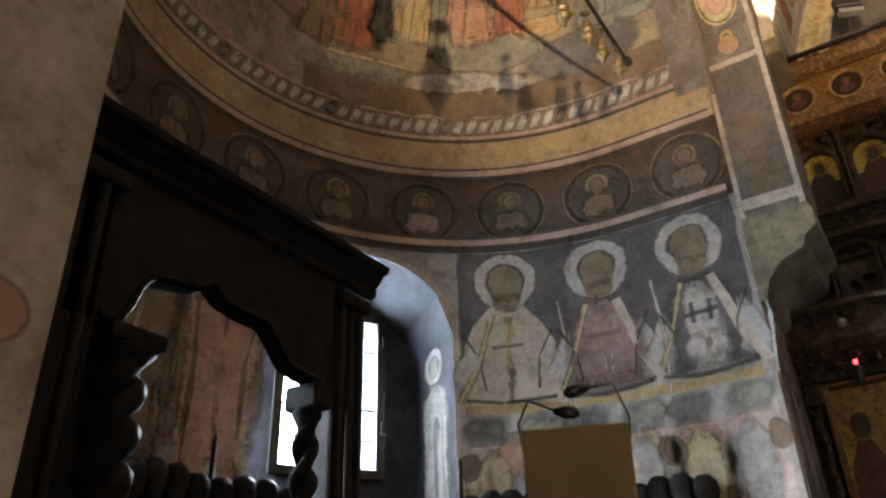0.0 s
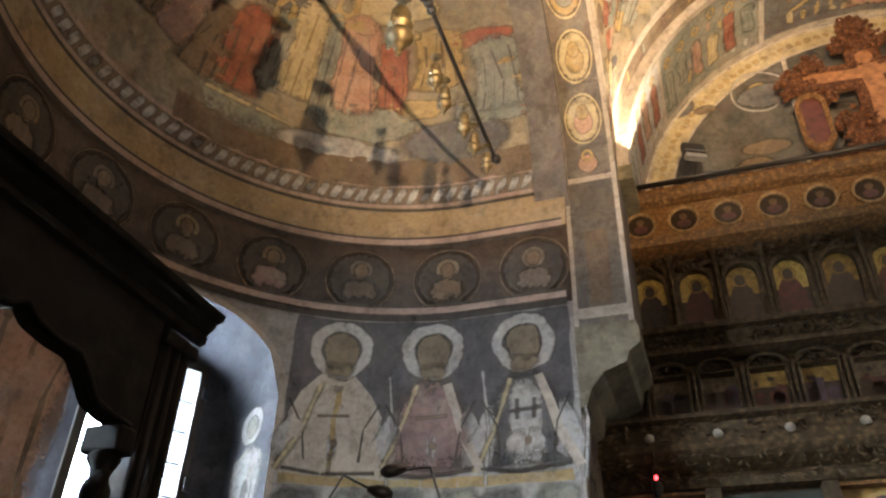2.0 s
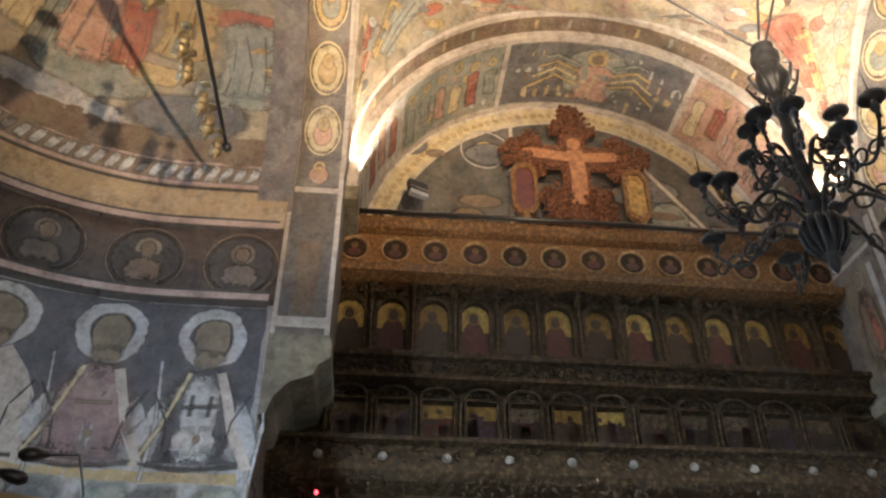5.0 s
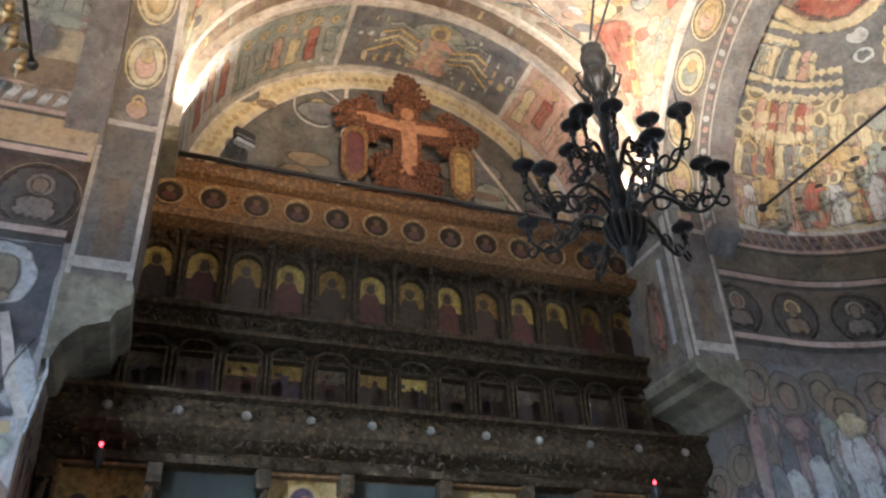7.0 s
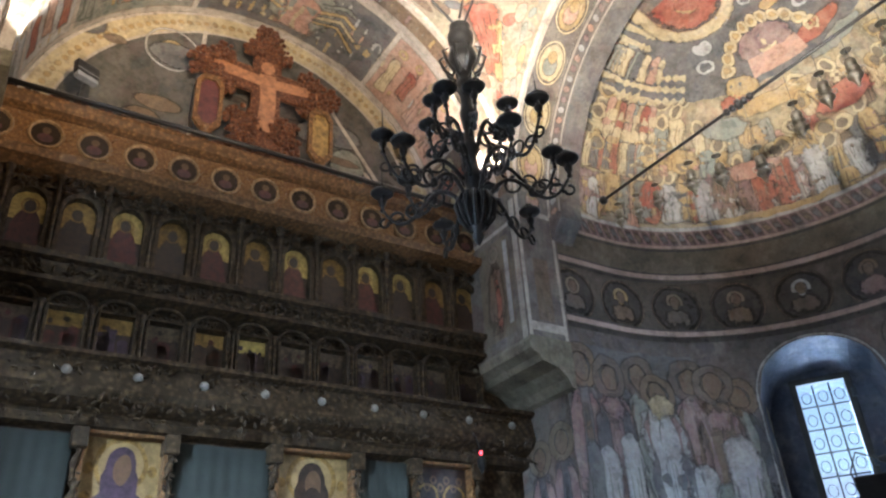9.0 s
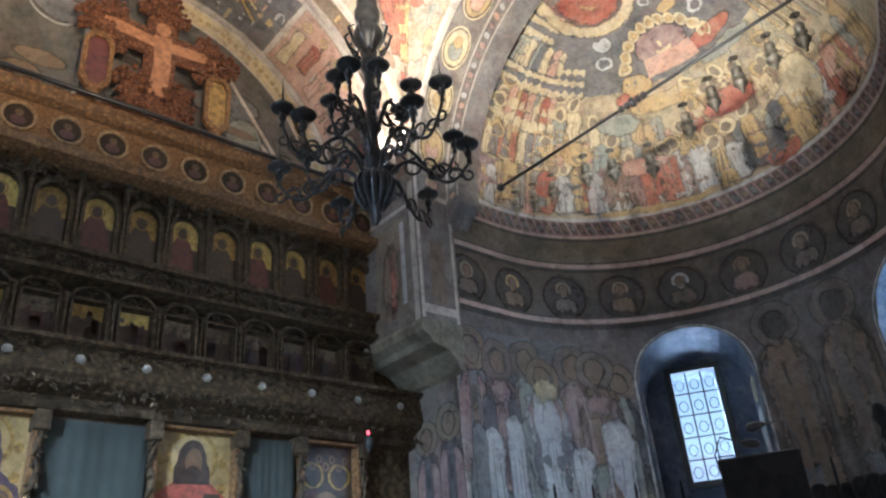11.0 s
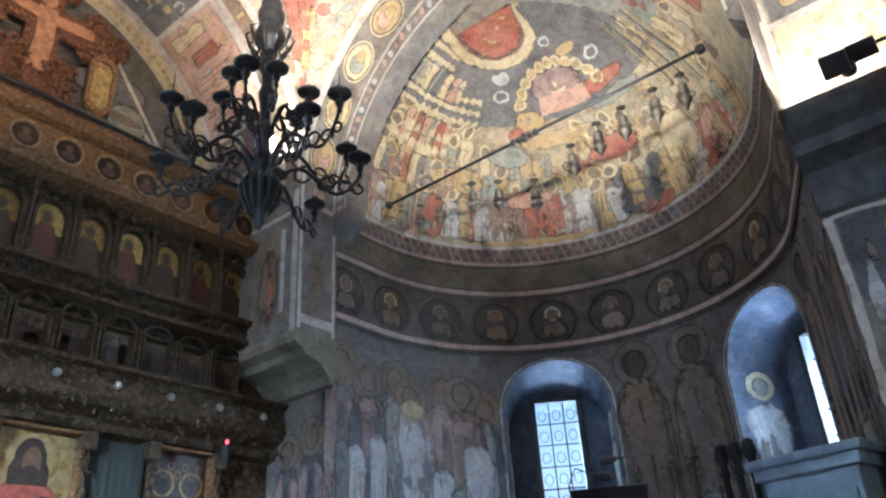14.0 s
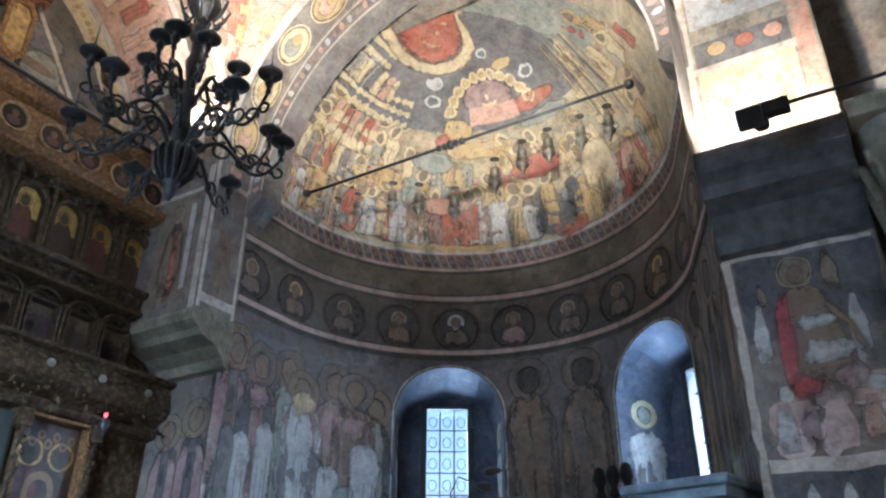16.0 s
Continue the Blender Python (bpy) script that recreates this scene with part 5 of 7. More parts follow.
for k in range(20):
    p.oval(rnd.uniform(0.25, 0.85), rnd.uniform(3, 38), rnd.uniform(0.05, 0.14), rnd.uniform(1, 4), rnd.choice([PINK, OCHRE, CREAM, TEAL]), 0.002 + 0.0004 * k)
p.done("painted_panels", PAL, pier_sw, "pale painted panels under the west vault")

pier_face = lambda u, v, off: Vector((XR - off, u, v))
p = Paint(pier_face, 0.005, 0.02)
p.band(0.62, -0.1, 3.1, 3.59, NIGHT, 0.0, 0.06)
for k in range(26):
    p.oval(rnd.uniform(0.0, 0.56), rnd.uniform(2.5, 2.82), rnd.uniform(0.03, 0.1), rnd.uniform(0.03, 0.09), rnd.choice([WASH, GREY, ROSE, WASH, CLOTH]), 0.00004 * k, 0.0, 12)
p.band(0.62, -0.1, 2.4, 2.47, LINE, 0.003, 0.08)
p.band(0.62, -0.1, 2.1, 2.4, NIGHT, 0.0, 0.08)
for k in range(4):
    p.column([(2.2, 0.5 - 0.17 * k, 0.4 - 0.17 * k), (2.28, 0.48 - 0.17 * k, 0.42 - 0.17 * k), (2.36, 0.46 - 0.17 * k, 0.45 - 0.17 * k)], GREY, 0.003)
p.band(0.675, 0.63, 2.0, 3.6, LINE, 0.004, 0.1)
p.band(0.67, -0.1, 3.585, 3.615, LINE, 0.004, 0.1)
p.oval(0.312, 3.47, 0.095, 0.095, UMBER, 0.003, 0.0, 24)
p.oval(0.312, 3.47, 0.1, 0.1, HALO, 0.004, 0.85, 24)
p.oval(0.312, 3.45, 0.045, 0.06, BROWN, 0.006)
p.column([(2.72, 0.42, 0.12), (2.95, 0.44, 0.1), (3.2, 0.44, 0.14), (3.33, 0.4, 0.2), (3.4, 0.34, 0.28)], BROWN, 0.002)
p.column([(2.78, 0.46, 0.33), (2.9, 0.46, 0.38), (3.1, 0.46, 0.37), (3.25, 0.45, 0.38), (3.36, 0.42, 0.36)], CRIMSON, 0.006)
p.column([(2.76, 0.44, 0.3), (2.83, 0.46, 0.28), (2.9, 0.42, 0.36)], CRIMSON, 0.008)
p.column([(2.78, 0.22, 0.08), (2.86, 0.24, 0.06), (2.92, 0.2, 0.1)], PURPLE, 0.006)
p.column([(2.93, 0.36, 0.12), (3.0, 0.36, 0.09), (3.06, 0.34, 0.12)], GREY, 0.009)
p.column([(3.12, 0.36, 0.17), (3.17, 0.36, 0.15), (3.21, 0.34, 0.2)], GREY, 0.008)
p.stroke([(0.2, 3.25), (0.1, 3.12), (0.05, 2.98)], 0.045, BROWN, 0.011)
for u, z, h, w in ((0.53, 2.95, 0.38, 0.1), (0.14, 3.32, 0.26, 0.09), (0.06, 2.9, 0.42, 0.1), (0.5, 3.3, 0.14, 0.06)):
    p.column([(z, u + w / 2, u - w / 2), (z + h * 0.5, u + w * 0.55, u - w * 0.4), (z + h, u + w * 0.15, u - w * 0.1)], GREY if z < 3.2 else UMBER, 0.004)
for u in (0.5, 0.38, 0.25, 0.1, 0.0):
    p.column([(2.5, u + 0.05, u - 0.05), (2.62, u + 0.06, u - 0.05), (2.75, u + 0.03, u - 0.03)], (GREY, PINK, ROSE, PURPLE, GREY)[int(u * 10) % 5], 0.003)
p.done("painted_figure", PAL, pier_sw, "red-cloaked shape with a dim ochre halo")

# southeast pier: panel on its inner face, two small halos below the corbel
se = lambda u, v, off: Vector((XRI - off, u, v))
p = Paint(se, 0.005)
p.band(YE + 0.02, YE + 0.09, Z_CORB1, Z_SPRING + 0.1, LINE, 0.0)
p.band(YE + 0.16, YE + 0.62, Z_CORB1 + 0.1, Z_SPRING - 0.2, UMBER, 0.0)
p.column([(4.2, 4.9, 5.12), (4.45, 4.86, 5.14), (4.75, 4.88, 5.1), (4.9, 4.94, 5.04)], BROWN, 0.003)
p.oval(4.99, 4.98, 0.08, 0.09, HALO, 0.004, 0.55, 18)
p.column([(4.15, 4.94, 5.02), (4.5, 4.92, 5.0), (4.8, 4.96, 5.02)], RED, 0.006)
p.band(YE + 0.18, YE + 0.24, Z_CORB1 + 0.2, Z_SPRING - 0.25, GREY, 0.003)
p.band(YE, LUN_Y, Z_SPRING - 0.14, Z_SPRING - 0.1, LINE, 0.003)
p.done("painted_panel", PAL, pier_se)
se2 = lambda u, v, off: Vector((XR - off, u, v))
for wall, face2 in ((pier_se, se2), (pier_ne, lambda u, v, off: Vector((XL + off, u, v)))):
    p = Paint(face2, 0.005)
    p.band(YE + 0.05, YE + 0.1, 1.8, 3.7, LINE, 0.0)
    for u in (4.86, 5.16):
        saint(p, u, 2.0, 3.45 - (u - 4.8) * 0.3, 0.3, NIGHT, PURPLE, UMBER, BROWN, NIGHT)
    p.done("painted_figure", PAL, wall)
# worn patches on the near pier
p = Paint(lambda u, v, off: Vector((XL + off, u, v)), 0.003)
for k in range(24):
    p.oval(rnd.uniform(-0.5, 0.36), rnd.uniform(1.6, 2.5), rnd.uniform(0.02, 0.09), rnd.uniform(0.02, 0.12), rnd.choice([PINK, TEAL, CREAM, ROSE]), 0.0004 * k)
p.done("painted_patches", PAL, pier_nw)

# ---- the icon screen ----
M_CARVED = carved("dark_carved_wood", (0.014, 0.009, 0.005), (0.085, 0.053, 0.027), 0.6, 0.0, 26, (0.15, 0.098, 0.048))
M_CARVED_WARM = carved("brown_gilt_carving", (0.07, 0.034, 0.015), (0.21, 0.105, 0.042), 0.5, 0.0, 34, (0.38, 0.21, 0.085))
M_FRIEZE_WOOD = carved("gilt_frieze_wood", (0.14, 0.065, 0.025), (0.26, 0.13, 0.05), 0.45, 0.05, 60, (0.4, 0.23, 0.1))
M_RIM = plain("worn_gilt_rim", (0.28, 0.16, 0.07), 0.5, 0.1, 0.5, 30)
M_CROSS = carved("red_gold_carving", (0.03, 0.011, 0.007), (0.17, 0.066, 0.032), 0.5, 0.05, 40, (0.36, 0.19, 0.085))
M_GOLD = plain("dulled_gold_leaf", (0.44, 0.3, 0.09), 0.45, 0.2, 0.35, 30, 0.3)
M_ICON_FIELD = plain("icon_tan_gold", (0.29, 0.19, 0.08), 0.45, 0.1, 0.3, 14, 0.2)
M_ICON_MUTED = plain("icon_smoked_tan", (0.11, 0.075, 0.042), 0.5, 0, 0.6, 30, 0.2)
M_GOLD_DIM = plain("smoked_gold_leaf", (0.24, 0.14, 0.04), 0.45, 0.25, 0.5, 25, 0.3)
M_ICON_RED = plain("icon_dark_red", (0.07, 0.016, 0.012), 0.45, 0, 0.5, 20, 0.1)
M_ICON_DARK = plain("icon_umber", (0.035, 0.018, 0.01), 0.45, 0, 0.5, 20, 0.1)
M_ICON_ROBE = plain("icon_madder_robe", (0.28, 0.06, 0.035), 0.5, 0, 0.4, 18, 0.1)
M_ICON_BLUE = plain("icon_plum_robe", (0.055, 0.03, 0.045), 0.5, 0, 0.4, 18, 0.1)
M_CLOTH = plain("grey_green_curtain", (0.028, 0.032, 0.026), 0.9, 0, 0.15, 6, 0.3)
M_BLACKBAR = plain("blackened_moulding", (0.012, 0.01, 0.009), 0.35, 0, 0.4, 20, 0.2)
rnd = random.Random(11)


def leaves(bm, x0, x1, z0, z1, y, n, size, deep=0.6, mat=0):
    """Carved foliage: many small turned-up leaf bosses standing out of a band."""
    for _ in range(n):
        c = Vector((rnd.uniform(x0, x1), y, rnd.uniform(z0, z1)))
        s = size * rnd.uniform(0.6, 1.3)
        m = Matrix.Translation(c) @ Matrix.Rotation(rnd.uniform(0, math.pi), 4, "Y") @ Matrix.Diagonal((s * 1.5, s * deep * 1.4, s * 0.7, 1))
        made = [bm.verts.new(m @ Vector(v)) for v in ((1, 0, 0), (0.2, 0, 1), (-1, 0, 0.2), (0.1, 0, -1), (0.3, -1, 0.1), (-0.4, -0.6, 0))]
        for f in ((0, 1, 4), (1, 5, 4), (1, 2, 5), (2, 3, 5), (3, 4, 5), (3, 0, 4)):
            bm.faces.new([made[i] for i in f]).material_index = mat
    return bm


def moulding(bm, x0, x1, y_back, rows, mat=0):
    """A long moulding: rows of (reach forward, height) from bottom to top."""
    pts = [(0.0, rows[0][1])] + list(rows) + [(0.0, rows[-1][1])]
    a = [bm.verts.new((x0, y_back - d, z)) for d, z in pts]
    b = [bm.verts.new((x1, y_back - d, z)) for d, z in pts]
    for k in range(len(pts)):
        n = (k + 1) % len(pts)
        bm.faces.new((a[k], a[n], b[n], b[k])).material_index = mat
    bm.faces.new(a), bm.faces.new(b)
    return bm


screen = thing("icon_screen", "tall dark carved wooden icon screen with gilded icons in rows", "icon screen")
bm = bmesh.new()
box(bm, XL, XR, 5.42, 5.5, 0, 4.0)
box(bm, XLI, XRI, 5.42, 5.5, 4.0, 5.5)
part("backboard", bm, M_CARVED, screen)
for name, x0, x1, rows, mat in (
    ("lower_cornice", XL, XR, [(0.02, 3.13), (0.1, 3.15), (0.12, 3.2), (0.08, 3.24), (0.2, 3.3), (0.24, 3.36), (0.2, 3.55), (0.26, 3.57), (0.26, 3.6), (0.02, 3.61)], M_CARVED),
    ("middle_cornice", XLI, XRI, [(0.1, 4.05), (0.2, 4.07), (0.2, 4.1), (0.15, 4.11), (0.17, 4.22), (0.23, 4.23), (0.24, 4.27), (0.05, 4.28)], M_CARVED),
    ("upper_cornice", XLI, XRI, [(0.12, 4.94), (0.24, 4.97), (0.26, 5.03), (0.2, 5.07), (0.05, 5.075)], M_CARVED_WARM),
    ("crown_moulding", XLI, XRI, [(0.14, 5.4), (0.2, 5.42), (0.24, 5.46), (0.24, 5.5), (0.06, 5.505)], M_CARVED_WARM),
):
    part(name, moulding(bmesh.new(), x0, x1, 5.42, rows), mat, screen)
bm = bmesh.new()
box(bm, XLI, XRI, 5.3, 5.42, 5.078, 5.398)
leaves(bm, XLI + 0.02, XRI - 0.02, 5.1, 5.38, 5.3, 260, 0.014)
part("medallion_frieze", bm, M_FRIEZE_WOOD, screen, "orange-brown carved frieze with round medallions")
bm = bmesh.new()
tube(bm, [(XLI, 5.15, 5.52), (MIDX, 5.15, 5.535), (XRI, 5.15, 5.52)], 0.022, 10)
part("front_rail", bm, M_BLACKBAR, screen, "round black rail along the top")
bm = bmesh.new()
for k in range(48):
    x = XLI + 0.05 + (XRI - XLI - 0.1) * k / 47
    lathe(bm, [(0.0, 0.05), (0.02, 0.04), (0.03, 0.0), (0.02, -0.04), (0.0, -0.05)], Matrix.Translation((x, 5.3, 5.56)) @ pose(0, 0, 0, 0, 35 * (-1) ** k, 0) @ Matrix.Diagonal((1.3, 0.6, 1.2, 1)), 7)
leaves(bm, XLI, XRI, 5.5, 5.58, 5.3, 160, 0.025)
part("cresting", bm, M_CROSS, screen, "pierced red-gold cresting of small scrolls")
for name, x0, x1, z0, z1, y, n, size in (("carving_low", XL, XR, 3.14, 3.56, 5.2, 700, 0.02), ("carving_mid", XLI, XRI, 4.1, 4.22, 5.245, 420, 0.022), ("carving_top", XLI, XRI, 4.8, 4.95, 5.32, 330, 0.024)):
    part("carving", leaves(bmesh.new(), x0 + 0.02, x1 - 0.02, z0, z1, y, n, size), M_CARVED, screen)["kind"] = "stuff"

# bosses on the lower cornice
boss = bmesh.new()
lathe(boss, [(0.0, 0.035), (0.018, 0.03), (0.03, 0.012), (0.034, 0.0)], pose(0, 0, 0, 90, 0, 0), 12)
first = part("boss", boss, plain("worn_silver_boss", (0.3, 0.28, 0.25), 0.3, 0.4), screen)
first.location = (XL + 0.35, 5.2, 3.46)
for k in range(1, 11):
    o = first.copy()
    scene.collection.objects.link(o)
    o.location = (XL + 0.35 + 0.44 * k, 5.2, 3.46)

STEP = 0.333
# the top row of round medallions, shared mesh
bm = bmesh.new()
turn = pose(0, 0, 0, 90, 0, 0)
lathe(bm, [(0.098, 0.0), (0.112, 0.006), (0.124, 0.02), (0.118, 0.036), (0.106, 0.03), (0.099, 0.012)], turn, 24)
ring_mesh = part("medallion", bm, M_RIM, screen)
ring_mesh.location = (MIDX - 6 * STEP, 5.3, 5.235)
bm = bmesh.new()
lathe(bm, [(0.0, 0.016), (0.1, 0.016)], turn, 24, 0)
lathe(bm, [(0.0, 0.02), (0.03, 0.02)], Matrix.Translation((0.0, 0, 0.03)) @ turn, 14, 1)
lathe(bm, [(0.0, 0.019), (0.055, 0.019)], Matrix.Translation((0.0, 0, -0.035)) @ turn @ Matrix.Diagonal((1, 0.7, 1, 1)), 14, 2)
disc = part("painting", bm, [plain("icon_smoked_ground", (0.04, 0.026, 0.016), 0.8, spec=0.1), plain("icon_tan", (0.13, 0.08, 0.045), 0.8, spec=0.1), M_ICON_RED], ring_mesh)
for k in range(1, 13):
    o = ring_mesh.copy()
    scene.collection.objects.link(o)
    o.location = (MIDX + (k - 6) * STEP, 5.3, 5.235)
    q = disc.copy()
    scene.collection.objects.link(q)
    q.parent = o


def arch_icon(name, x, z0, z1, w, back, robe_m, parent):
    """An arched icon: carved arch frame, gilded field, plain robed shape and oval."""
    bm = bmesh.new()
    n = 12
    h = z1 - z0
    spring = z1 - w / 2
    outer, inner = [], []
    for r, out in ((w / 2 + 0.022, outer), (w / 2 - 0.008, inner)):
        out.append((x - r, z0)), out.append((x - r, spring))
        out += [(x - r * math.cos(math.pi * k / n), spring + r * 1.12 * math.sin(math.pi * k / n)) for k in range(1, n)]
        out += [(x + r, spring), (x + r, z0)]
    vs = [[bm.verts.new((u, y, v)) for u, v in ring] for ring, y in ((outer, 5.37), (outer, 5.33), (inner, 5.335), (inner, 5.4))]
    for a, b in zip(vs, vs[1:]):
        for k in range(len(a) - 1):
            bm.faces.new((a[k], a[k + 1], b[k + 1], b[k]))
    icon = part(name, bm, M_CARVED, parent)
    p = Paint(lambda u, v, off: Vector((u, 5.398 - off, v)), 0.004, 0.006)
    half = w / 2 - 0.01
    p.column([(z0, x - half, x + half), (spring, x - half, x + half), (spring + half * 0.6, x - half * 0.8, x + half * 0.8), (spring + half * 1.05, x - half * 0.25, x + half * 0.25)], 0)
    p.column([(z0, x - half, x + half), (z0 + h * 0.44, x - half, x + half), (z0 + h * 0.5, x - half, x + half)], 2, 0.002)
    lean = rnd.uniform(-0.02, 0.02)
    p.column([(z0, x - w * 0.36, x + w * 0.36), (z0 + h * 0.4, x - w * 0.34 + lean, x + w * 0.32 + lean), (z0 + h * 0.58, x - w * 0.25 + lean, x + w * 0.24 + lean), (z0 + h * 0.7, x - w * 0.12 + lean, x + w * 0.12 + lean)], 1, 0.004)
    p.oval(x + lean, z0 + h * 0.76, w * 0.15, w * 0.19, 2, 0.006, 0, 12)
    p.oval(x + lean, z0 + h * 0.77, w * 0.25, w * 0.25, 3, 0.005, 0.8, 16)
    p.done("painting", [back, robe_m, M_ICON_DARK, M_GOLD_DIM], icon)
    return icon


def colonnette(bm, x, y, z0, z1, r):
    h = z1 - z0
    lathe(bm, [(r * 1.5, z0), (r * 1.5, z0 + 0.03), (r, z0 + 0.05), (r * 1.15, z0 + h * 0.3), (r * 0.8, z0 + h * 0.36), (r, z0 + h * 0.8), (r * 1.3, z0 + h * 0.84), (r * 0.9, z0 + h * 0.88), (r * 1.9, z1 - 0.02), (r * 1.9, z1)], Matrix.Translation((x, y, 0)), 8)


gold_at = (0, 1, 3, 5, 7, 9, 10)
for k in range(13):
    x = MIDX + (k - 6) * STEP
    arch_icon("icon", x, 4.32, 4.8, 0.24, M_GOLD if k in gold_at else M_GOLD_DIM, M_ICON_RED if k % 2 else M_ICON_DARK, screen)
    bm = bmesh.new()
    colonnette(bm, x - STEP / 2, 5.33, 4.28, 4.95, 0.02)
    part("colonnette", bm, M_CARVED, screen)
for k in range(13):
    x = MIDX + (k - 6) * 0.325
    bm = bmesh.new()
    for x0, x1, z0, z1 in ((x - 0.135, x - 0.115, 3.62, 3.93), (x + 0.115, x + 0.135, 3.62, 3.93), (x - 0.135, x + 0.135, 3.6, 3.62), (x - 0.135, x + 0.135, 3.93, 3.945)):
        box(bm, x0, x1, 5.3, 5.42, z0, z1, 0.004)
    icon = part("icon", bm, M_CARVED, screen)
    p = Paint(lambda u, v, off: Vector((u, 5.39 - off, v)), 0.004, 0.01)
    p.band(x - 0.12, x + 0.12, 3.62, 3.82, 1)
    p.band(x - 0.12, x + 0.12, 3.82, 3.93, 0)
    for _ in range(5):
        robe(p, x + rnd.uniform(-0.09, 0.09), 3.63, rnd.uniform(3.76, 3.86), 0.06, rnd.choice([1, 2, 3, 4]), 0.002)
    for _ in range(4):
        p.oval(x + rnd.uniform(-0.09, 0.09), rnd.uniform(3.8, 3.88), 0.016, 0.018, rnd.choice([2, 3]), 0.005, 0, 8)
    p.done("painting", [M_GOLD if k == 6 else M_GOLD_DIM if k in (2, 3, 5) else M_ICON_MUTED, M_ICON_DARK, M_ICON_RED if k % 3 else M_ICON_BLUE, M_ICON_DARK, M_ICON_BLUE] + [M_ICON_DARK] * 8, icon)
    # shell hood above each panel
    bm = bmesh.new()
    pts = [(x + 0.13 * math.cos(a), 5.33, 3.95 + 0.095 * math.sin(a)) for a in spread(0, math.pi, 14)]
    tube(bm, pts, 0.016, 6)
    leaves(bm, x - 0.1, x + 0.1, 3.95, 4.03, 5.36, 16, 0.022)
    part("hood", bm, M_CARVED, screen)
    bm = bmesh.new()
    colonnette(bm, x - 0.1625, 5.31, 3.6, 3.96, 0.015)
    part("colonnette", bm, M_CARVED, screen)

# lower zone: large icons, curtains and turned columns
ICONS = ((-0.55, -0.04, M_ICON_RED), (0.73, 1.22, M_ICON_BLUE), (2.02, 2.59, M_ICON_ROBE), (3.17, 3.66, M_ICON_RED))
for n, (x0, x1, robe_m) in enumerate(ICONS):
    bm = bmesh.new()
    for a0, a1, b0, b1 in ((x0 - 0.03, x0, 1.95, 3.12), (x1, x1 + 0.03, 1.95, 3.12), (x0 - 0.03, x1 + 0.03, 3.1, 3.125), (x0 - 0.03, x1 + 0.03, 1.92, 1.95)):
        box(bm, a0, a1, 5.3, 5.42, b0, b1, 0.006)
    icon = part("large_icon", bm, M_CARVED_WARM, screen)
    c, w = (x0 + x1) / 2, x1 - x0
    p = Paint(lambda u, v, off: Vector((u, 5.39 - off, v)), 0.004, 0.008)
    p.band(x0, x1, 1.95, 3.1, 0)
    if n in (1, 2):
        p.column([(1.95, c - w * 0.46, c + w * 0.46), (2.5, c - w * 0.46, c + w * 0.46), (2.66, c - w * 0.38, c + w * 0.38), (2.74, c - w * 0.22, c + w * 0.22), (2.8, c - w * 0.1, c + w * 0.1)], 1, 0.002)
        p.oval(c, 2.93, w * 0.33, 0.18, 4, 0.002, 0.88, 26)
        p.oval(c, 2.91, w * 0.17, 0.13, 2 if n == 2 else 1, 0.004)
        p.column([(2.74, c - w * 0.19, c + w * 0.19), (2.85, c - w * 0.19, c + w * 0.19), (2.95, c - w * 0.12, c + w * 0.12)], 2 if n == 2 else 1, 0.005)
        p.oval(c + 0.01, 2.9, w * 0.1, 0.088, 3, 0.007)
        if n == 2:
            p.oval(c + 0.01, 2.82, w * 0.085, 0.05, 2, 0.009)
            p.column([(1.95, c + w * 0.05, c + w * 0.46), (2.5, c + w * 0.1, c + w * 0.46), (2.68, c + w * 0.2, c + w * 0.36)], 2, 0.004)
        if n == 1:
            p.oval(c + w * 0.25, 2.56, 0.06, 0.07, 3, 0.006)
            p.oval(c + w * 0.25, 2.58, 0.085, 0.09, 4, 0.005, 0.8, 18)
        for s in (-1, 1):
            for v in (2.9, 2.72):
                p.oval(c + s * w * 0.4, v, 0.03, 0.035, 4, 0.003, 0, 10)
    else:
        for s in (-0.25, 0.25):
            p.column([(1.95, c + (s - 0.2) * w, c + (s + 0.2) * w), (2.6, c + (s - 0.18) * w, c + (s + 0.18) * w), (2.78, c + (s - 0.06) * w, c + (s + 0.06) * w)], 1 if s < 0 else 2, 0.002)
            p.oval(c + s * w, 2.86, 0.055, 0.075, 2, 0.004, 0, 14)
            p.oval(c + s * w, 2.87, 0.1, 0.1, 4, 0.003, 0.85, 20)
        if n == 3:
            p.oval(c, 2.6, 0.12, 0.14, 3, 0.005, 0.7, 22)
            for k in range(7):
                p.oval(x0 + w * (0.12 + 0.125 * k), 3.0 - 0.06 * (k % 2), 0.03, 0.035, 3, 0.005, 0.6, 10)
    p.done("painting", [(M_GOLD_DIM, M_ICON_FIELD, M_ICON_FIELD, M_ICON_DARK)[n], robe_m, M_ICON_DARK, plain("icon_skin_brown", (0.14, 0.075, 0.035)), M_GOLD_DIM], icon)
for x0, x1 in ((0.02, 0.66), (1.29, 1.97), (2.65, 3.11)):
    n = 40
    curtain = sheet(lambda u, z: Vector((x0 + (x1 - x0) * u, 5.36 + 0.0025 * math.sin(u * 46) + 0.007 * math.sin(u * 11 + 0.4 * z), z)), spread(0, 1, n), spread(0.02, 3.1, 8))
    thick(part("curtain", curtain, M_CLOTH, screen, "grey-green cloth curtain in the doorway", True), 0.004)
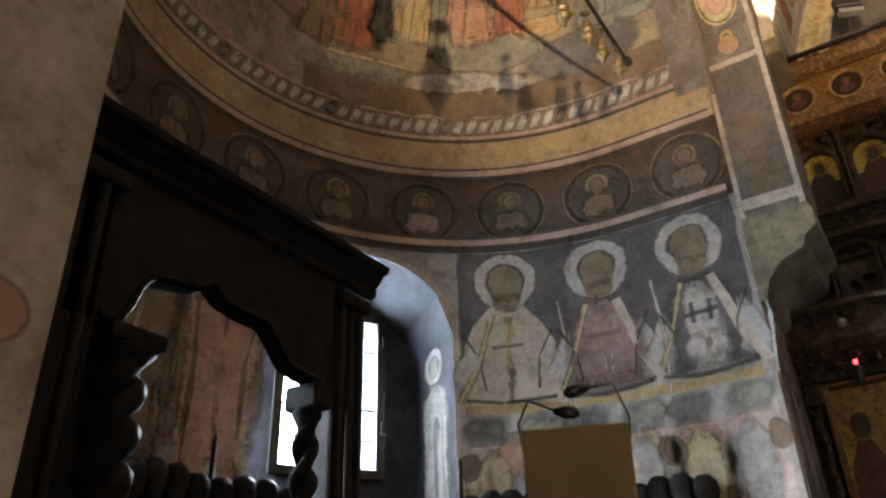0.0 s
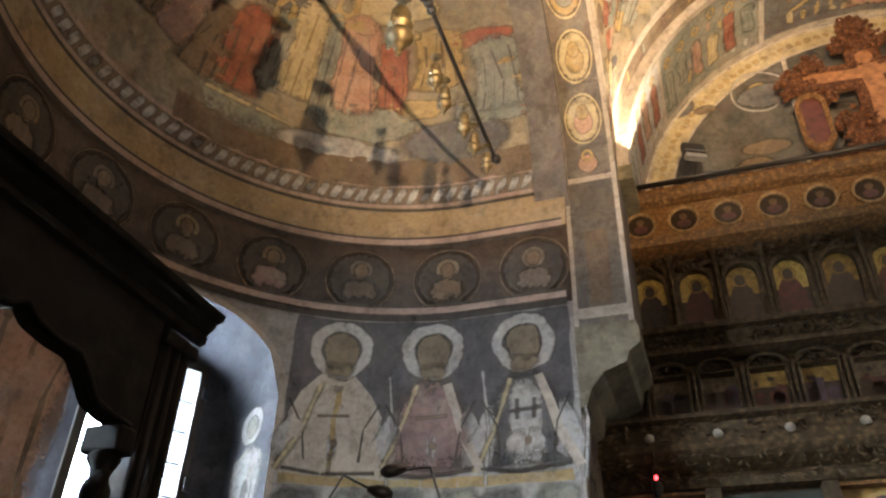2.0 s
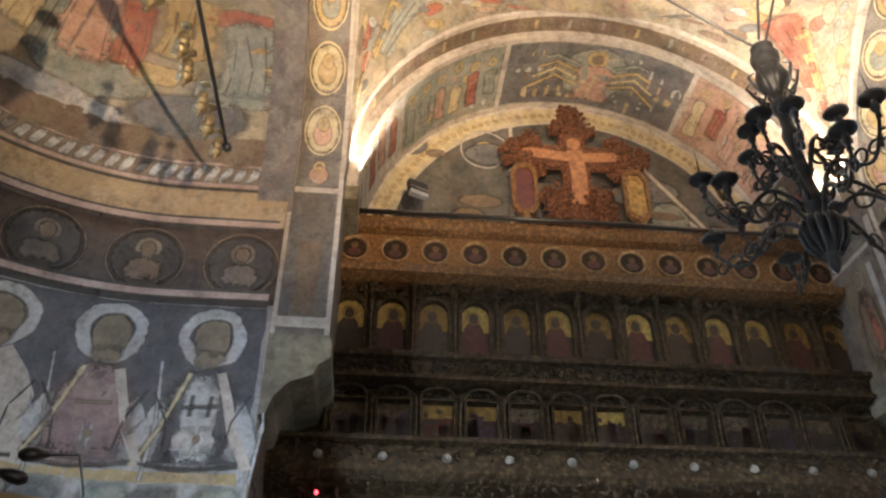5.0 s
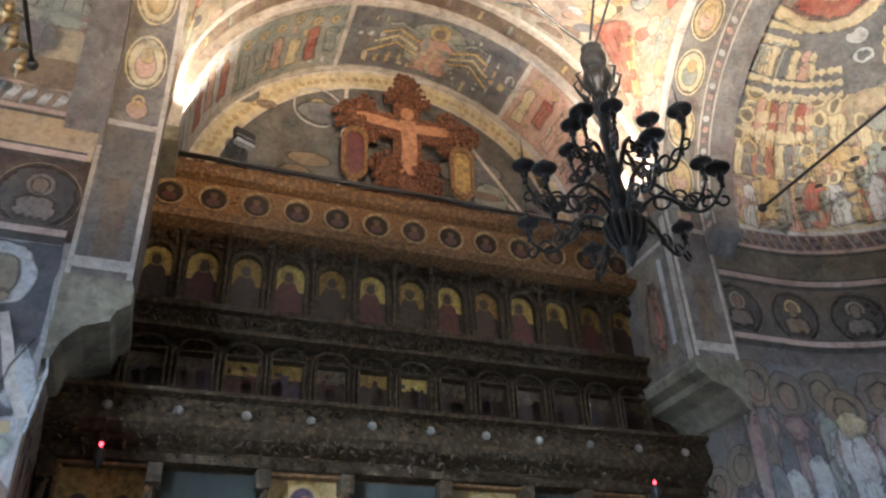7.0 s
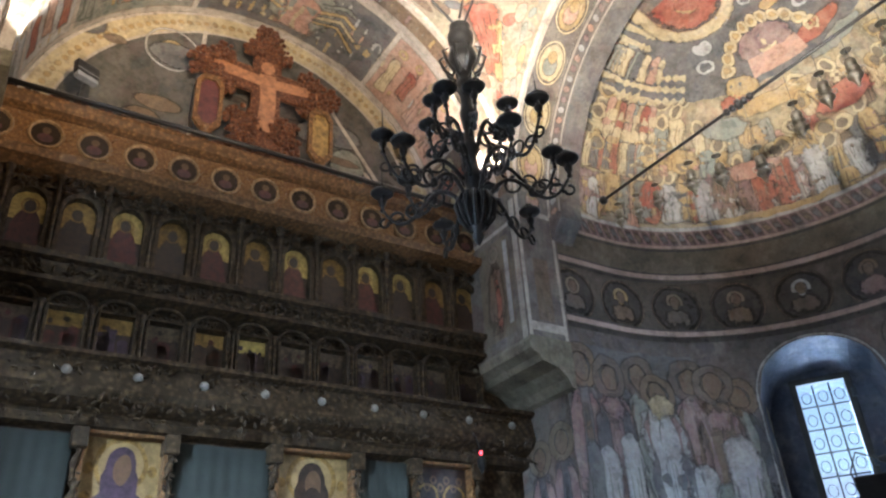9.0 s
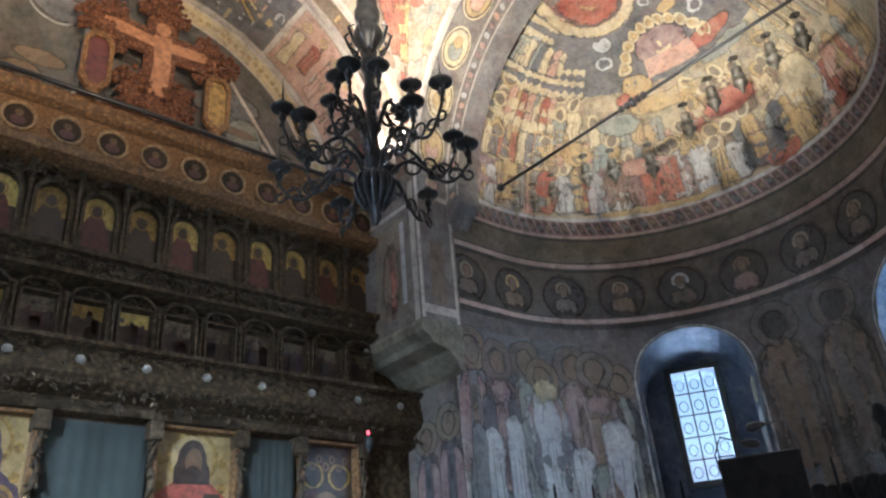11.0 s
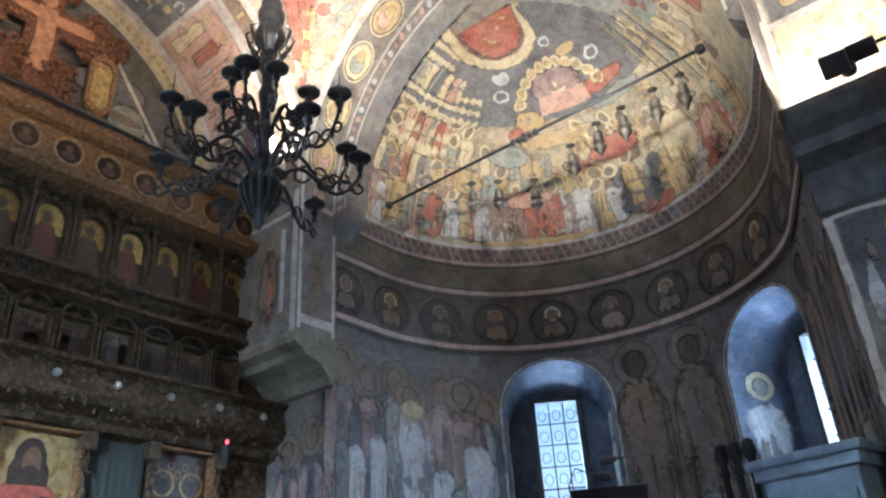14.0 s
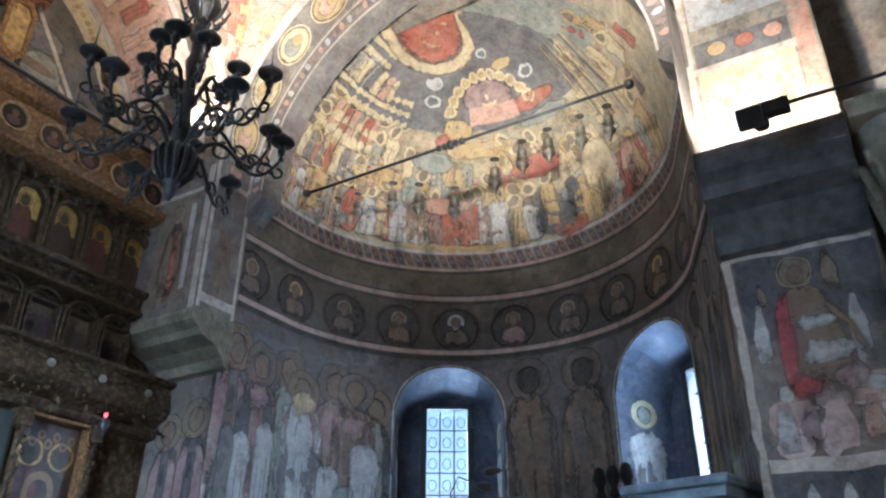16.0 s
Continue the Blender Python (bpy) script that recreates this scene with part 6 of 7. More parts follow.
for x in (-0.63, 0.0, 0.69, 1.26, 1.985, 2.635, 3.135, 3.72):
    bm = bmesh.new()
    box(bm, x - 0.045, x + 0.045, 5.26, 5.42, 0, 0.9, 0.01)
    pts = [(x + 0.012 * math.cos(6.283 * z * 4), 5.31 + 0.012 * math.sin(6.283 * z * 4), z) for z in spread(0.9, 3.0, 60)]
    tube(bm, pts, lambda s: 0.022 + 0.008 * math.sin(s * 120), 8)
    leaves(bm, x - 0.035, x + 0.035, 0.9, 3.1, 5.29, 70, 0.018)
    box(bm, x - 0.05, x + 0.05, 5.26, 5.42, 3.0, 3.13, 0.012)
    part("column", bm, M_CARVED, screen, "turned and carved column with worn gilding")
for x0, x1 in ((-0.58, -0.02), (0.71, 1.24), (2.0, 2.61), (3.15, 3.68), (3.74, XR - 0.02)):
    bm = bmesh.new()
    box(bm, x0, x1, 5.36, 5.42, 0, 1.9, 0.01)
    leaves(bm, x0 + 0.05, x1 - 0.05, 0.3, 1.8, 5.36, 90, 0.03)
    part("base_panel", bm, M_CARVED, screen)


def red_lamp(x, y, z):
    t = thing("vigil_lamp", "small red glass vigil lamp hanging before an icon", "lamp", "vigil lamps", at=(x, y, z))
    m, nt, b = node_material("red_lamp_glass", 0.2)
    b.inputs["Base Color"].default_value = (0.5, 0.01, 0.02, 1)
    b.inputs["Emission Color"].default_value = (1.0, 0.05, 0.08, 1)
    b.inputs["Emission Strength"].default_value = 4.0
    part("glass", lathe(bmesh.new(), [(0.0, -0.012), (0.008, -0.01), (0.011, 0.0), (0.01, 0.014)], steps=12), m, t)
    bm = bmesh.new()
    lathe(bm, [(0.0, -0.16), (0.008, -0.15), (0.03, -0.1), (0.036, -0.06), (0.028, -0.03), (0.02, -0.02)], steps=12)
    part("holder", bm, M_IRON, t)
    bm = bmesh.new()
    tube(bm, [(0, 0.0, 0.022), (0, 0.05, 0.14), (0, 0.1, 0.2)], 0.004, 6)
    part("hook", bm, M_IRON, t)


red_lamp(-0.33, 5.08, 3.16)
red_lamp(3.62, 5.08, 3.16)

# the carved cross over the screen
cross = thing("altar_cross", "red-gold carved crucifix with trefoil ends above the icon screen", "cross")
bm = bmesh.new()
box(bm, MIDX - 0.14, MIDX + 0.14, 5.42, 5.47, 5.5, 7.02, 0.02)
box(bm, MIDX - 0.55, MIDX + 0.55, 5.42, 5.468, 6.37, 6.66, 0.02)
part("shaft", bm, M_CROSS, cross)


def knob_cluster(bm, cx, cz, r, n):
    for _ in range(n):
        a, d = rnd.uniform(0, 2 * math.pi), r * math.sqrt(rnd.random())
        s = rnd.uniform(0.018, 0.034)
        lathe(bm, [(0.0, s), (s * 0.8, s * 0.5), (s, 0.0), (s * 0.8, -s * 0.5), (0.0, -s)], Matrix.Translation((cx + d * math.cos(a), 5.41 + rnd.uniform(-0.02, 0.03), cz + d * math.sin(a))), 7)


for cx, cz, r in ((MIDX, 7.05, 0.14), (MIDX - 0.14, 6.86, 0.09), (MIDX + 0.14, 6.86, 0.09), (MIDX - 0.57, 6.51, 0.16), (MIDX - 0.42, 6.68, 0.11), (MIDX - 0.42, 6.33, 0.12), (MIDX + 0.57, 6.51, 0.16), (MIDX + 0.42, 6.68, 0.11), (MIDX + 0.42, 6.33, 0.12), (MIDX - 0.2, 5.98, 0.17), (MIDX + 0.2, 5.98, 0.17), (MIDX - 0.22, 5.78, 0.12), (MIDX + 0.22, 5.78, 0.12)):
    bm = bmesh.new()
    knob_cluster(bm, cx, cz, r, int(40 * r / 0.1))
    box(bm, cx - r * 0.6, cx + r * 0.6, 5.42, 5.46, cz - r * 0.6, cz + r * 0.6, 0.01)
    part("carved_end", bm, M_CROSS, cross)
bm = bmesh.new()
for s in (-1, 1):
    tube(bm, [(MIDX + s * 0.05, 5.43, 5.62), (MIDX + s * 0.3, 5.42, 5.72), (MIDX + s * 0.5, 5.42, 5.62), (MIDX + s * 0.75, 5.43, 5.66), (MIDX + s * 0.95, 5.43, 5.53)], 0.035, 8)
leaves(bm, MIDX - 0.9, MIDX + 0.9, 5.5, 5.66, 5.41, 130, 0.035)
box(bm, MIDX - 0.4, MIDX + 0.4, 5.4, 5.48, 5.5, 5.62, 0.02)
part("base", bm, M_CROSS, cross)
p = Paint(lambda u, v, off: Vector((u, 5.42 - off, v)), 0.005, 0.01)
p.stroke([(MIDX - 0.5, 6.55), (MIDX, 6.5), (MIDX + 0.5, 6.55)], 0.09, 0)
p.stroke([(MIDX, 5.95), (MIDX + 0.02, 6.3), (MIDX, 6.6)], 0.13, 0, 0.001)
p.oval(MIDX, 6.68, 0.06, 0.07, 0, 0.002)
p.done("painting", [plain("cross_ochre", (0.25, 0.105, 0.045), 0.5, 0, 0.4, 25)], cross)
for s in (-1, 1):
    x = MIDX + s * 0.52
    bm = bmesh.new()
    out = [(x + 0.12 * a, 6.05 + 0.3 * b) for a, b in ((-1, -0.7), (-1, 0.7), (-0.5, 1), (0.5, 1), (1, 0.7), (1, -0.7), (0.4, -1), (-0.4, -1))]
    inn = [(x + (u - x) * 0.7, 6.05 + (v - 6.05) * 0.8) for u, v in out]
    loops = [[bm.verts.new((u, y, v)) for u, v in l] for l, y in ((out, 5.4), (out, 5.36), (inn, 5.355), (inn, 5.375))]
    for a, b in zip(loops, loops[1:]):
        for k in range(8):
            bm.faces.new((a[k], a[(k + 1) % 8], b[(k + 1) % 8], b[k]))
    bm.faces.new(loops[0])
    side = part("side_icon", bm, M_CARVED_WARM, cross, "small gilt-framed octagonal icon on a stem")
    bm = bmesh.new()
    bm.faces.new([bm.verts.new((u, 5.377, v)) for u, v in inn])
    part("painting", bm, M_ICON_RED if s < 0 else M_GOLD_DIM, side)
    part("stem", lathe(bmesh.new(), [(0.05, 5.49), (0.03, 5.55), (0.02, 5.62), (0.04, 5.68), (0.06, 5.76)], Matrix.Translation((x, 5.38, 0)), 10), M_CARVED_WARM, side)

# small floodlight heads
def floodlight(x, y, z, m, pole):
    t = thing("floodlight", "small black floodlight head on a thin stand", "floodlight", "floodlights")
    bm = bmesh.new()
    box(bm, -0.09, 0.09, -0.03, 0.03, -0.035, 0.085, 0.008, m)
    part("housing", bm, M_BLACKBAR, t)
    bm = bmesh.new()
    box(bm, -0.088, 0.088, -0.033, 0.028, -0.012, -0.006, 0.002, m)
    box(bm, -0.085, 0.085, -0.032, 0.02, -0.09, -0.045, 0.004, m)
    part("bracket", bm, plain("pale_steel_strip", (0.4, 0.4, 0.4), 0.4, 0.6), t)
    part("stand", tube(bmesh.new(), pole, 0.008, 8), M_BLACKBAR, t)
    return t


floodlight(0, 0, 0, Matrix.Translation((0.28, 5.15, 5.78)) @ pose(0, 0, 0, -10, 0, 25), [(0.27, 5.16, 5.72), (0.25, 5.2, 5.5)])
rod_light = thing("rod_floodlight", "black floodlight clamped to a thin iron rod", "floodlight", "floodlights")
bm = bmesh.new()
rm = look((3.62, 0.305, 4.08), (4.3, 0.335, 4.6))
box(bm, -0.063, 0.063, -0.058, 0.058, -0.028, 0.105, 0.01, rm)
part("housing", bm, M_BLACKBAR, rod_light)
bm = bmesh.new()
box(bm, 3.58, 3.66, 0.11, 0.265, 4.06, 4.125, 0.008)
lathe(bm, [(0.0, -0.03), (0.035, -0.025), (0.04, 0.0), (0.035, 0.03), (0.0, 0.04)], Matrix.Translation((3.62, 0.258, 4.02)), 12)
part("clamp", bm, M_BLACKBAR, rod_light)
part("rod", tube(bmesh.new(), [(3.62, 0.167, 4.1), (3.62, -1.5, 4.1), (3.62, WEST_END, 4.1)], 0.011, 8), M_IRON, rod_light)

# ---- chandelier ----
CH = Vector((1.97, 2.64, 0))
chand = thing("chandelier", "dark bronze two-tiered chandelier with scrolled arms and drip pans", "chandelier")
bm = bmesh.new()
prof = [(0.0, 3.42), (0.015, 3.44), (0.03, 3.47), (0.02, 3.5), (0.05, 3.53), (0.065, 3.58), (0.075, 3.64), (0.085, 3.68), (0.05, 3.7), (0.035, 3.74), (0.045, 3.78), (0.052, 3.83), (0.035, 3.87), (0.025, 3.95), (0.05, 3.99), (0.03, 4.03), (0.028, 4.12), (0.038, 4.18), (0.046, 4.23), (0.03, 4.28), (0.03, 4.36), (0.05, 4.4), (0.05, 4.44), (0.025, 4.48), (0.04, 4.53), (0.075, 4.58), (0.085, 4.62), (0.07, 4.68), (0.05, 4.7), (0.07, 4.74), (0.075, 4.79), (0.05, 4.83), (0.06, 4.86), (0.02, 4.9), (0.0, 4.93)]
lathe(bm, prof, Matrix.Translation(CH), 20)
part("stem", bm, M_IRON, chand)
for count, rows, wide in ((14, ((0.05, 3.72), (0.08, 3.7), (0.1, 3.65), (0.085, 3.58), (0.045, 3.52)), 0.01), (10, ((0.09, 4.66), (0.13, 4.62), (0.1, 4.54), (0.06, 4.5), (0.08, 4.46)), 0.009)):
    leaf = None
    for k in range(count):
        if leaf is None:
            bm = bmesh.new()
            tube(bm, [(r, 0, z) for r, z in rows], lambda s: wide * (0.45 + 0.75 * math.sin(math.pi * s)), 6)
            o = leaf = part("leaf", bm, M_IRON, chand)
        else:
            o = new("leaf", leaf.data)
            o.parent = chand
        o.matrix_local = Matrix.Translation(CH) @ Matrix.Rotation(2 * math.pi * k / count, 4, "Z")
bm = bmesh.new()
for a in (0, 2.1, 4.2):
    tube(bm, [CH + Vector((0.03 * math.cos(a), 0.03 * math.sin(a), 4.9)), Vector((MIDX + 1.99 * math.cos(a + 0.5), MIDY + 1.99 * math.sin(a + 0.5), 8.25))], 0.008, 6)
part("chain", bm, M_IRON, chand)


def arm_height(s, z0, rise):
    """An arm springs up out of the bowl, sinks, and turns up again under its drip pan."""
    if s < 0.55:
        return z0 + 0.1 * math.sin(math.pi * s / 0.55) + 0.25 * rise * s
    q = (s - 0.55) / 0.45
    return z0 + 0.14 * rise - 0.075 * math.sin(math.pi * min(1.0, q * 0.9)) * (1 - 0.3 * q) + rise * 0.86 * q ** 3


def arm_mesh(reach, z0, rise):
    bm = bmesh.new()
    tube(bm, [(0.05 + reach * s, 0, arm_height(s, z0, rise)) for s in spread(0, 1, 26)], lambda s: 0.0125 - 0.004 * s, 7)
    for at, lift, r, t0, t1 in ((0.36, -0.03, 0.055, 1.4, 6.8), (0.62, 0.045, 0.05, -2.4, 2.8), (0.82, 0.03, 0.042, -0.6, 4.6), (0.97, -0.06, 0.03, 1.6, -3.4)):
        c = (0.05 + reach * at, arm_height(at, z0, rise) + lift)
        tube(bm, [(c[0] + r * (1 - 0.09 * abs(a - t0)) * math.cos(a), 0, c[1] + r * (1 - 0.09 * abs(a - t0)) * math.sin(a)) for a in spread(t0, t1, 14)], 0.0075, 6)
    lathe(bm, [(0.0, -0.03), (0.016, -0.02), (0.02, 0.0), (0.014, 0.02), (0.0, 0.03)], Matrix.Translation((0.05 + reach * 0.55, 0, arm_height(0.55, z0, rise))), 8)
    return bm


def cup_mesh():
    bm = bmesh.new()
    lathe(bm, [(0.0, -0.05), (0.02, -0.045), (0.012, -0.02), (0.025, 0.0), (0.03, 0.02), (0.014, 0.032), (0.014, 0.05), (0.03, 0.056), (0.072, 0.062), (0.084, 0.074), (0.08, 0.078), (0.06, 0.07), (0.016, 0.07), (0.015, 0.095), (0.028, 0.104), (0.03, 0.115), (0.016, 0.118), (0.0, 0.112)], steps=16)
    return bm


arm_first, cup_first = {}, None
for tier, n, reach, z0, rise, turned in ((0, 6, 0.43, 3.66, 0.07, 0.25), (1, 6, 0.41, 3.8, 0.15, 0.75), (2, 6, 0.17, 4.04, 0.1, 0.1)):
    for k in range(n):
        m = Matrix.Translation(CH) @ Matrix.Rotation(turned + 2 * math.pi * k / n + rnd.uniform(-0.05, 0.05), 4, "Z")
        if tier not in arm_first:
            o = part("arm", arm_mesh(reach, z0, rise), M_IRON, chand)
            arm_first[tier] = o
        else:
            o = new("arm", arm_first[tier].data)
            o.parent = chand
        o.matrix_local = m
        if cup_first is None:
            c = cup_first = part("drip_pan", cup_mesh(), M_IRON, o)
        else:
            c = new("drip_pan", cup_first.data)
            c.parent = o
        c.matrix_local = Matrix.Translation((0.05 + reach, 0, arm_height(1.0, z0, rise) + 0.035)) @ Matrix.Diagonal((0.74, 0.74, 0.95, 1))
        if tier == 1 and k % 2 == 0 or tier == 0 and k == 2:
            part("candle_spike", tube(bmesh.new(), [(0, 0, 0.12), (0, 0, 0.3)], lambda s: 0.006 * (1 - s) + 0.001, 6), M_IRON, c)

# ---- lamp bars across the apses ----
M_BRASS = plain("tarnished_brass", (0.2, 0.15, 0.08), 0.45, 0.75, 0.35, 20, 0.2)
M_SILVER = plain("tarnished_silver", (0.24, 0.21, 0.16), 0.35, 0.75, 0.35, 20, 0.2)


def lamp_bar(x, y0, y1, z, label):
    bar = thing("lamp_bar", label, "lamp bar", "lamp bars")
    part("bar", tube(bmesh.new(), [(x, y0, z), (x, (y0 + y1) / 2, z), (x, y1, z)], 0.013, 10), M_IRON, bar)
    ym = (y0 + y1) / 2
    bm = bmesh.new()
    for d in (-0.1, -0.05, 0.0, 0.05, 0.1):
        r = 0.04 if abs(d) < 0.03 else 0.028
        lathe(bm, [(0.012, -0.024), (r, -0.01), (r, 0.01), (0.012, 0.024)], Matrix.Translation((x, ym + d, z)) @ pose(0, 0, 0, 90, 0, 0), 12)
    part("knot", bm, M_IRON, bar)
    for y in (y0, y1):
        part("finial", lathe(bmesh.new(), [(0.0, -0.04), (0.03, -0.025), (0.038, 0.0), (0.03, 0.025), (0.0, 0.04)], Matrix.Translation((x, y, z)) @ pose(0, 0, 0, 90, 0, 0), 12), M_IRON, bar)
        part("wire", tube(bmesh.new(), [(x, y, z), (x, y + 0.02, z + 2.1)], 0.0015, 5), M_IRON, bar)
    return bar


def oil_lamp(material, group, label):
    t = thing("hanging_lamp", label, "lamp", group)
    part("bowl", lathe(bmesh.new(), [(0.0, -0.13), (0.011, -0.122), (0.013, -0.11), (0.006, -0.1), (0.02, -0.088), (0.026, -0.07), (0.022, -0.06), (0.045, -0.045), (0.056, -0.028), (0.052, -0.012), (0.03, -0.002), (0.02, 0.01), (0.026, 0.022), (0.046, 0.032), (0.05, 0.04), (0.044, 0.042)], steps=14), material, t)
    for a in (0.5, 2.6, 4.7):
        d = Vector((math.cos(a), math.sin(a), 0))
        part("scroll_handle", tube(bmesh.new(), [d * q + Vector((0, 0, z)) for q, z in ((0.05, -0.03), (0.08, -0.02), (0.082, 0.01), (0.06, 0.02), (0.058, 0.005))], 0.006, 6), material, t)
    part("gathering_cap", lathe(bmesh.new(), [(0.0, 0.25), (0.008, 0.245), (0.01, 0.235), (0.03, 0.228), (0.042, 0.215), (0.036, 0.212), (0.0, 0.22)], steps=12), material, t)
    m = node_material("lamp_glass", 0.15)[0]
    m.node_tree.nodes["Principled BSDF"].inputs["Base Color"].default_value = (0.5, 0.45, 0.36, 1)
    part("glass", lathe(bmesh.new(), [(0.022, 0.035), (0.038, 0.07), (0.042, 0.1), (0.036, 0.12), (0.02, 0.115)], steps=14), material, t, "small metal-banded glass cup")
    return t


def hang(first, x, y, z_bar, drop, size):
    m = Matrix.Translation((x, y, z_bar - drop)) @ Matrix.Diagonal((size, size, size, 1))
    t = copy_thing(first, Matrix.Translation((x, y, z_bar - drop)))
    t.scale = (size, size, size)
    bm = bmesh.new()
    for a in (0, 2.1, 4.2):
        tube(bm, [(0.045 * math.cos(a), 0.045 * math.sin(a), 0.04), (0, 0, 0.22)], 0.0022, 4)
    tube(bm, [(0, 0, 0.22), (0, 0, drop / size)], 0.0022, 4)
    part("chain", bm, M_IRON, t)
    return t


bar_s = lamp_bar(4.2, 1.05, 3.84, 5.02, "long iron lamp bar hung across the south apse")
bar_n = lamp_bar(-1.04, 1.1, 3.9, 5.02, "long iron lamp bar hung across the north apse")
lamp_first = oil_lamp(M_SILVER, "south oil lamps", "small silvered oil lamp hanging from the south bar")
for k, (y, drop) in enumerate(((3.7, 0.27), (3.5, 0.3), (3.3, 0.32), (2.96, 0.36), (2.72, 0.45), (2.41, 0.58), (2.08, 0.44), (1.86, 0.36), (1.66, 0.33), (1.42, 0.31), (1.22, 0.3))):
    lamp_ob = hang(lamp_first, 4.2, y, 5.02, drop, 0.7 if k < 3 else 0.85)
lamp_gold = oil_lamp(M_BRASS, "north oil lamps", "polished brass oil lamp hanging from the north bar")
for y, drop, size in ((3.68, 0.22, 0.7), (3.4, 0.3, 0.75), (3.2, 0.32, 0.75), (2.85, 0.45, 0.75), (2.7, 0.42, 0.75), (2.22, 0.6, 1.2), (1.9, 0.5, 1.0), (1.6, 0.4, 0.9)):
    hang(lamp_gold, -1.04, y, 5.02, drop, size)
for first in (lamp_first, lamp_gold):
    for o in (*first.children_recursive, first):
        bpy.data.objects.remove(o)

# ---- bishop's throne in the north apse ----
throne = thing("canopy_throne", "blackened carved wooden throne with an arched canopy", "throne")
TX, TY0, TY1, TTOP = -1.48, 0.62, 1.82, 2.69


def soft_edge(points, y):
    """Height at y of an outline given as rows of (y, z)."""
    for (a, p), (b, q) in zip(points, points[1:]):
        if a <= y <= b:
            return p + (q - p) * (y - a) / (b - a)
    return points[0][1] if y < points[0][0] else points[-1][1]


OGEE = ((0.86, 2.29), (0.965, 2.305), (0.985, 2.38), (1.02, 2.435), (1.1, 2.45), (1.16, 2.46), (1.2, 2.488), (1.24, 2.458), (1.32, 2.445), (1.4, 2.445), (1.45, 2.4), (1.49, 2.355), (1.56, 2.34), (1.7, 2.33))
bm = bmesh.new()
n = 56
front = [[bm.verts.new((x, 0.82 + 0.86 * k / n, z)) for k in range(n + 1) for z in (soft_edge(OGEE, 0.82 + 0.86 * k / n), TTOP + 0.01)] for x in (TX, TX - 0.045)]
for k in range(n):
    for f in front:
        bm.faces.new((f[2 * k], f[2 * k + 2], f[2 * k + 3], f[2 * k + 1]))
    bm.faces.new((front[0][2 * k], front[0][2 * k + 2], front[1][2 * k + 2], front[1][2 * k]))
part("arched_front", bm, M_OAK, throne, "black board cut to a cusped ogee arch")
bm = bmesh.new()
tube(bm, [(TX + 0.006, 0.9 + 0.74 * k / 40, soft_edge(OGEE, 0.9 + 0.74 * k / 40) + 0.012) for k in range(41)], 0.009, 6)
part("arch_bead", bm, M_OAK, throne)
bm = bmesh.new()
moulding(bm, 0, 1, 0, [(0.0, 0.0), (0.02, 0.008), (0.024, 0.03), (0.016, 0.036), (0.045, 0.06), (0.05, 0.074), (0.072, 0.08), (0.078, 0.1), (0.0, 0.104)])
bmesh.ops.transform(bm, matrix=Matrix(((0, -1, 0, TX), (TY1 - TY0 + 0.04, 0, 0, TY0), (0, 0, 1, TTOP), (0, 0, 0, 1))), verts=bm.verts)
part("cornice", bm, M_OAK, throne)
bm = bmesh.new()
box(bm, TX - 0.38, TX, TY0, TY1, TTOP + 0.04, TTOP + 0.1, 0.01)
part("canopy", bm, M_OAK, throne)
for y0, y1 in ((TY0 + 0.02, 0.9), (1.69, 1.825)):
    bm = bmesh.new()
    box(bm, TX - 0.11, TX, y0, y1, 0, TTOP, 0.012)
    for z in (1.2, 2.62):
        box(bm, TX - 0.12, TX + 0.025, y0 - 0.012, y1 + 0.012, z, z + 0.05, 0.012)
    post = part("post", bm, M_OAK, throne, "fluted black post")
    for j in range(3):
        y = y0 + (y1 - y0) * (j + 0.5) / 3
        part("flute", tube(bmesh.new(), [(TX + 0.004, y, 0.5), (TX + 0.004, y, 1.6), (TX + 0.004, y, 2.62)], 0.013, 8), M_OAK, post)
for y, r in ((1.615, 0.03), (1.0, 0.05)):
    bm = bmesh.new()
    for turn_by in (0.0, math.pi):
        pts = [(TX - 0.03 + r * 0.55 * math.cos(z * 34 + turn_by), y + r * 0.55 * math.sin(z * 34 + turn_by), z) for z in spread(0.9, 2.22, 70)]
        tube(bm, pts, lambda s: r * 0.72 + 0.005 * math.sin(s * 80), 10)
    part("twisted_column", bm, M_OAK, throne)
    bm = bmesh.new()
    w = r * (1.5 if y < 1.2 else 1.15)
    lathe(bm, [(r, 2.18), (r * 0.8, 2.21), (r * 1.5, 2.25), (r * 1.1, 2.27)], Matrix.Translation((TX - 0.03, y, 0)), 12)
    box(bm, TX - 0.09, TX + 0.03, y - w, y + w, 2.262, 2.3 if y < 1.2 else 2.335, 0.008)
    part("capital", bm, M_OAK, throne)
bm = bmesh.new()
box(bm, TX - 0.1, TX - 0.04, 0.86, 0.985, 0.9, 2.27, 0.01)
part("side_board", bm, M_OAK, throne)
for y in (TY0 + 0.06, TY1 - 0.06):
    bm = bmesh.new()
    box(bm, TX - 0.75, TX - 0.65, y - 0.05, y + 0.05, 0, 1.86, 0.01)
    part("back_post", bm, M_OAK, throne)
bm = bmesh.new()
box(bm, TX - 0.74, TX - 0.69, TY0 + 0.1, TY1 - 0.1, 0, 1.75, 0.01)
part("backrest", bm, M_OAK, throne)
knob_mesh = None
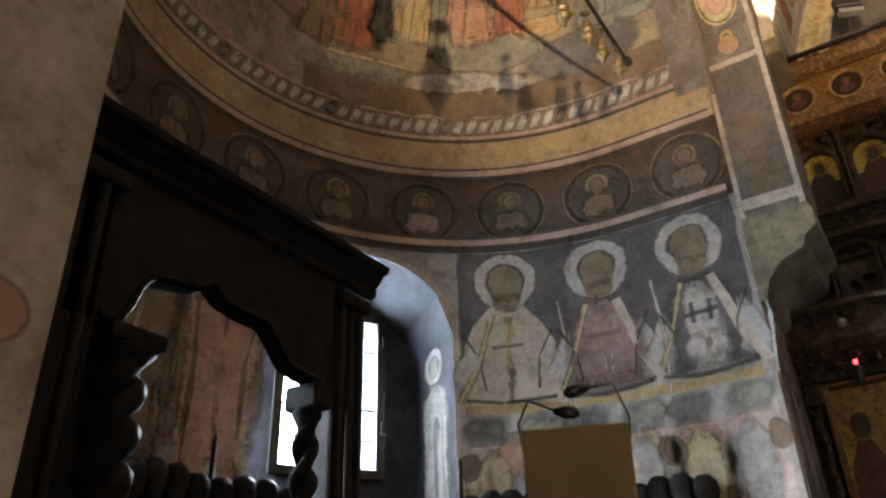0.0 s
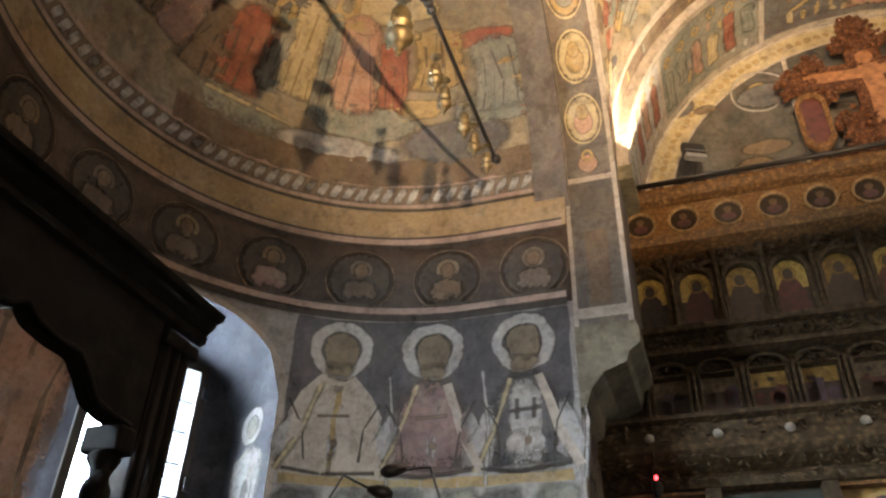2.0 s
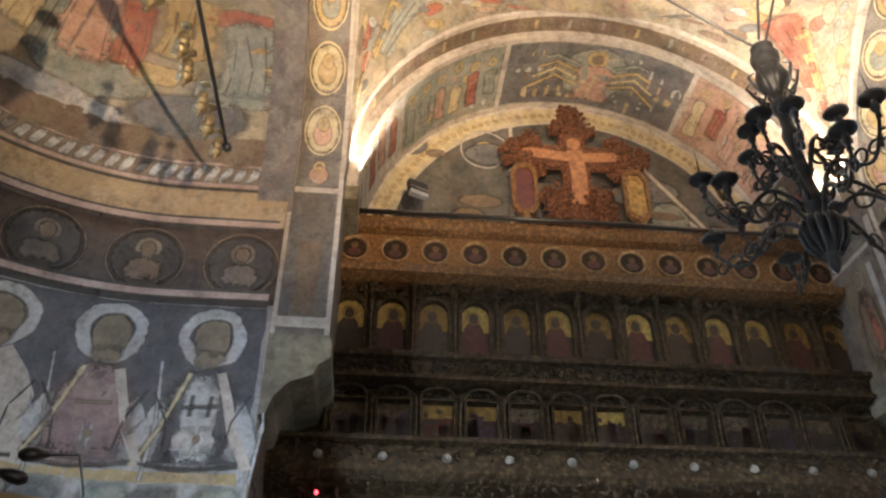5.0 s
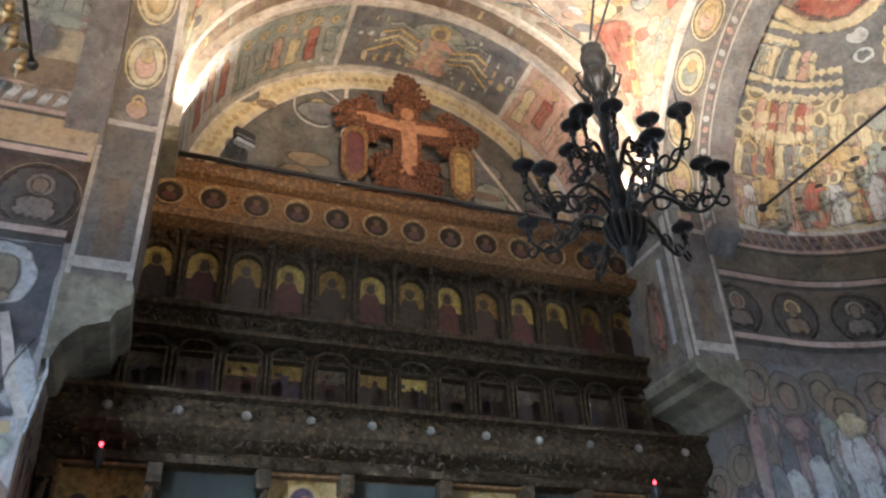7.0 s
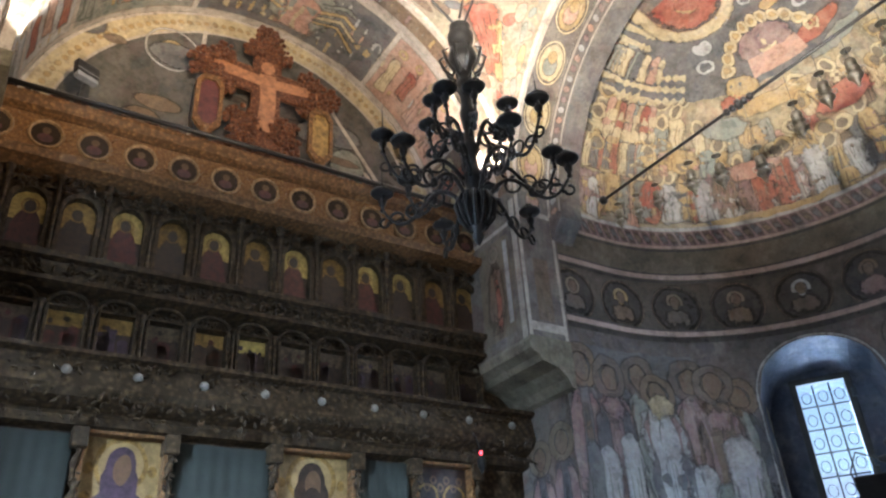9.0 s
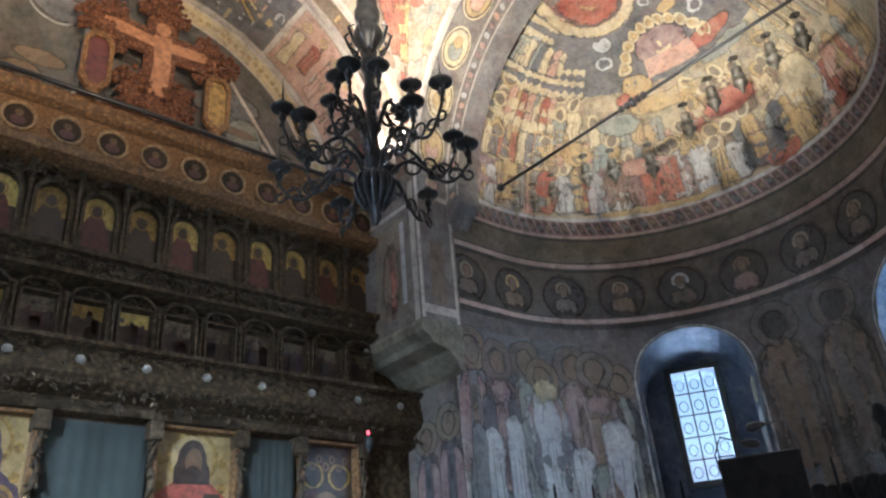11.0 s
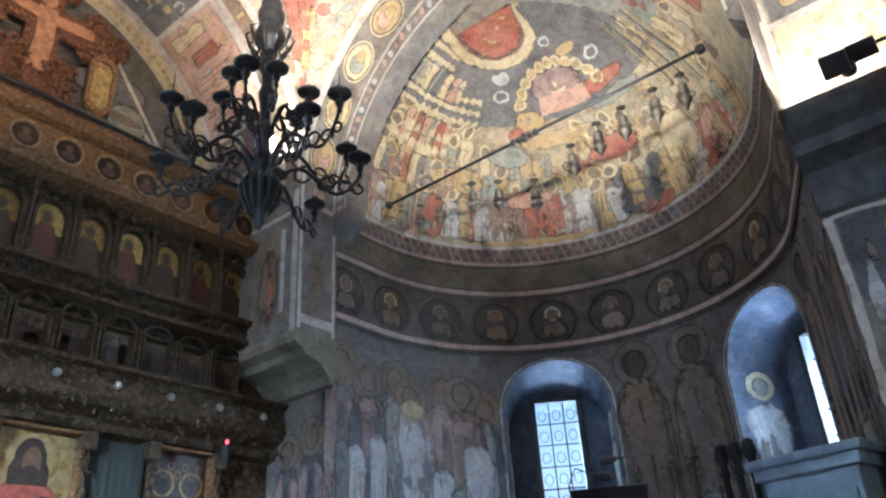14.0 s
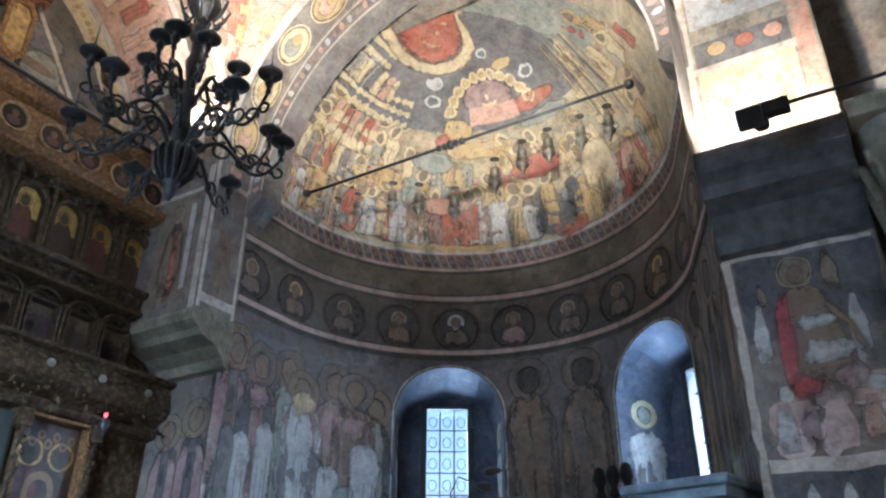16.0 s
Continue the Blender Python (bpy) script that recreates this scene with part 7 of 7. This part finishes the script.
for k in range(5):
    if knob_mesh is None:
        o = part("crest_knob", lathe(bmesh.new(), [(0.05, 1.74), (0.07, 1.8), (0.05, 1.87), (0.0, 1.9)], None, 10), M_OAK, throne)
        knob_mesh = o.data
    else:
        o = new("crest_knob", knob_mesh)
        o.parent = throne
    o.location = (TX - 0.7, TY0 + 0.25 + 0.17 * k, 0)
bm = bmesh.new()
box(bm, TX - 0.7, TX - 0.02, TY0 + 0.08, TY1 - 0.08, 0.5, 0.58, 0.01)
box(bm, TX - 0.75, TX + 0.1, TY0 - 0.05, TY1 + 0.05, 0, 0.22, 0.015)
part("seat", bm, M_OAK, throne)
for y in (TY0 + 0.2, TY1 - 0.1):
    bm = bmesh.new()
    box(bm, TX - 0.7, TX - 0.05, y - 0.035, y + 0.035, 1.0, 1.07, 0.015)
    part("armrest", bm, M_OAK, throne)

# ---- stalls along the apse walls ----
def stall_row(ap, d0, d1, count, label, group):
    for k in range(count):
        d = d0 + (d1 - d0) * (k + 0.5) / count
        stall = thing("choir_stall", label, "stall", group)
        half = abs(d1 - d0) / count / 2 * 0.98
        rb = ap.r - 0.12
        bm = bmesh.new()
        degs = spread(d - half, d + half, 5)
        vs = []
        for rr in (rb, rb - 0.05):
            vs.append([[bm.verts.new(ap.place(q, z, 0, rr)) for z in (0.0, 2.3)] for q in degs])
        for a in vs:
            for i in range(5):
                bm.faces.new((a[i][0], a[i + 1][0], a[i + 1][1], a[i][1]))
        for i in range(5):
            bm.faces.new((vs[0][i][1], vs[0][i + 1][1], vs[1][i + 1][1], vs[1][i][1]))
        for i in (0, 5):
            bm.faces.new((vs[0][i][0], vs[0][i][1], vs[1][i][1], vs[1][i][0]))
        part("back", bm, M_OAK, stall)
        bm = bmesh.new()
        for j in range(4):
            q = d - half + 2 * half * (j + 0.5) / 4
            c = ap.place(q, 0, 0, rb - 0.025)
            top = 2.42 + 0.05 * math.sin(math.pi * (j + 0.5) / 4)
            lathe(bm, [(0.06, 2.28), (0.05, 2.33), (0.075, top - 0.03), (0.07, top + 0.03), (0.04, top + 0.065), (0.0, top + 0.075)], Matrix.Translation(c), 10)
        part("crest", bm, M_OAK, stall, "row of rounded carved knobs")
        bm = bmesh.new()
        c = ap.place(d - half, 0, 0, rb - 0.03)
        lathe(bm, [(0.03, 0.0), (0.03, 2.3), (0.014, 2.36), (0.012, 2.7), (0.005, 2.73), (0.0, 2.74)], Matrix.Translation(c), 8)
        part("spindle", bm, M_OAK, stall)
        bm = bmesh.new()
        m = Matrix.Translation(ap.place(d, 0, 0, rb - 0.3)) @ Matrix.Rotation(math.atan2(math.sin(radians(d)), ap.side * math.cos(radians(d))), 4, "Z")
        box(bm, -0.2, 0.22, -0.27, 0.27, 0.5, 0.56, 0.01, m)
        part("seat", bm, M_OAK, stall)
        bm = bmesh.new()
        box(bm, -0.22, 0.22, -0.32, -0.27, 0.0, 1.1, 0.01, m)
        part("arm_panel", bm, M_OAK, stall)


stall_row(SOUTH, 98, 16, 6, "dark oak choir stall against the south apse wall", "south stalls")
stall_row(SOUTH, 16, -14, 2, "dark oak choir stall between the windows", "south stalls")
stall_row(NORTH, 98, 52, 3, "dark oak choir stall against the north apse wall", "north stalls")
stall_row(NORTH, 22, -30, 3, "dark oak choir stall behind the throne", "north stalls")

# ---- lecterns with microphones ----
def lectern(x, y, facing, top, board, label):
    t = thing("lectern", label, "lectern", "lecterns", at=(x, y, 0))
    t.rotation_euler = (0, 0, radians(facing))
    part("column", lathe(bmesh.new(), [(0.22, 0.0), (0.22, 0.05), (0.08, 0.09), (0.05, 0.15), (0.045, top - 0.5), (0.07, top - 0.4), (0.07, top - 0.36)], steps=14), M_OAK, t)
    bm = bmesh.new()
    box(bm, -0.135, 0.135, -0.02, 0.02, -0.2, 0.2, 0.006, Matrix.Translation((0, 0, top - 0.19)) @ pose(0, 0, 0, -14, 0, 0))
    part("board", bm, board, t)
    bm = bmesh.new()
    box(bm, -0.14, 0.14, -0.06, 0.02, -0.22, -0.19, 0.006, Matrix.Translation((0, 0, top - 0.19)))
    part("ledge", bm, M_OAK, t)
    for s in (-1, 1):
        bm = bmesh.new()
        pts = [(s * 0.125, 0.03, top - 0.12), (s * 0.14, 0.05, top + 0.02), (s * 0.11, 0.05, top + 0.08 + 0.03 * (s < 0)), (s * 0.03, 0.04, top + 0.045 + 0.055 * (s < 0))]
        tube(bm, pts, 0.0035, 6)
        mic = part("microphone", bm, M_BLACKBAR, t)
        head = lathe(bmesh.new(), [(0.0, 0.0), (0.008, 0.004), (0.017, 0.03), (0.017, 0.055), (0.008, 0.068), (0.0, 0.07)], Matrix.Translation((s * 0.05, 0.042, top + 0.05 + 0.055 * (s < 0))) @ pose(0, 0, 0, 0, -s * 100, 0), 10)
        part("foam_head", head, M_BLACKBAR, mic)
    return t


lectern(-0.8, 1.86, 180 + 22, 2.13, plain("tan_board", (0.2, 0.125, 0.055), 0.7, 0, 0.1, 6, 0.1), "tan board lectern with two gooseneck microphones")
lectern(2.65, 1.38, 180 - 62, 2.1, M_OAK, "dark wooden lectern with two gooseneck microphones")

# cantor's desk in the southwest of the south apse
desk = thing("cantor_desk", "tall wooden desk with a moulded top, window light in its grey-blue", "desk")
dm = Matrix.Translation((4.42, 1.05, 0)) @ Matrix.Rotation(radians(-12), 4, "Z")
# Grey-blue includes the cool window light falling on the wood.
M_DESK = plain("window_lit_wood", (0.14, 0.18, 0.22), 0.4, 0, 0.3, 10, 0.2)
bm = bmesh.new()
box(bm, -0.2, 0.2, -0.25, 0.25, 0, 2.3, 0.012, dm)
part("body", bm, M_DESK, desk)
bm = bmesh.new()
box(bm, -0.26, 0.26, -0.31, 0.31, 2.36, 2.41, 0.018, dm)
box(bm, -0.23, 0.23, -0.28, 0.28, 2.3, 2.36, 0.012, dm)
part("moulded_top", bm, M_DESK, desk)
for s in (-1, 1):
    bm = bmesh.new()
    box(bm, -0.215, -0.2, s * 0.13 - 0.09, s * 0.13 + 0.09, 1.3, 2.2, 0.006, dm)
    part("panel", bm, M_DESK, desk)
bm = bmesh.new()
for k in range(3):
    lathe(bm, [(0.035, 2.41), (0.02, 2.46), (0.045, 2.52), (0.03, 2.58), (0.0, 2.6)], dm @ Matrix.Translation((0.0, 0.4 + 0.09 * k, 0)), 10)
    lathe(bm, [(0.02, 0.0), (0.02, 2.41)], dm @ Matrix.Translation((0.0, 0.4 + 0.09 * k, 0)), 8)
part("side_finial", bm, M_OAK, desk)

# carved stone column at the southwest
col = thing("stone_column", "pale carved stone column with a leafy capital", "column")
cm = Matrix.Translation((4.22, -0.42, 0))
part("shaft", lathe(bmesh.new(), [(0.3, 0.0), (0.3, 0.2), (0.24, 0.28), (0.21, 0.4), (0.2, 3.45)], cm, 24), M_STONE, col)
bm = bmesh.new()
lathe(bm, [(0.2, 3.45), (0.24, 3.48), (0.22, 3.52), (0.23, 3.7), (0.28, 3.95), (0.32, 4.08)], cm, 24)
for k in range(16):
    a = 2 * math.pi * k / 16
    d = Vector((math.cos(a), math.sin(a), 0))
    tube(bm, [cm @ (d * r + Vector((0, 0, z))) for r, z in ((0.23, 3.55), (0.26, 3.72), (0.31, 3.88), (0.35, 3.9), (0.34, 3.84))], lambda s: 0.035 * (1 - 0.6 * s), 6)
part("capital", bm, M_STONE, col)
bm = bmesh.new()
box(bm, 3.88, 4.5, -0.76, -0.13, 4.08, 4.2, 0.02)
part("abacus", bm, M_STONE, col)

# ---- a neighbouring house beyond the south window ----
house = thing("house", "neighbouring house with a pale snow-dusted roof", "house", at=(20.5, 14.2, 0))
house.rotation_euler = (0, 0, radians(-58))
M_SNOW = plain("snow_dusted_roof", (0.62, 0.7, 0.82), 0.8, 0, 0.25, 1.2, 0.3)
bm = bmesh.new()
box(bm, -6, 6, 0.6, 6.0, -0.5, 3.6)
part("wall", bm, plain("grey_rendered_wall", (0.3, 0.32, 0.36), 0.8, 0, 0.2, 2.0), house)
bm = bmesh.new()
for y0, z0, y1, z1 in ((0.2, 3.3, 3.3, 6.5), (6.4, 3.3, 3.3, 6.5)):
    vs = [bm.verts.new(v) for v in ((-6.4, y0, z0), (6.4, y0, z0), (6.4, y1, z1), (-6.4, y1, z1), (-6.4, y0, z0 + 0.15), (6.4, y0, z0 + 0.15), (6.4, y1, z1 + 0.15), (-6.4, y1, z1 + 0.15))]
    for f in ((0, 1, 2, 3), (4, 5, 6, 7), (0, 1, 5, 4), (1, 2, 6, 5), (2, 3, 7, 6), (3, 0, 4, 7)):
        bm.faces.new([vs[i] for i in f])
part("roof", bm, M_SNOW, house, "pale blue-white snow-dusted roof")
for k in range(3):
    bm = bmesh.new()
    box(bm, -4.4 + 3.4 * k, -3.2 + 3.4 * k, 0.55, 0.64, 1.0, 2.6, 0.02)
    part("window", bm, M_FRAME, house)
